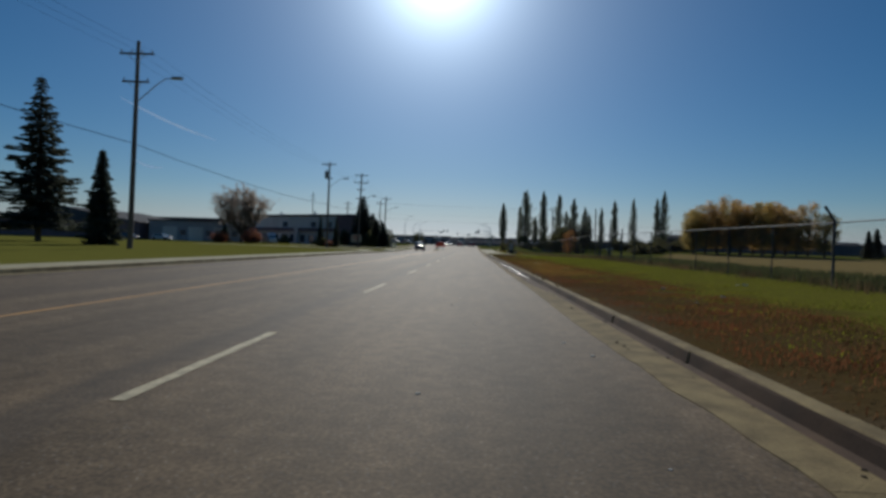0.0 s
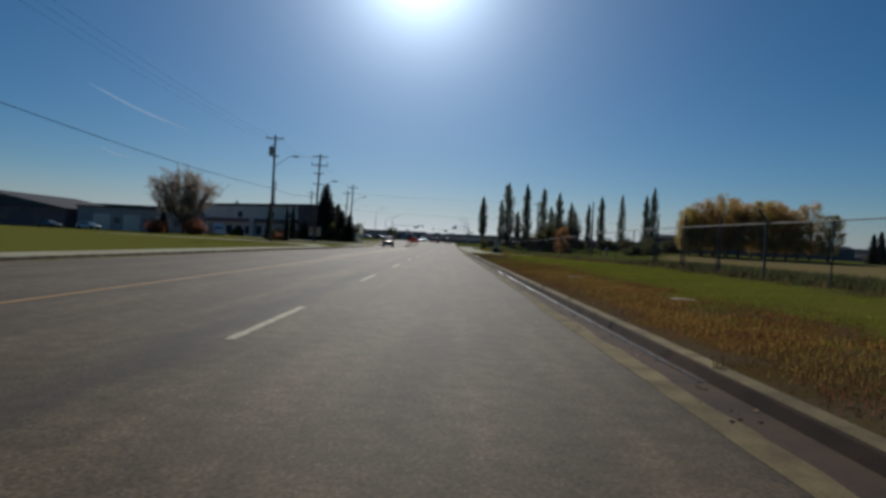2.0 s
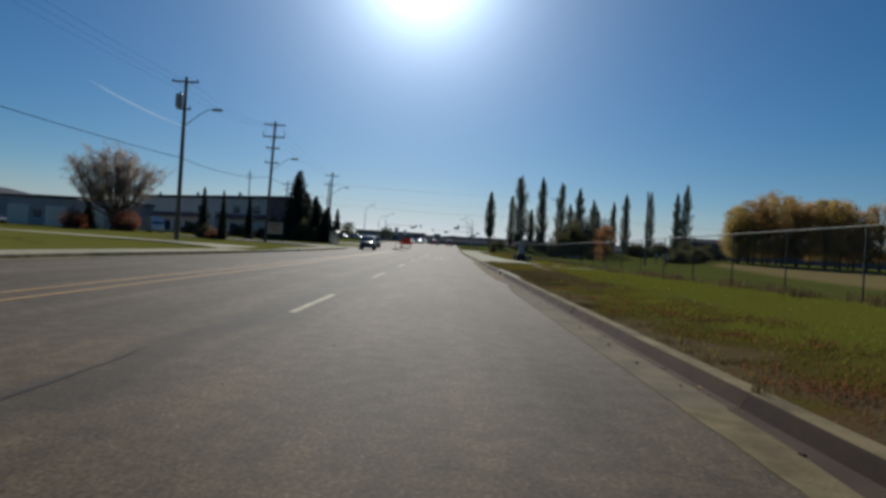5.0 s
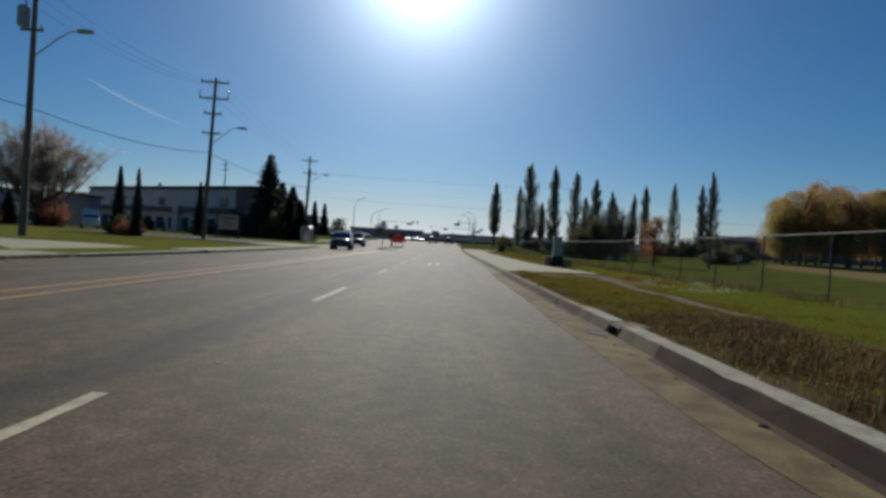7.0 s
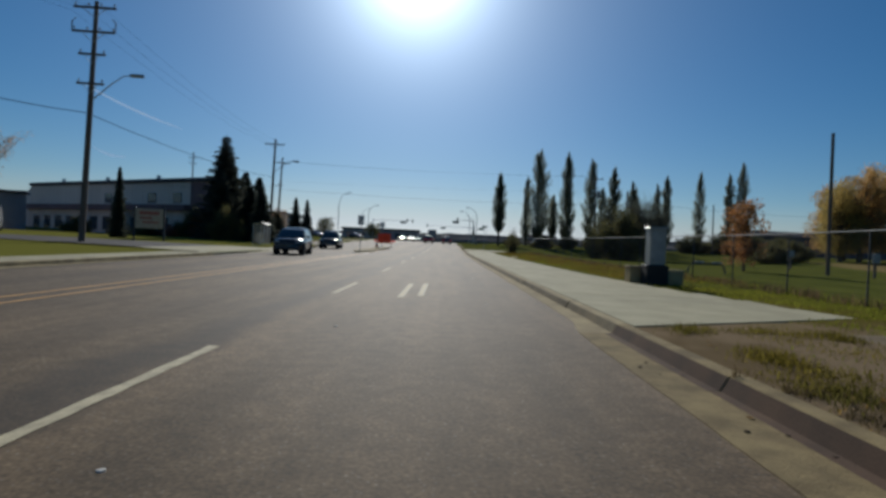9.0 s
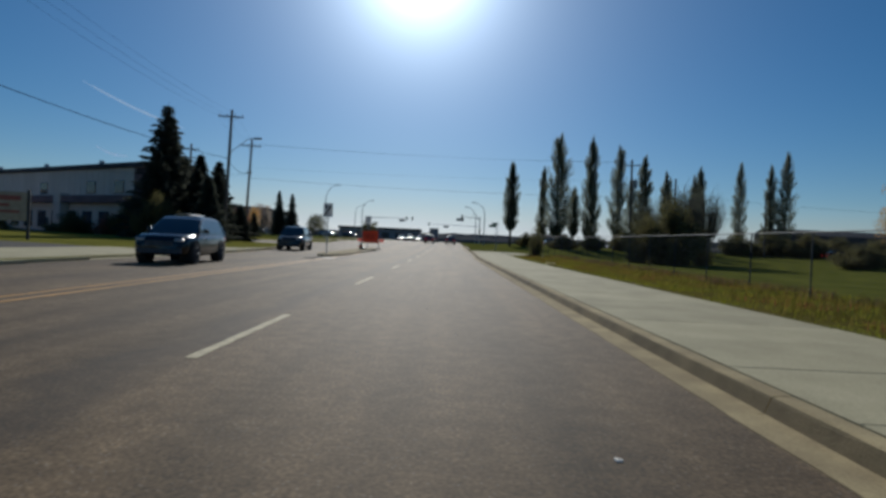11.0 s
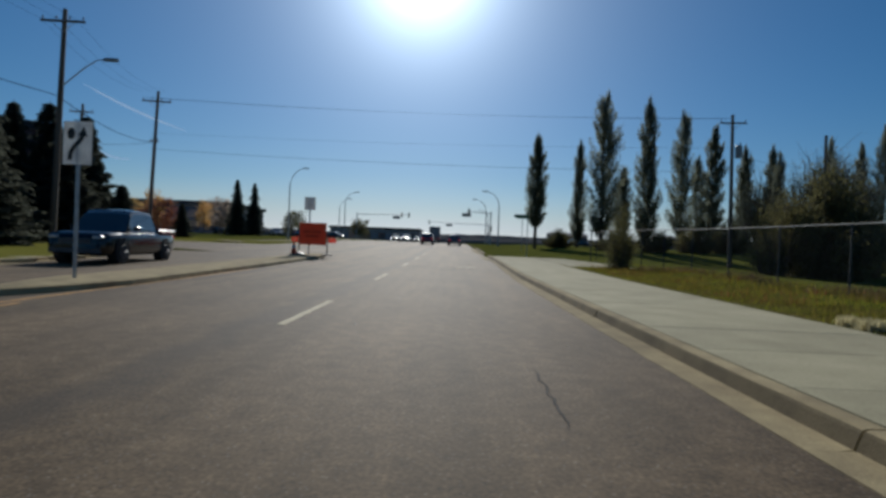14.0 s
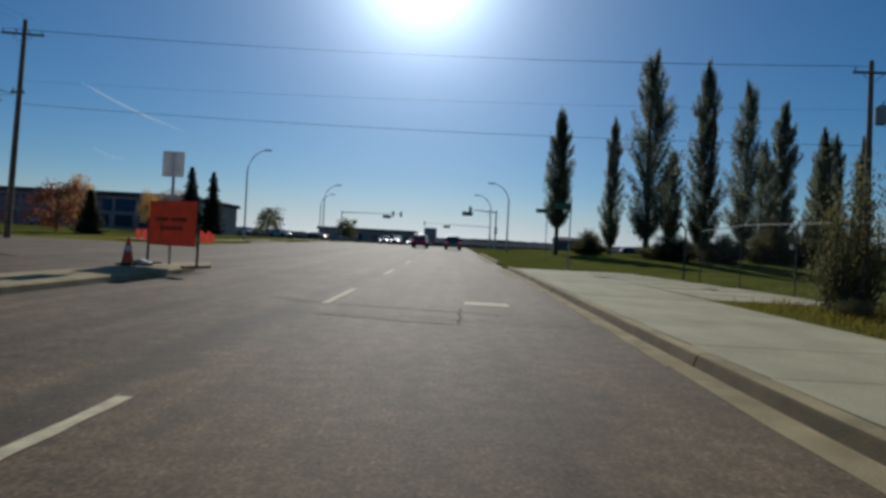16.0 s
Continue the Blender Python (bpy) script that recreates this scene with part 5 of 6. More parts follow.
def signal_head(parent, x, y, z, board=True):
    hd = part("signal_head", Shape().box(x - 0.17, x + 0.17, y - 0.15, y + 0.1, z - 0.55, z + 0.55, 0.03), SIGNAL_YELLOW, parent, "dark three-lens traffic signal head")
    for k in range(3):
        part("lens", Shape().tube([(x, y - 0.15, z + 0.36 - 0.36 * k), (x, y - 0.24, z + 0.36 - 0.36 * k)], 0.11, 10), SIGN_BLACK, hd)


def build_signals():
    for x, y, reach, way, h, heads, plate in ((-22.0, 242.0, 12.0, 1, 5.7, (10.2, 11.8), 8.2), (9.6, 270.0, 16.5, -1, 5.4, (16.3,), 10.0), (6.6, 216.0, 4.2, -1, 5.6, (4.0,), 3.6)):
        z0 = float(land(x, y))
        s = thing("traffic_signal", "steel mast arm carrying traffic signals over the road", "traffic signal", pose(x, y, z0), group="crossing signals")
        part("mast", Shape().tube([(0, 0, -0.2), (0, 0, h + 0.3)], [0.14, 0.10], 10), STEEL, s)
        part("mast_arm", Shape().tube([(0, 0, h), (way * reach, 0, h + 0.25)], [0.09, 0.05], 8), STEEL, s)
        for d in heads:
            signal_head(s, way * d, -0.15, h + 0.15)
        signal_head(s, 0.0, -0.3, 2.8)
        part("street_sign", Shape().box(min(way * plate, way * (plate + 1.6)), max(way * plate, way * (plate + 1.6)), -0.12, -0.09, h - 0.75, h - 0.1), SIGN_GREY, s)


# ---- fence ----
def build_fence():
    f = thing("chain_link_fence", "galvanised chain-link fence with top rail and slim posts", "fence", kind="structure")
    top = lambda y: float(np.interp(y, [-10, 16, 44, 70, 90, 111, 135, 153], [1.95, 2.0, 2.24, 1.92, 1.78, 1.87, 2.0, 2.08 + 0.2])) + (road_z(y) if y < 150 else 0)
    ys = [-8.45 + 2.95 * i for i in range(55)]
    post = Shape().tube([(0, 0, -0.3), (0, 0, 1)], 0.021, 8).mesh("post", FENCE_POST)
    for i, y in enumerate(ys):
        z = float(lumpy(9.2, y))
        part("post", post, None, f, at=Matrix.LocRotScale((9.2, y, z), None, (1, 1, top(y) - z)))
    part("rail", Shape().tube([(9.2, y, top(y)) for y in ys], 0.017, 8), RAIL, f)
    for y in (15.03, 32.7, 152.2):
        z = float(lumpy(9.2, y))
        e = part("end_post", Shape().tube([(9.2, y + 0.12, z - 0.2), (9.2, y + 0.12, top(y) + 0.05), (8.95, y + 0.12, top(y) + 0.42)], 0.036, 8), FENCE_POST, f)
    for y, h in ((35.7, 2.0), (38.6, 2.15), (38.9, 1.2), (41.55, 2.1), (41.9, 1.2)):
        z = float(lumpy(9.2, y))
        part("gate_post", Shape().tube([(9.25, y, z - 0.2), (9.25, y, z + h)], 0.038, 8), FENCE_POST, f)
    v = []
    for i in range(len(ys) - 1):
        y0, y1 = ys[i], ys[i + 1]
        z0 = float(lumpy(9.2, (y0 + y1) / 2)) + 0.05
        h = (top(y0) + top(y1)) / 2 - z0 - 0.02
        n = int((2.95 + h) / 0.13)
        for k in range(n):
            s = -h + (2.95 + h) * k / n
            a, b = max(0, -s), min(h, 2.95 - s)
            if b - a < 0.02:
                continue
            for flip in (0, 1):
                p, q = y0 + s + a, y0 + s + b
                if flip:
                    p, q = y0 + y1 - p, y0 + y1 - q
                w = 0.0022
                v.append([(9.2, p - w, z0 + a), (9.2, p + w, z0 + a), (9.2, q + w, z0 + b), (9.2, q - w, z0 + b)])
    ob = bulk("wire_mesh", np.array(v), [(0, 1, 2, 3)], FENCE_POST, f)
    tagged(ob, kind="stuff")


# ---- buildings ----
def window_part(parent, x0, x1, y, z0, z1, pane=WINDOW, frame=TRIM_DARK):
    w = part("window", Shape().box(x0, x1, y - 0.06, y + 0.02, z0, z1), frame, parent)
    part("pane", Shape().box(x0 + 0.07, x1 - 0.07, y - 0.075, y - 0.05, z0 + 0.07, z1 - 0.07), pane, w)
    return w


def build_buildings():
    # two-storey pale building behind the spruces, set askew to the road
    m = pose(-32.3, 151.8, float(land(-40, 150)) - 0.1, 0, 0, -30)
    b = thing("commercial_building", "long two-storey pale metal-clad building with dark window band", "building", m)
    W, H = 55.0, 8.3
    s = Shape().add([(-W, 0, 0), (0, 0, 0), (0, 0, H), (-W + 4.0, 0, H), (-W, 0, H - 2.4), (-W, 4, 0), (0, 4, 0), (0, 4, H), (-W + 4.0, 4, H), (-W, 4, H - 2.4)],
                    [(0, 1, 2, 3, 4), (9, 8, 7, 6, 5), (1, 6, 7, 2), (2, 7, 8, 3), (3, 8, 9, 4), (4, 9, 5, 0)])
    part("wall", s, SIDING, b)
    part("end_wall", Shape().box(-5.2, 0.05, -0.12, 0.3, 0, H - 0.05), SIDING_DARK, b, "dark red-brown clad bay")
    roof = part("roof", Shape().box(-W + 3.6, 0.25, -0.35, 4.2, H, H + 0.6, 0.12), ROOF_DARK, b)
    for x in (-44.0, -30.0, -16.0):
        part("roof_vent", Shape().tube([(x, 2, H + 0.5), (x, 2, H + 1.4)], [0.35, 0.3], 10), STEEL, roof)
    part("side_wall", Shape().box(0.0, 0.06, 0.3, 4.05, 0, H - 0.05), SIDING_DARK, b, "dark red-brown clad side")
    part("canopy", Shape().box(-W + 3.0, -5.3, -1.0, 0.0, 4.1, 5.0, 0.03), SIDING_DARK, b, "dark red-brown fascia band")
    for k in range(11):
        x = -W + 5.2 + 3.75 * k
        window_part(b, x - 0.2, x + 2.0, 0.0, 0.9, 3.1)
    for x in (-27.0, -15.4, -9.3):
        window_part(b, x, x + 2.0, 0.0, 5.3, 6.8)
    for k in range(32):
        x = -W + 4.3 + 1.35 * k
        part("rib", Shape().box(x, x + 0.06, -0.04, 0.0, 5.05, H - 0.1), SIDING, b)
    part("pier", Shape().box(-21.2, -19.6, -1.12, -0.02, 0, 5.3, 0.02), SIDING, b, "pale pier interrupting the fascia band")
    for x in (-40.7, -25.6, -10.6):
        door = part("door", Shape().box(x, x + 1.0, -0.05, 0.0, 0.05, 2.15), TRIM_DARK, b)
        part("handle", Shape().box(x + 0.85, x + 0.9, -0.12, -0.05, 0.95, 1.15), STEEL, door)

    # low grey block beside it
    m = pose(-58.0, 141.0, float(land(-60, 140)) - 0.1, 0, 0, 3)
    g = thing("workshop_building", "low grey block-walled workshop with flat roof", "building", m)
    part("wall", Shape().box(-23.5, 0, 0, 11, 0, 5.0), SIDING_GREY, g)
    part("roof", Shape().box(-23.8, 0.3, -0.3, 11.3, 5.0, 5.3, 0.03), ROOF_DARK, g)
    for k in range(3):
        d = part("roller_door", Shape().box(-20 + 6.5 * k, -16.4 + 6.5 * k, -0.08, 0.05, 0, 3.6), SIDING, g)
        for j in range(6):
            part("slat", Shape().box(-20 + 6.5 * k, -16.4 + 6.5 * k, -0.11, -0.08, 0.1 + 0.58 * j, 0.55 + 0.58 * j), SIDING, d)
    for k in range(3):
        window_part(g, -15.6 + 6.5 * k, -14.2 + 6.5 * k, 0.0, 1.5, 2.8)

    # dark pitched roof farther along
    m = pose(-82.5, 137.0, float(land(-80, 140)) - 0.1)
    d = thing("warehouse", "wide warehouse with a dark pitched roof", "building", m)
    part("wall", Shape().box(-40, 0, 0.4, 34, 0, 4.4), SIDING_DARK, d)
    s = Shape().add([(0.5, 0, 4.3), (-20, 0, 7.9), (-40.5, 0, 4.3), (0.5, 34, 4.3), (-20, 34, 7.9), (-40.5, 34, 4.3)], [(0, 2, 1), (3, 4, 5), (0, 1, 4, 3), (1, 2, 5, 4), (0, 3, 5, 2)])
    part("roof", s, ROOF_DARK, d)
    for k in range(5):
        window_part(d, -36 + 7.2 * k, -33.5 + 7.2 * k, 0.4, 1.4, 2.9)

    # glazed office past the side street
    m = pose(-46.0, 226.0, float(land(-60, 226)) - 0.1)
    o = thing("office_building", "low office building with blue-tinted glass band and dark roof", "building", m)
    part("wall", Shape().box(-62, 0, 0, 24, 0, 5.8), SIDING_GREY, o)
    part("roof", Shape().box(-62.5, 0.5, -0.6, 24.5, 5.8, 6.5, 0.05), ROOF_DARK, o)
    for k in range(15):
        window_part(o, -60.5 + 4.05 * k, -57.0 + 4.05 * k, 0.0, 3.2, 5.3, BLUE_GLASS)
        window_part(o, -60.5 + 4.05 * k, -57.4 + 4.05 * k, 0.0, 0.6, 2.6)
    m = pose(-84.0, 190.0, float(land(-80, 190)) - 0.1)
    o = thing("shop_building", "flat-roofed dark shop building behind trees", "building", m)
    part("wall", Shape().box(-40, 14, 0, 20, 0, 6.4), SIDING_DARK, o)
    part("roof", Shape().box(-40.4, 14.4, -0.5, 20.4, 6.4, 7.2, 0.05), ROOF_DARK, o)
    for k in range(9):
        window_part(o, -38 + 5.6 * k, -34.6 + 5.6 * k, 0.0, 0.8, 3.0)

    # long dark building beyond the crossing
    m = pose(-10.0, 330.0, 1.2)
    f = thing("far_building", "long low dark building beyond the crossing", "building", m)
    part("wall", Shape().box(-37, -3, 0, 20, 0, 4.6), SIDING_GREY, f)
    part("roof", Shape().box(-37.5, -2.5, -0.5, 20.5, 4.6, 5.4, 0.05), ROOF_DARK, f)
    for k in range(6):
        window_part(f, -35.5 + 5.6 * k, -32.5 + 5.6 * k, 0.0, 1.0, 3.4)
    for x, y, w, h, label in ((60.0, 262.0, 9.0, 4.2, "small grey roofed shed far behind the lawn"), (101.0, 216.0, 58.0, 6.4, "long low dark shed behind the lawn"), (140.0, 240.0, 40.0, 6.0, "long grey shed at the far side of the field"), (38.0, 300.0, 12.0, 5.0, "small dark building far down the road")):
        sh = thing("shed", label, "building", pose(x, y, float(land(x, y)) - 0.1))
        part("wall", Shape().box(-w / 2, w / 2, 0, 8, 0, h * 0.8), DARK_WALL, sh)
        part("roof", Shape().add([(-w / 2 - 0.3, -0.3, h * 0.78), (w / 2 + 0.3, -0.3, h * 0.78), (w / 2 + 0.3, 8.3, h * 0.78), (-w / 2 - 0.3, 8.3, h * 0.78), (-w / 2 - 0.3, 4, h), (w / 2 + 0.3, 4, h)], [(0, 1, 5, 4), (2, 3, 4, 5), (1, 2, 5), (3, 0, 4), (3, 2, 1, 0)]), ROOF_DARK, sh)


# ---- vehicles ----
def wheel(parent, x, y, r=0.34, w=0.22):
    side = 1 if x > 0 else -1
    t = part("wheel", Shape().tube([(x - w / 2, y, r), (x - w / 2 + 0.03, y, r), (x + w / 2 - 0.03, y, r), (x + w / 2, y, r)], [r - 0.04, r, r, r - 0.04], 20), RUBBER, parent)
    rim = Shape().tube([(x + side * (w / 2 - 0.02), y, r), (x + side * (w / 2 + 0.008), y, r)], [r * 0.66, r * 0.6], 16)
    for k in range(5):
        a = 2 * math.pi * k / 5
        rim.tube([(x + side * (w / 2 + 0.01), y, r), (x + side * (w / 2 + 0.012), y + math.cos(a) * r * 0.58, r + math.sin(a) * r * 0.58)], 0.03, 5)
    part("rim", rim, DARKSTEEL, t)


def vehicle(name, label, category, paint, L=4.6, W=1.85, H=1.68, hood=1.05, tail=0.1, lamps=True, boxy=0.0, group="", bed=0.0):
    """A car pointing to -y: rounded lower body, cabin with raked screens and side windows, arches, wheels, lamps."""
    v = thing(name, label, category, group=group)
    hw, belt = W / 2, H * (0.58 if bed else 0.61)
    body = Shape()
    rings = []
    for y, zt, k, lift in ((0.0, belt - 0.36, 0.66, 0.12), (0.04, belt - 0.22, 0.80, 0.06), (0.16, belt - 0.11, 0.90, 0.02), (0.5, belt - 0.05, 0.96, 0), (hood, belt, 0.99, 0), (L * 0.45, belt + 0.01, 1.0, 0), (L * 0.72, belt + 0.03, 1.0, 0), (L - 0.45, belt + 0.03, 0.98, 0), (L - 0.14, belt - 0.02, 0.93, 0.02), (L - 0.03, belt - 0.14, 0.88, 0.06), (L, belt - 0.30, 0.78, 0.14)):
        a, zb = hw * k, 0.26 + lift
        half = [(a * 0.80, zb), (a * 0.95, zb + 0.06), (a * 0.995, zb + 0.18), (a, zb + 0.30), (a * 0.985, zt - 0.20), (a * 0.95, zt - 0.08), (a * 0.86, zt - 0.02), (a * 0.45, zt + 0.012)]
        rings.append([(-x, y - L / 2, z) for x, z in half] + [(x, y - L / 2, z) for x, z in half[::-1]])
    part("body", body.loft(rings), paint, v, smooth=True)
    # cabin: stations along the roofline
    c0, rake = hood - 0.02, 0.95 * (1 - 0.35 * boxy)
    c1 = L - bed - 0.02 if bed else L - tail - 0.08
    slope = 0.22 if bed else 0.62 * (1 - boxy)
    h = H - belt
    sts = [(c0, 0.0), (c0 + rake * 0.35, 0.42), (c0 + rake * 0.7, 0.80), (c0 + rake, 0.955), (c0 + rake + 0.4, 1.0), ((c0 + rake + c1 - slope) / 2 + 0.05, 1.0), ((c0 + rake + c1 - slope) / 2 + 0.15, 1.0), (c1 - slope - 0.25, 0.97), (c1 - slope, 0.92), (c1 - slope * 0.45, 0.62), (c1, 0.0)]
    rows = []
    for y, f in sts:
        zr, bw, tw = belt - 0.01 + h * f, hw * 0.93, hw * (0.93 - 0.20 * f)
        half = [(bw, belt - 0.03), (bw - 0.02, belt + 0.06 * f), (tw + 0.03, belt + h * f * 0.80), (tw - 0.02, belt + h * f * 0.93), (tw * 0.72, zr - 0.01), (tw * 0.3, zr)]
        rows.append([(-x, y - L / 2, z) for x, z in half] + [(x, y - L / 2, z) for x, z in half[::-1]])
    solid, glazed = Shape(), Shape()
    for i in range(len(rows) - 1):
        for j in range(11):
            side, top = j in (1, 9), 2 < j < 8
            pane = (side and i in (2, 3, 4, 6, 7)) or (top and i in (0, 1, 2, 8, 9))
            (glazed if pane else solid).add([rows[i][j], rows[i][j + 1], rows[i + 1][j + 1], rows[i + 1][j]], [(0, 1, 2, 3)])
    part("cabin", solid, paint, v)
    part("glazing", glazed, WINDOW, v)
    if bed:
        for sx in (-1, 1):
            part("bed_side", Shape().box(min(sx * hw * 0.84, sx * hw * 0.97), max(sx * hw * 0.84, sx * hw * 0.97), L / 2 - bed + 0.05, L / 2 - 0.08, belt - 0.1, belt + 0.10, 0.02), paint, v)
    for sx in (-1, 1):
        part("mirror", Shape().box(min(sx * hw * 0.97, sx * (hw + 0.17)), max(sx * hw * 0.97, sx * (hw + 0.17)), hood + 0.33 - L / 2, hood + 0.47 - L / 2, belt + 0.03, belt + 0.18, 0.03), paint, v)
        part("headlight", Shape().box(min(sx * hw * 0.52, sx * hw * 0.84), max(sx * hw * 0.52, sx * hw * 0.84), -L / 2 + 0.01, -L / 2 + 0.22, belt - 0.27, belt - 0.17, 0.03), HEADLAMP if lamps else STEEL, v)
        part("tail_light", Shape().box(min(sx * hw * 0.62, sx * hw * 0.88), max(sx * hw * 0.62, sx * hw * 0.88), L / 2 - 0.12, L / 2 - 0.01, belt - 0.30, belt - 0.10, 0.02), TAILLAMP, v)
        r = 0.35 if H < 1.8 else 0.39
        for y in (L * 0.19, L * 0.80):
            part("wheel_arch", Shape().tube([(sx * (hw - 0.30), y - L / 2, r + 0.03), (sx * (hw + 0.012), y - L / 2, r + 0.03)], r + 0.07, 20), RUBBER, v)
            wheel(v, sx * (hw - 0.085), y - L / 2, r)
        for y in (L * 0.38, L * 0.58):
            part("door_handle", Shape().box(min(sx * hw, sx * (hw + 0.02)), max(sx * hw, sx * (hw + 0.02)), y - L / 2, y + 0.16 - L / 2, belt - 0.12, belt - 0.09), STEEL, v)
    part("grille", Shape().box(-hw * 0.50, hw * 0.50, -L / 2 - 0.012, -L / 2 + 0.06, belt - 0.44, belt - 0.26, 0.02), DARKSTEEL, v)
    for y in (-L / 2 + 0.02, L / 2 - 0.10):
        part("bumper", Shape().box(-hw * 0.80, hw * 0.80, y - 0.04, y + 0.10, 0.36, 0.52, 0.03), DARKSTEEL, v)
    return v


def put(ob, x, y, turn=0.0, z=None):
    ob.matrix_basis = pose(x, y, float(road_z(y) if z is None else z) + 0.005, 0, 0, turn)
    return ob


def build_vehicles():
    put(vehicle("suv", "dark sport utility car in the oncoming lane", "car", PAINT_BLACK, L=4.55, W=1.82, H=1.70, hood=1.2, lamps=False), -9.9, 109.8, 5)
    put(vehicle("pickup_truck", "dark pickup truck on the asphalt beside the island", "pickup truck", PAINT_BLACK, L=5.6, W=1.98, H=1.88, hood=1.45, boxy=0.55, lamps=False, bed=1.75), -12.4, 134.2, 5)
    put(vehicle("sedan", "dark car in the near lane seen from behind", "car", PAINT_GREY, H=1.6, lamps=False), 0.1, 197.0, 180)
    put(vehicle("suv", "dark car with a pale roof in the inner lane", "car", PAINT_RED, H=1.65, lamps=False), -3.9, 199.0, 180)
    t = thing("box_truck", "tall grey box truck far ahead on the road", "truck", pose(-4.3, 246.0, road_z(246)))
    part("cargo_box", Shape().box(-1.2, 1.2, -3.2, 2.2, 0.9, 3.7, 0.05), SIGN_GREY, t)
    part("cab", Shape().box(-1.1, 1.1, 2.3, 4.2, 0.6, 2.6, 0.15), PAINT_WHITE, t)
    for x in (-0.95, 0.95):
        for y in (-2.0, 3.2):
            wheel(t, x, y, 0.45, 0.28)
        part("tail_light", Shape().box(x - 0.15, x + 0.15, -3.23, -3.19, 0.95, 1.1), TAILLAMP, t)
    for x, y, p in ((-9.6, 228.0, PAINT_GREY), (-12.9, 240.0, PAINT_BLACK), (-9.4, 262.0, PAINT_BLACK)):
        put(vehicle("oncoming_car", "oncoming car with bright headlamps", "car", p, H=1.55, group="oncoming cars"), x, y, 0)
    base = [vehicle("parked_car", "parked car glinting in the sun", "car", p, H=1.5, lamps=False, group="parked cars") for p in (PAINT_WHITE, PAINT_GREY, PAINT_BLACK)]
    spots = [(-34.0, 222.0, 30), (-39.0, 221.5, 30), (-44.5, 221.0, 30), (-31.0, 232.0, 60), (-27.5, 246.0, 60), (-58.0, 218.0, 20), (-64.0, 217.0, 20), (26.0, 232.0, 90), (34.0, 236.0, 90), (44.0, 240.0, 80), (55.0, 198.0, 90), (61.0, 178.0, 80), (-72.0, 129.0, 80), (-80.0, 129.0, 80)]
    for i, (x, y, turn) in enumerate(spots):
        ob = base[i] if i < 3 else copy_thing(base[i % 3], Matrix.Identity(4))
        put(ob, x, y, turn, float(lumpy(x, y)))
    v = thing("delivery_van", "white van with a rounded nose parked by the building", "van", pose(-47.6, 132.0, float(lumpy(-47.6, 132.0)), 0, 0, 35))
    s = Shape().loft([[(-1.0 * k, y, 0.35), (-1.05 * k, y, 1.2), (-0.9 * k, y, zt), (0.9 * k, y, zt), (1.05 * k, y, 1.2), (1.0 * k, y, 0.35)] for y, zt, k in ((-2.9, 1.1, 0.85), (-2.5, 1.35, 0.95), (-1.7, 2.25, 1.0), (-1.2, 2.55, 1.0), (2.7, 2.6, 1.0), (2.9, 2.4, 0.96))])
    part("body", s, PAINT_WHITE, v)
    part("windscreen", Shape().add([(-0.85, -2.42, 1.45), (0.85, -2.42, 1.45), (0.8, -1.75, 2.18), (-0.8, -1.75, 2.18)], [(0, 1, 2, 3)]), WINDOW, v)
    for x in (-0.9, 0.9):
        for y in (-1.8, 1.9):
            wheel(v, x, y, 0.36)


# ---- street furniture ----
def sign_post(x, y, z0, h, w, tall, face, label, name="road_sign", bar=True, turn=0.0):
    s = thing(name, label, "road sign", pose(x, y, z0, 0, 0, turn))
    part("post", Shape().box(-0.035, 0.035, -0.02, 0.02, -0.3, h, 0.004), STEEL, s)
    p = part("panel", Shape().box(-w / 2, w / 2, -0.045, -0.025, h - tall, h, 0.01), face, s)
    return s, p


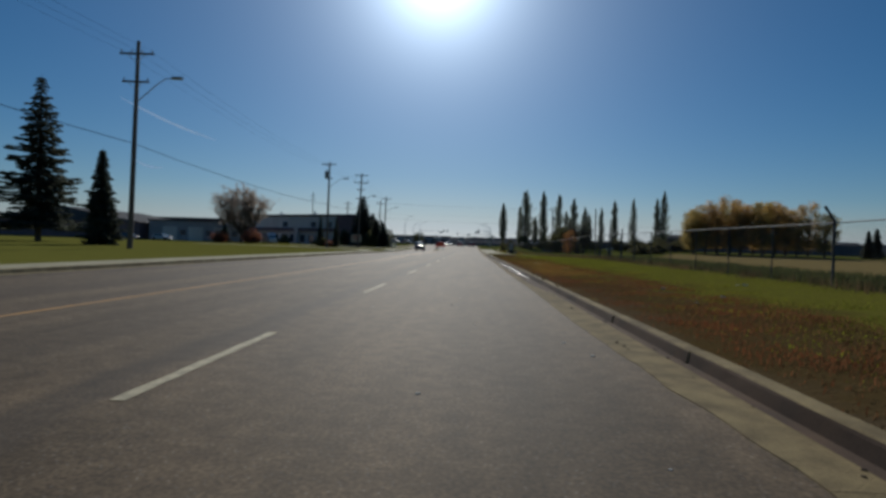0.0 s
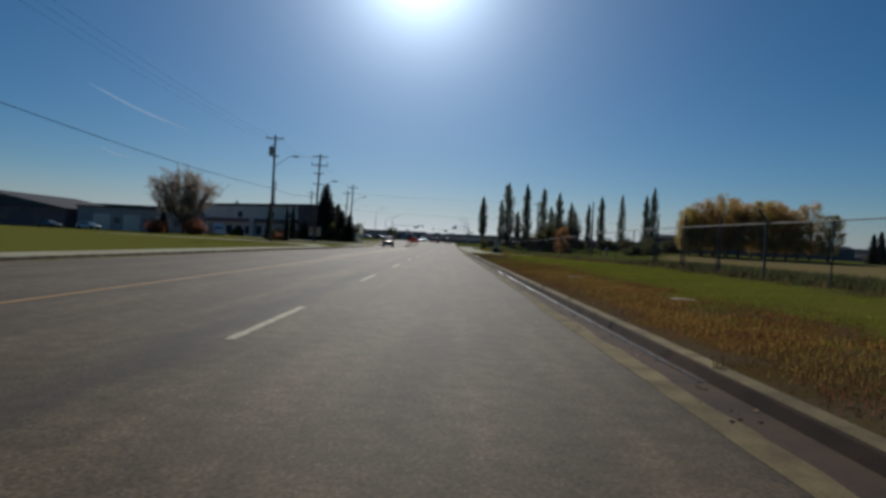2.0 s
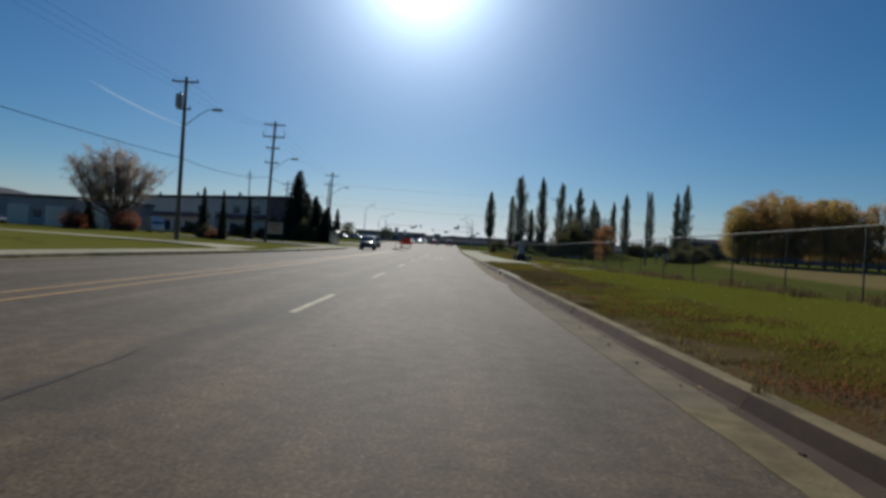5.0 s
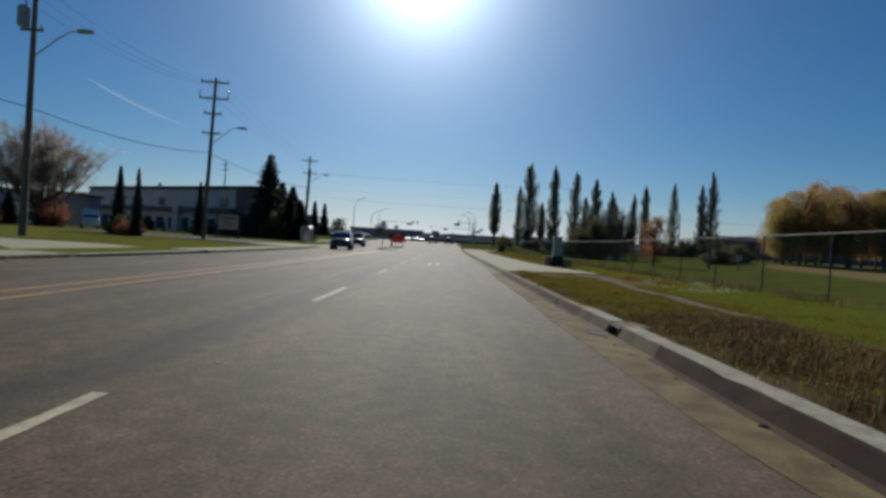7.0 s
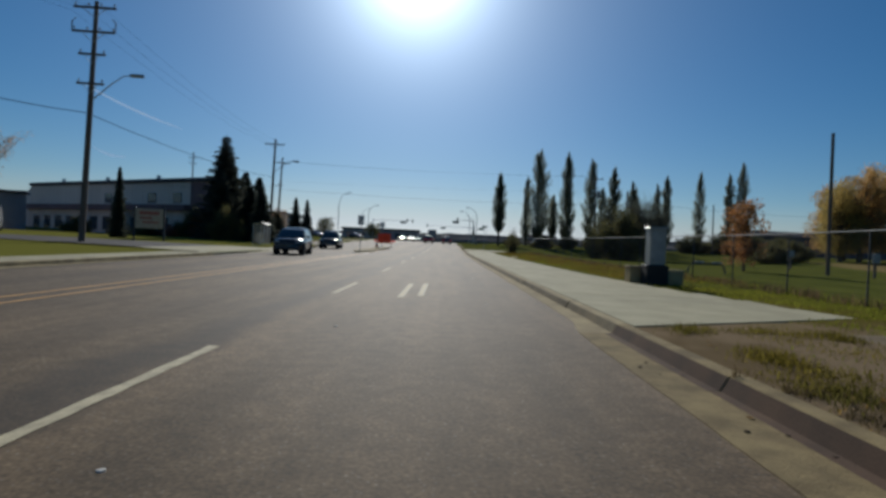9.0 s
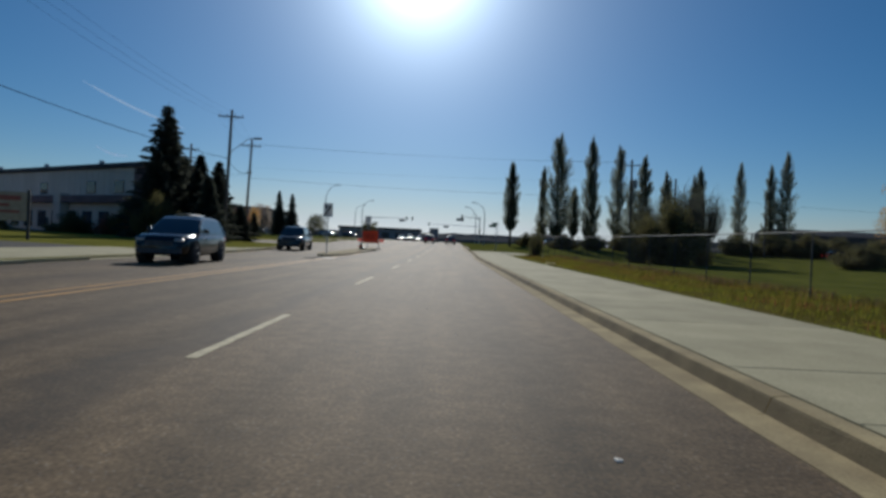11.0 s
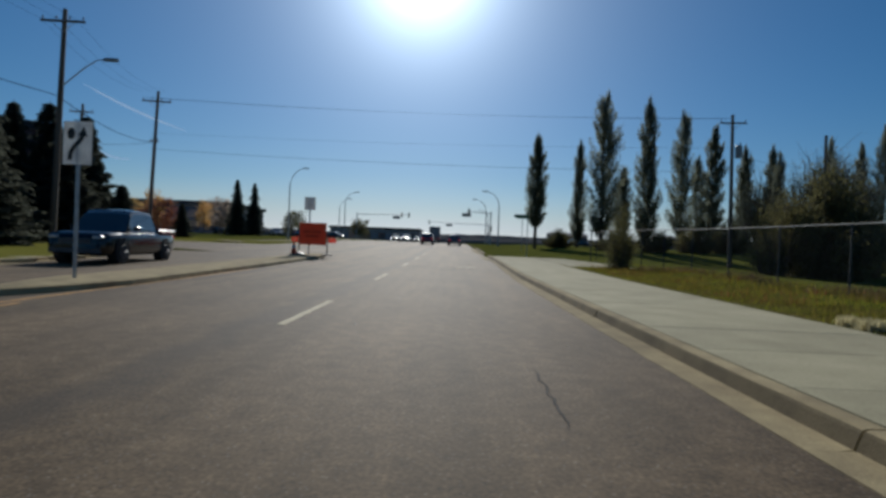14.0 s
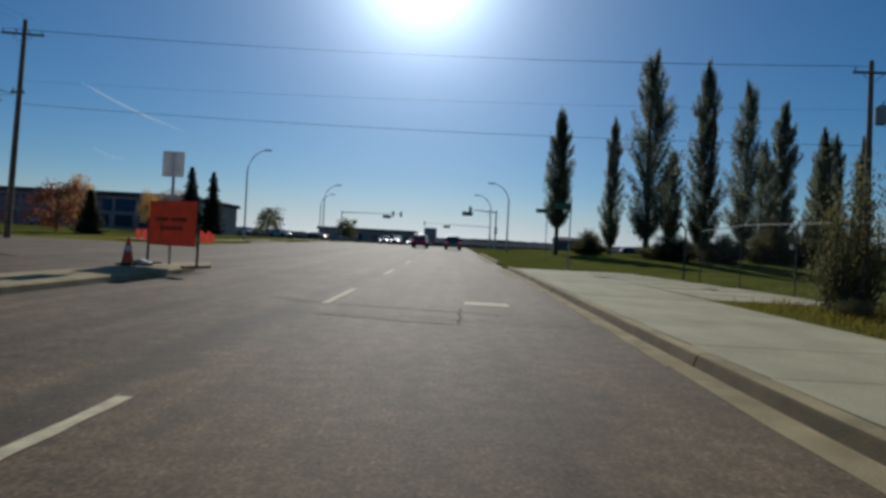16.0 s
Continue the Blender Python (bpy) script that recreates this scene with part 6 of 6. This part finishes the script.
def build_furniture():
    # keep-right sign on the median's nose
    z = road_z(124) + 0.13
    s, p = sign_post(-7.95, 125.2, z, 3.2, 0.60, 0.88, SIGN_WHITE, "white sign with black diagonal arrow on a steel post")
    # a curved black arrow that passes to the right of a rounded block
    way = [(-0.15, 2.41), (-0.13, 2.57), (-0.05, 2.70), (0.05, 2.80), (0.11, 2.91)]
    rows = []
    for i, (x, h) in enumerate(way):
        x1, h1 = way[min(i + 1, 4)]
        x0, h0 = way[max(i - 1, 0)]
        d = math.hypot(x1 - x0, h1 - h0)
        nx, nh = -(h1 - h0) / d * 0.045, (x1 - x0) / d * 0.045
        rows.append([(x + nx, -0.052, h + nh), (x - nx, -0.052, h - nh)])
    a = Shape().loft(rows, caps=False, closed=False)
    a.add([(0.01, -0.052, 2.91), (0.21, -0.052, 2.89), (0.13, -0.052, 3.10)], [(0, 1, 2)])
    part("arrow", a, SIGN_BLACK, p)
    block = Shape().loft([[(-0.13 + 0.08 * math.cos(k), y, 2.95 + 0.12 * math.sin(k)) for k in [2 * math.pi * i / 14 for i in range(14)]] for y in (-0.050, -0.054)])
    part("symbol", block, SIGN_BLACK, p)
    z = road_z(145) + 0.13
    sign_post(-8.24, 145.3, z, 3.2, 0.62, 0.72, SIGN_WHITE, "pale road sign on a steel post beside an orange board")
    # orange works board with flags
    b = thing("roadworks_board", "orange fabric roadworks board on a stand with red flags", "road sign", pose(-7.85, 144.6, road_z(144.6) + 0.13, 0, 0, -24))
    part("panel", Shape().box(-0.90, 0.90, -0.03, 0.0, 0.55, 1.76, 0.02), SIGN_ORANGE, b)
    for x0, x1, z in ((-0.62, -0.12, 1.22), (-0.02, 0.56, 1.22), (-0.44, 0.40, 0.98)):
        part("text_bar", Shape().box(x0, x1, -0.036, -0.031, z, z + 0.09), BOARD_PRINT, b, "dark line of lettering too faint to read")
    for x in (-0.92, 0.92):
        part("leg", Shape().tube([(x * 1.03, 0.02, 0), (x * 1.03, 0.02, 1.15)], 0.035, 6), DARKSTEEL, b)
        part("foot", Shape().box(x * 1.03 - 0.06, x * 1.03 + 0.06, -0.45, 0.45, -0.002, 0.06, 0.01), DARKSTEEL, b)
        for k, dx in enumerate((0.10, 0.42)):
            fl = Shape()
            sx = 1 if x > 0 else -1
            rows = [[(sx * (0.94 + dx * 0.8 + 0.24 * i / 5), 0.02 + 0.03 * math.sin(i * 1.5), 1.0 - 0.02 * i - j * (0.34 - 0.03 * i)) for j in (0, 1)] for i in range(6)]
            fl.loft(rows, caps=False, closed=False)
            part("flag", fl, FLAG_RED, b)
    for x, y in ((-8.72, 144.05),):
        c = thing("traffic_cone", "orange traffic cone with weighted base", "traffic cone", pose(x, y, road_z(y) + 0.135), group="traffic cones")
        part("base", Shape().box(-0.2, 0.2, -0.2, 0.2, 0, 0.05, 0.01), RUBBER, c)
        part("cone", Shape().tube([(0, 0, 0.05), (0, 0, 0.4), (0, 0, 0.72)], [0.15, 0.09, 0.03], 14), SIGN_ORANGE, c)
        part("stripe", Shape().tube([(0, 0, 0.36), (0, 0, 0.5)], [0.105, 0.08], 14), SIGN_WHITE, c)
    sb = thing("sandbag", "grey sandbag weighing down the board", "sandbag", pose(-8.5, 144.3, road_z(144) + 0.135))
    part("bag", Shape().loft([[(-0.25 * k, y, 0.0), (-0.3 * k, y, 0.07), (0, y, 0.16 * k), (0.3 * k, y, 0.07), (0.25 * k, y, 0.0)] for y, k in ((-0.22, 0.6), (-0.1, 1), (0.1, 1.05), (0.22, 0.6))]), SIGN_GREY, sb)
    # low business sign on two posts at the back of the lawn
    z = float(lumpy(-24.5, 119.8))
    b = thing("business_sign", "faded tan signboard with red lettering bars on two posts", "sign", pose(-24.5, 119.8, z, 0, 0, 14))
    for x in (-1.12, 1.12):
        part("post", Shape().box(x - 0.07, x + 0.07, -0.06, 0.06, -0.3, 2.75, 0.01), TRIM_DARK, b)
    panel = part("panel", Shape().box(-1.05, 1.05, -0.05, 0.05, 1.0, 2.6, 0.02), SIGN_TAN, b)
    for x, w, zc, h in ((0.0, 1.5, 2.25, 0.26), (-0.25, 0.9, 1.85, 0.16), (0.1, 1.2, 1.5, 0.14)):
        part("lettering_bar", Shape().box(x - w / 2, x + w / 2, -0.058, -0.048, zc - h / 2, zc + h / 2), SIGN_RED, panel)
    # street name signs by the lawn
    for x, y, h in ((6.9, 172.0, 3.9), (5.4, 156.5, 3.3)):
        z = float(lumpy(x, y))
        s = thing("street_name_sign", "small dark plate on a slim steel post", "road sign", pose(x, y, z))
        part("post", Shape().tube([(0, 0, -0.3), (0, 0, h)], 0.03, 8), STEEL, s)
        part("plate", Shape().box(-0.85, 0.02, -0.05, -0.02, h - 0.42, h - 0.12, 0.01), SIGN_GREEN, s)
    # bus shelter
    z = road_z(125) + 0.15
    sh = thing("bus_shelter", "glazed bus shelter with metal frame and curved roof", "bus shelter", pose(-16.9, 125.6, z))
    for x in (-1.0, 0.0):
        for y in (0.0, 0.9, 1.8):
            part("frame_post", Shape().box(x - 0.03, x + 0.03, y - 0.03, y + 0.03, 0, 1.95, 0.005), STEEL, sh)
    for y0 in (0.04, 0.94):
        part("pane", Shape().box(-1.005, -0.995, y0, y0 + 0.82, 0.15, 1.9), SHELTER_GLASS, sh)
    for y in (0.0, 1.8):
        part("pane", Shape().box(-0.96, -0.04, y - 0.005, y + 0.005, 0.15, 1.9), SHELTER_GLASS, sh)
    rows = [[(x, y, 1.96 + 0.12 * math.sin(math.pi * (x + 1.1) / 1.2) + dz) for y in (-0.08, 1.88)] for dz in (0,) for x in [-1.1 + 0.15 * i for i in range(9)]]
    part("roof", Shape().loft([[r[0], r[1], (r[1][0], r[1][1], r[1][2] + 0.04), (r[0][0], r[0][1], r[0][2] + 0.04)] for r in rows]), SIGN_GREY, sh)
    bench = part("bench", Shape().box(-0.92, -0.55, 0.2, 1.6, 0.42, 0.47, 0.01), WOOD, sh)
    for y in (0.4, 1.4):
        part("bench_leg", Shape().box(-0.8, -0.7, y - 0.03, y + 0.03, 0, 0.42), STEEL, bench)
    pad = thing("pavement", "concrete pad under the bus shelter", "pavement", kind="structure")
    part("slab", Shape().box(-18.4, -14.0, 123.6, 128.2, -0.1, road_z(124) + 0.15, 0.01), CONCRETE, pad)
    h = thing("hoop_rail", "low dark bent pipe rail with glinting top in the grass", "rail", pose(13.4, 102.9, float(land(13.4, 103))))
    part("hoop", Shape().tube([(-0.95, 0, -0.2), (-0.9, 0, 0.25), (-0.7, 0, 0.5), (0.7, 0, 0.5), (0.9, 0, 0.42), (1.1, 0, -0.2)], 0.05, 8), DARKSTEEL, h)
    part("cap", Shape().box(-0.62, -0.1, -0.06, 0.06, 0.55, 0.60, 0.01).box(0.3, 0.85, -0.06, 0.06, 0.54, 0.60, 0.01), STEEL, h)
    # utility cabinets
    c = thing("utility_cabinet", "tall pale metal utility cabinet with dark base beside the pavement", "cabinet", pose(6.35, 91.0, float(land(6.35, 91))))
    part("base", Shape().box(-0.34, 0.34, -0.30, 0.30, -0.05, 0.62, 0.04), RUBBER, c)
    part("housing", Shape().box(-0.24, 0.24, -0.22, 0.22, 0.62, 1.72, 0.02), BOX_GREEN, c)
    part("cap", Shape().box(-0.29, 0.29, -0.27, 0.27, 1.72, 1.78, 0.02), SIGN_GREY, c)
    part("door", Shape().box(-0.2, 0.2, -0.235, -0.22, 0.7, 1.66), SIGN_GREY, c)
    for x, y, w, h in ((5.95, 91.6, 0.5, 0.5), (7.0, 91.3, 0.6, 0.42)):
        k = thing("utility_box", "low pale utility box in the grass", "utility box", pose(x, y, float(land(x, y))), group="low utility boxes")
        part("housing", Shape().box(-w / 2, w / 2, -0.25, 0.25, -0.05, h, 0.03), KERBMAT, k)
        part("lid", Shape().box(-w / 2 - 0.03, w / 2 + 0.03, -0.28, 0.28, h, h + 0.05, 0.015), KERBMAT, k)
    for x, y, h in ((25.4, 107.2, 1.0), (30.0, 123.0, 1.2)):
        k = thing("meter_pedestal", "small pale pedestal box on a dark post", "utility box", pose(x, y, float(lumpy(x, y))), group="meter pedestals")
        part("post", Shape().box(-0.06, 0.06, -0.06, 0.06, -0.2, h), WOOD, k)
        part("box", Shape().box(-0.22, 0.22, -0.16, 0.0, h - 0.1, h + 0.45, 0.03), SIGN_GREY, k)
    # catch basin in the kerb
    cb = thing("catch_basin", "rusty gutter grate with an open inlet under a kerb slab", "drain", pose(2.17, 65.0, 0))
    ring = Shape()
    ring.loft([[(-0.20 + r * math.cos(a), 0.05 + 1.25 * r * math.sin(a), z) for a in [2 * math.pi * k / 20 for k in range(20)]] for r, z in ((0.155, 0.004), (0.15, 0.020), (0.125, 0.020), (0.12, 0.0125))], caps=False)
    part("grate_frame", ring, RUST, cb)
    for k in range(6):
        x = -0.30 + 0.04 * k
        half = 1.2 * math.sqrt(max(0.0, 0.125**2 - (x + 0.20) ** 2))
        part("grate_bar", Shape().box(x - 0.011, x + 0.011, 0.05 - half, 0.05 + half, 0.010, 0.017, 0.003), RUST, cb)
    # solid black disc and plate paint in the shade of drain and inlet
    part("sump_shade", Shape().tube([(-0.20, 0.05, 0.0125), (-0.20, 0.05, 0.0135)], 0.12, 18), SIGN_BLACK, cb, "black disc put in for the shaded depth under the grate")
    part("inlet_back", Shape().box(0.15, 0.19, -0.26, 0.26, -0.05, 0.12), SIGN_BLACK, cb, "black plate put in for the shade inside the kerb inlet")
    for y0, y1 in ((-0.26, -0.20), (0.20, 0.26)):
        part("cheek", Shape().box(-0.02, 0.16, y0, y1, -0.02, 0.122, 0.008), RUST, cb)
    part("inlet_lintel", Shape().box(-0.015, 0.17, -0.26, 0.26, 0.117, 0.142, 0.008), RUST, cb)
    slab = Shape().loft([[(0.02, -0.27, z), (0.26, -0.38, z), (0.40, -0.30, z), (0.42, 0.10, z), (0.30, 0.30, z), (0.03, 0.27, z)] for z in (0.10, 0.156)] + [[(0.04, -0.25, 0.166), (0.26, -0.35, 0.168), (0.38, -0.28, 0.166), (0.40, 0.09, 0.166), (0.29, 0.27, 0.166), (0.05, 0.25, 0.166)]])
    part("hood", slab, DUST_SHADE, cb, "broken brown concrete slab over the inlet")
    mh = thing("manhole_cover", "dark sunken cast-iron manhole cover in the asphalt", "manhole cover", pose(-6.6, 119.5, 0.004))
    part("ring", Shape().tube([(0, 0, -0.05), (0, 0, 0.006)], [0.58, 0.57], 22), TAR, mh)
    part("lid", Shape().tube([(0, 0, 0.0), (0, 0, 0.010)], [0.34, 0.33], 20), DARKSTEEL, mh)
    # flat covers in the verge
    for x, y in ((4.05, 34.6), (4.6, 27.4), (7.6, 146.5)):
        k = thing("valve_cover", "pale flat concrete cover set in the ground", "cover", pose(x, y, float(lumpy(x, y)) - 0.005))
        part("slab", Shape().tube([(0, 0, -0.05), (0, 0, 0.03), (0, 0, 0.04)], [0.25, 0.25, 0.23], 18), CONCRETE, k)
        part("lid", Shape().tube([(0, 0, 0.038), (0, 0, 0.044)], [0.15, 0.145], 16), KERBMAT, k)
    # road litter and stones
    rnd = random.Random(9)
    for k in range(90):
        x, y = rnd.uniform(-2.2, 1.5), rnd.uniform(2, 150)
        r = rnd.uniform(0.012, 0.030)
        pts = [(x + r * math.cos(a) * rnd.uniform(0.7, 1.2), y + r * math.sin(a) * rnd.uniform(0.7, 1.2)) for a in (0, 1.05, 2.1, 3.15, 4.2, 5.25)]
        z = road_z(y)
        s = Shape().loft([[(p, q, z - 0.002) for p, q in pts], [(x + (p - x) * 0.9, y + (q - y) * 0.9, z + r * 0.25) for p, q in pts], [(x + (p - x) * 0.4, y + (q - y) * 0.4, z + r * 0.35) for p, q in pts]])
        tagged(part("stone", s, CHIP), "small pale stone lying on the road", "stone", group="loose stones")


def build_litter():
    """Fallen leaves and mud in the gutter, paper scraps and dandelions in the verge."""
    rnd = random.Random(21)
    tone = mat("fallen_leaf", (0.42, 0.26, 0.05), (0.28, 0.15, 0.04), rough=0.7, scale=8, bump=0, vary=0.3, sheen_through=0.3)
    s = Shape().add([(-0.035, 0, 0.002), (0, -0.022, 0.012), (0.04, 0, 0.006), (0, 0.022, 0.012)], [(0, 1, 2, 3)])
    leaf = s.mesh("fallen_leaf", tone)
    for k in range(44):
        y = rnd.uniform(14, 80)
        x = 2.12 - abs(rnd.gauss(0, 0.12)) if k % 3 else rnd.uniform(2.5, 3.0)
        ob = new("fallen_leaf", leaf)
        ob.matrix_basis = pose(x, y, (0.012 if x < 2.2 else float(lumpy(x, y)) + 0.01), 0, 0, rnd.uniform(0, 360))
        tagged(ob, "small yellow-brown fallen leaf beside the kerb", "leaf", group="fallen leaves")
    # crumbs of mud and rotted leaf lying in the gutter pan
    s, crumb = Shape(), mat("gutter_mud", (0.085, 0.062, 0.042), (0.05, 0.038, 0.028), rough=1.0, scale=9, fine=60, bump=0.3, spec=0.1)
    for k in range(240):
        y = rnd.uniform(3, 80)
        x, r = 2.13 - abs(rnd.gauss(0, 0.17)), rnd.uniform(0.006, 0.022) * (1.7 if k % 14 == 0 else 1.0)
        ring = [(r * rnd.uniform(0.6, 1.3) * math.cos(a), 1.5 * r * rnd.uniform(0.6, 1.3) * math.sin(a)) for a in (0, 1.05, 2.1, 3.15, 4.2, 5.25)]
        s.loft([[(x + p * f, y + q * f, road_z(y) + z) for p, q in ring] for f, z in ((1, 0.0), (0.85, 0.010 + 0.2 * r), (0.35, 0.012 + 0.35 * r))])
    tagged(part("gutter_crumbs", s, crumb), "dark crumbs of mud and leaf in the gutter", "debris", kind="stuff")
    # scraps of pale paper blown into the weeds
    paper = mat("weathered_paper", (0.62, 0.60, 0.55), (0.45, 0.43, 0.38), rough=0.9, scale=12, fine=60, bump=0.2)
    for x, y, r in ((4.71, 14.39, 0.035), (7.31, 15.74, 0.05), (5.12, 12.02, 0.04), (4.26, 11.17, 0.028), (7.0, 15.5, 0.03), (4.6, 35.4, 0.03)):
        z0 = float(lumpy(x, y)) + 0.03
        rows = [[(x + r * (u - 1.5) * 0.8, y + r * (v - 1.5), z0 + 0.6 * r * rnd.uniform(-1, 1)) for u in range(4)] for v in range(4)]
        s = Shape()
        s.loft([r0 + [(a, b, c - 0.006) for a, b, c in r0[::-1]] for r0 in rows])
        tagged(part("paper_scrap", s, paper), "small crumpled scrap of pale paper in the weeds", "litter", group="scraps of paper in the weeds")
    yellow = mat("dandelion_yellow", (0.75, 0.50, 0.03), rough=0.7, scale=8, bump=0)
    stalk = mat("dandelion_stalk", (0.12, 0.15, 0.04), rough=0.7, scale=8, bump=0)
    first = None
    for k in range(16):
        x, y = rnd.uniform(3.2, 6.5), rnd.uniform(50, 64)
        if first is None:
            first = ob = thing("dandelion", "small yellow dandelion flower in the grass", "flower", group="dandelions in the verge")
            part("stalk", Shape().tube([(0, 0, -0.02), (0.01, 0, 0.07), (0.015, 0, 0.13)], 0.004, 5), stalk, first)
            part("flower", Shape().tube([(0.015, 0, 0.125), (0.015, 0, 0.14), (0.015, 0, 0.15)], [0.012, 0.026, 0.018], 10), yellow, first)
        else:
            ob = copy_thing(first, Matrix.Identity(4))
        ob.matrix_basis = pose(x, y, float(lumpy(x, y)), 0, 0, rnd.uniform(0, 360))


def build_distance():
    """Low wooded rises all round, far off."""
    for name, r, lo, hi, seed, a0, a1 in (("far_wooded_ridge", 900, 10, 26, 3, -180, 180), ("wooded_hill", 520, 6, 24, 8, 18, 75), ("far_trees", 430, 5, 10, 5, -60, 14)):
        s, rows = Shape(), []
        n = int((a1 - a0) * 2.2)
        for i in range(n + 1):
            a = radians(a0 + (a1 - a0) * i / n)
            fade = min(1, i / 8, (n - i) / 8) if a1 - a0 < 300 else 1
            h = lo + (hi - lo) * (0.5 + 0.5 * noise.noise((math.sin(a) * 3 + seed, math.cos(a) * 3, seed))) + (hi - lo) * 0.10 * noise.noise((i * 0.9, seed, 0)) + 1.2 * noise.noise((i * 2.7, seed, 9))
            h = h * fade
            x, y = -math.sin(a), math.cos(a)
            rows.append([(x * (r + d), 100 + y * (r + d), z) for d, z in ((0, -2), (4, h * 0.6), (18, h * 0.9), (40, h), (90, -2))])
        s.loft(rows, caps=False, closed=False)
        tagged(part(name, s, FAR_WOODS), "low dark wooded rise on the horizon", "backdrop", kind="structure")


def build_contrails():
    """Two short vapour trails, very far and high, their sunlit white set as emission."""
    for a, b, w in (((-0.529, 0.823, 0.2069), (-0.416, 0.8954, 0.1589), 9.0), ((-0.521, 0.845, 0.1191), (-0.486, 0.867, 0.1088), 7.0)):
        a, b = Vector(a).normalized() * 4200, Vector(b).normalized() * 4200
        s, rows = Shape(), []
        up = Vector((0, 0, 1))
        for i in range(25):
            f = i / 24
            p = a.lerp(b, f) - up * 18 * math.sin(math.pi * f)
            k = w * math.sin(math.pi * (0.04 + 0.92 * f)) ** 0.6 * (0.7 + 0.5 * noise.noise((f * 9, w, 1)))
            rows.append([p + up * k, p - up * k, p + Vector((0, k, 0))])
        tagged(part("vapour_trail", Shape().loft(rows), TRAIL_GLOW), "thin white vapour trail in the blue sky", "sky", kind="structure")


build_contrails()
build_buildings()
build_vehicles()
build_furniture()
build_litter()
build_distance()
build_trees()
build_poles()
build_signals()
build_fence()
build_grass()
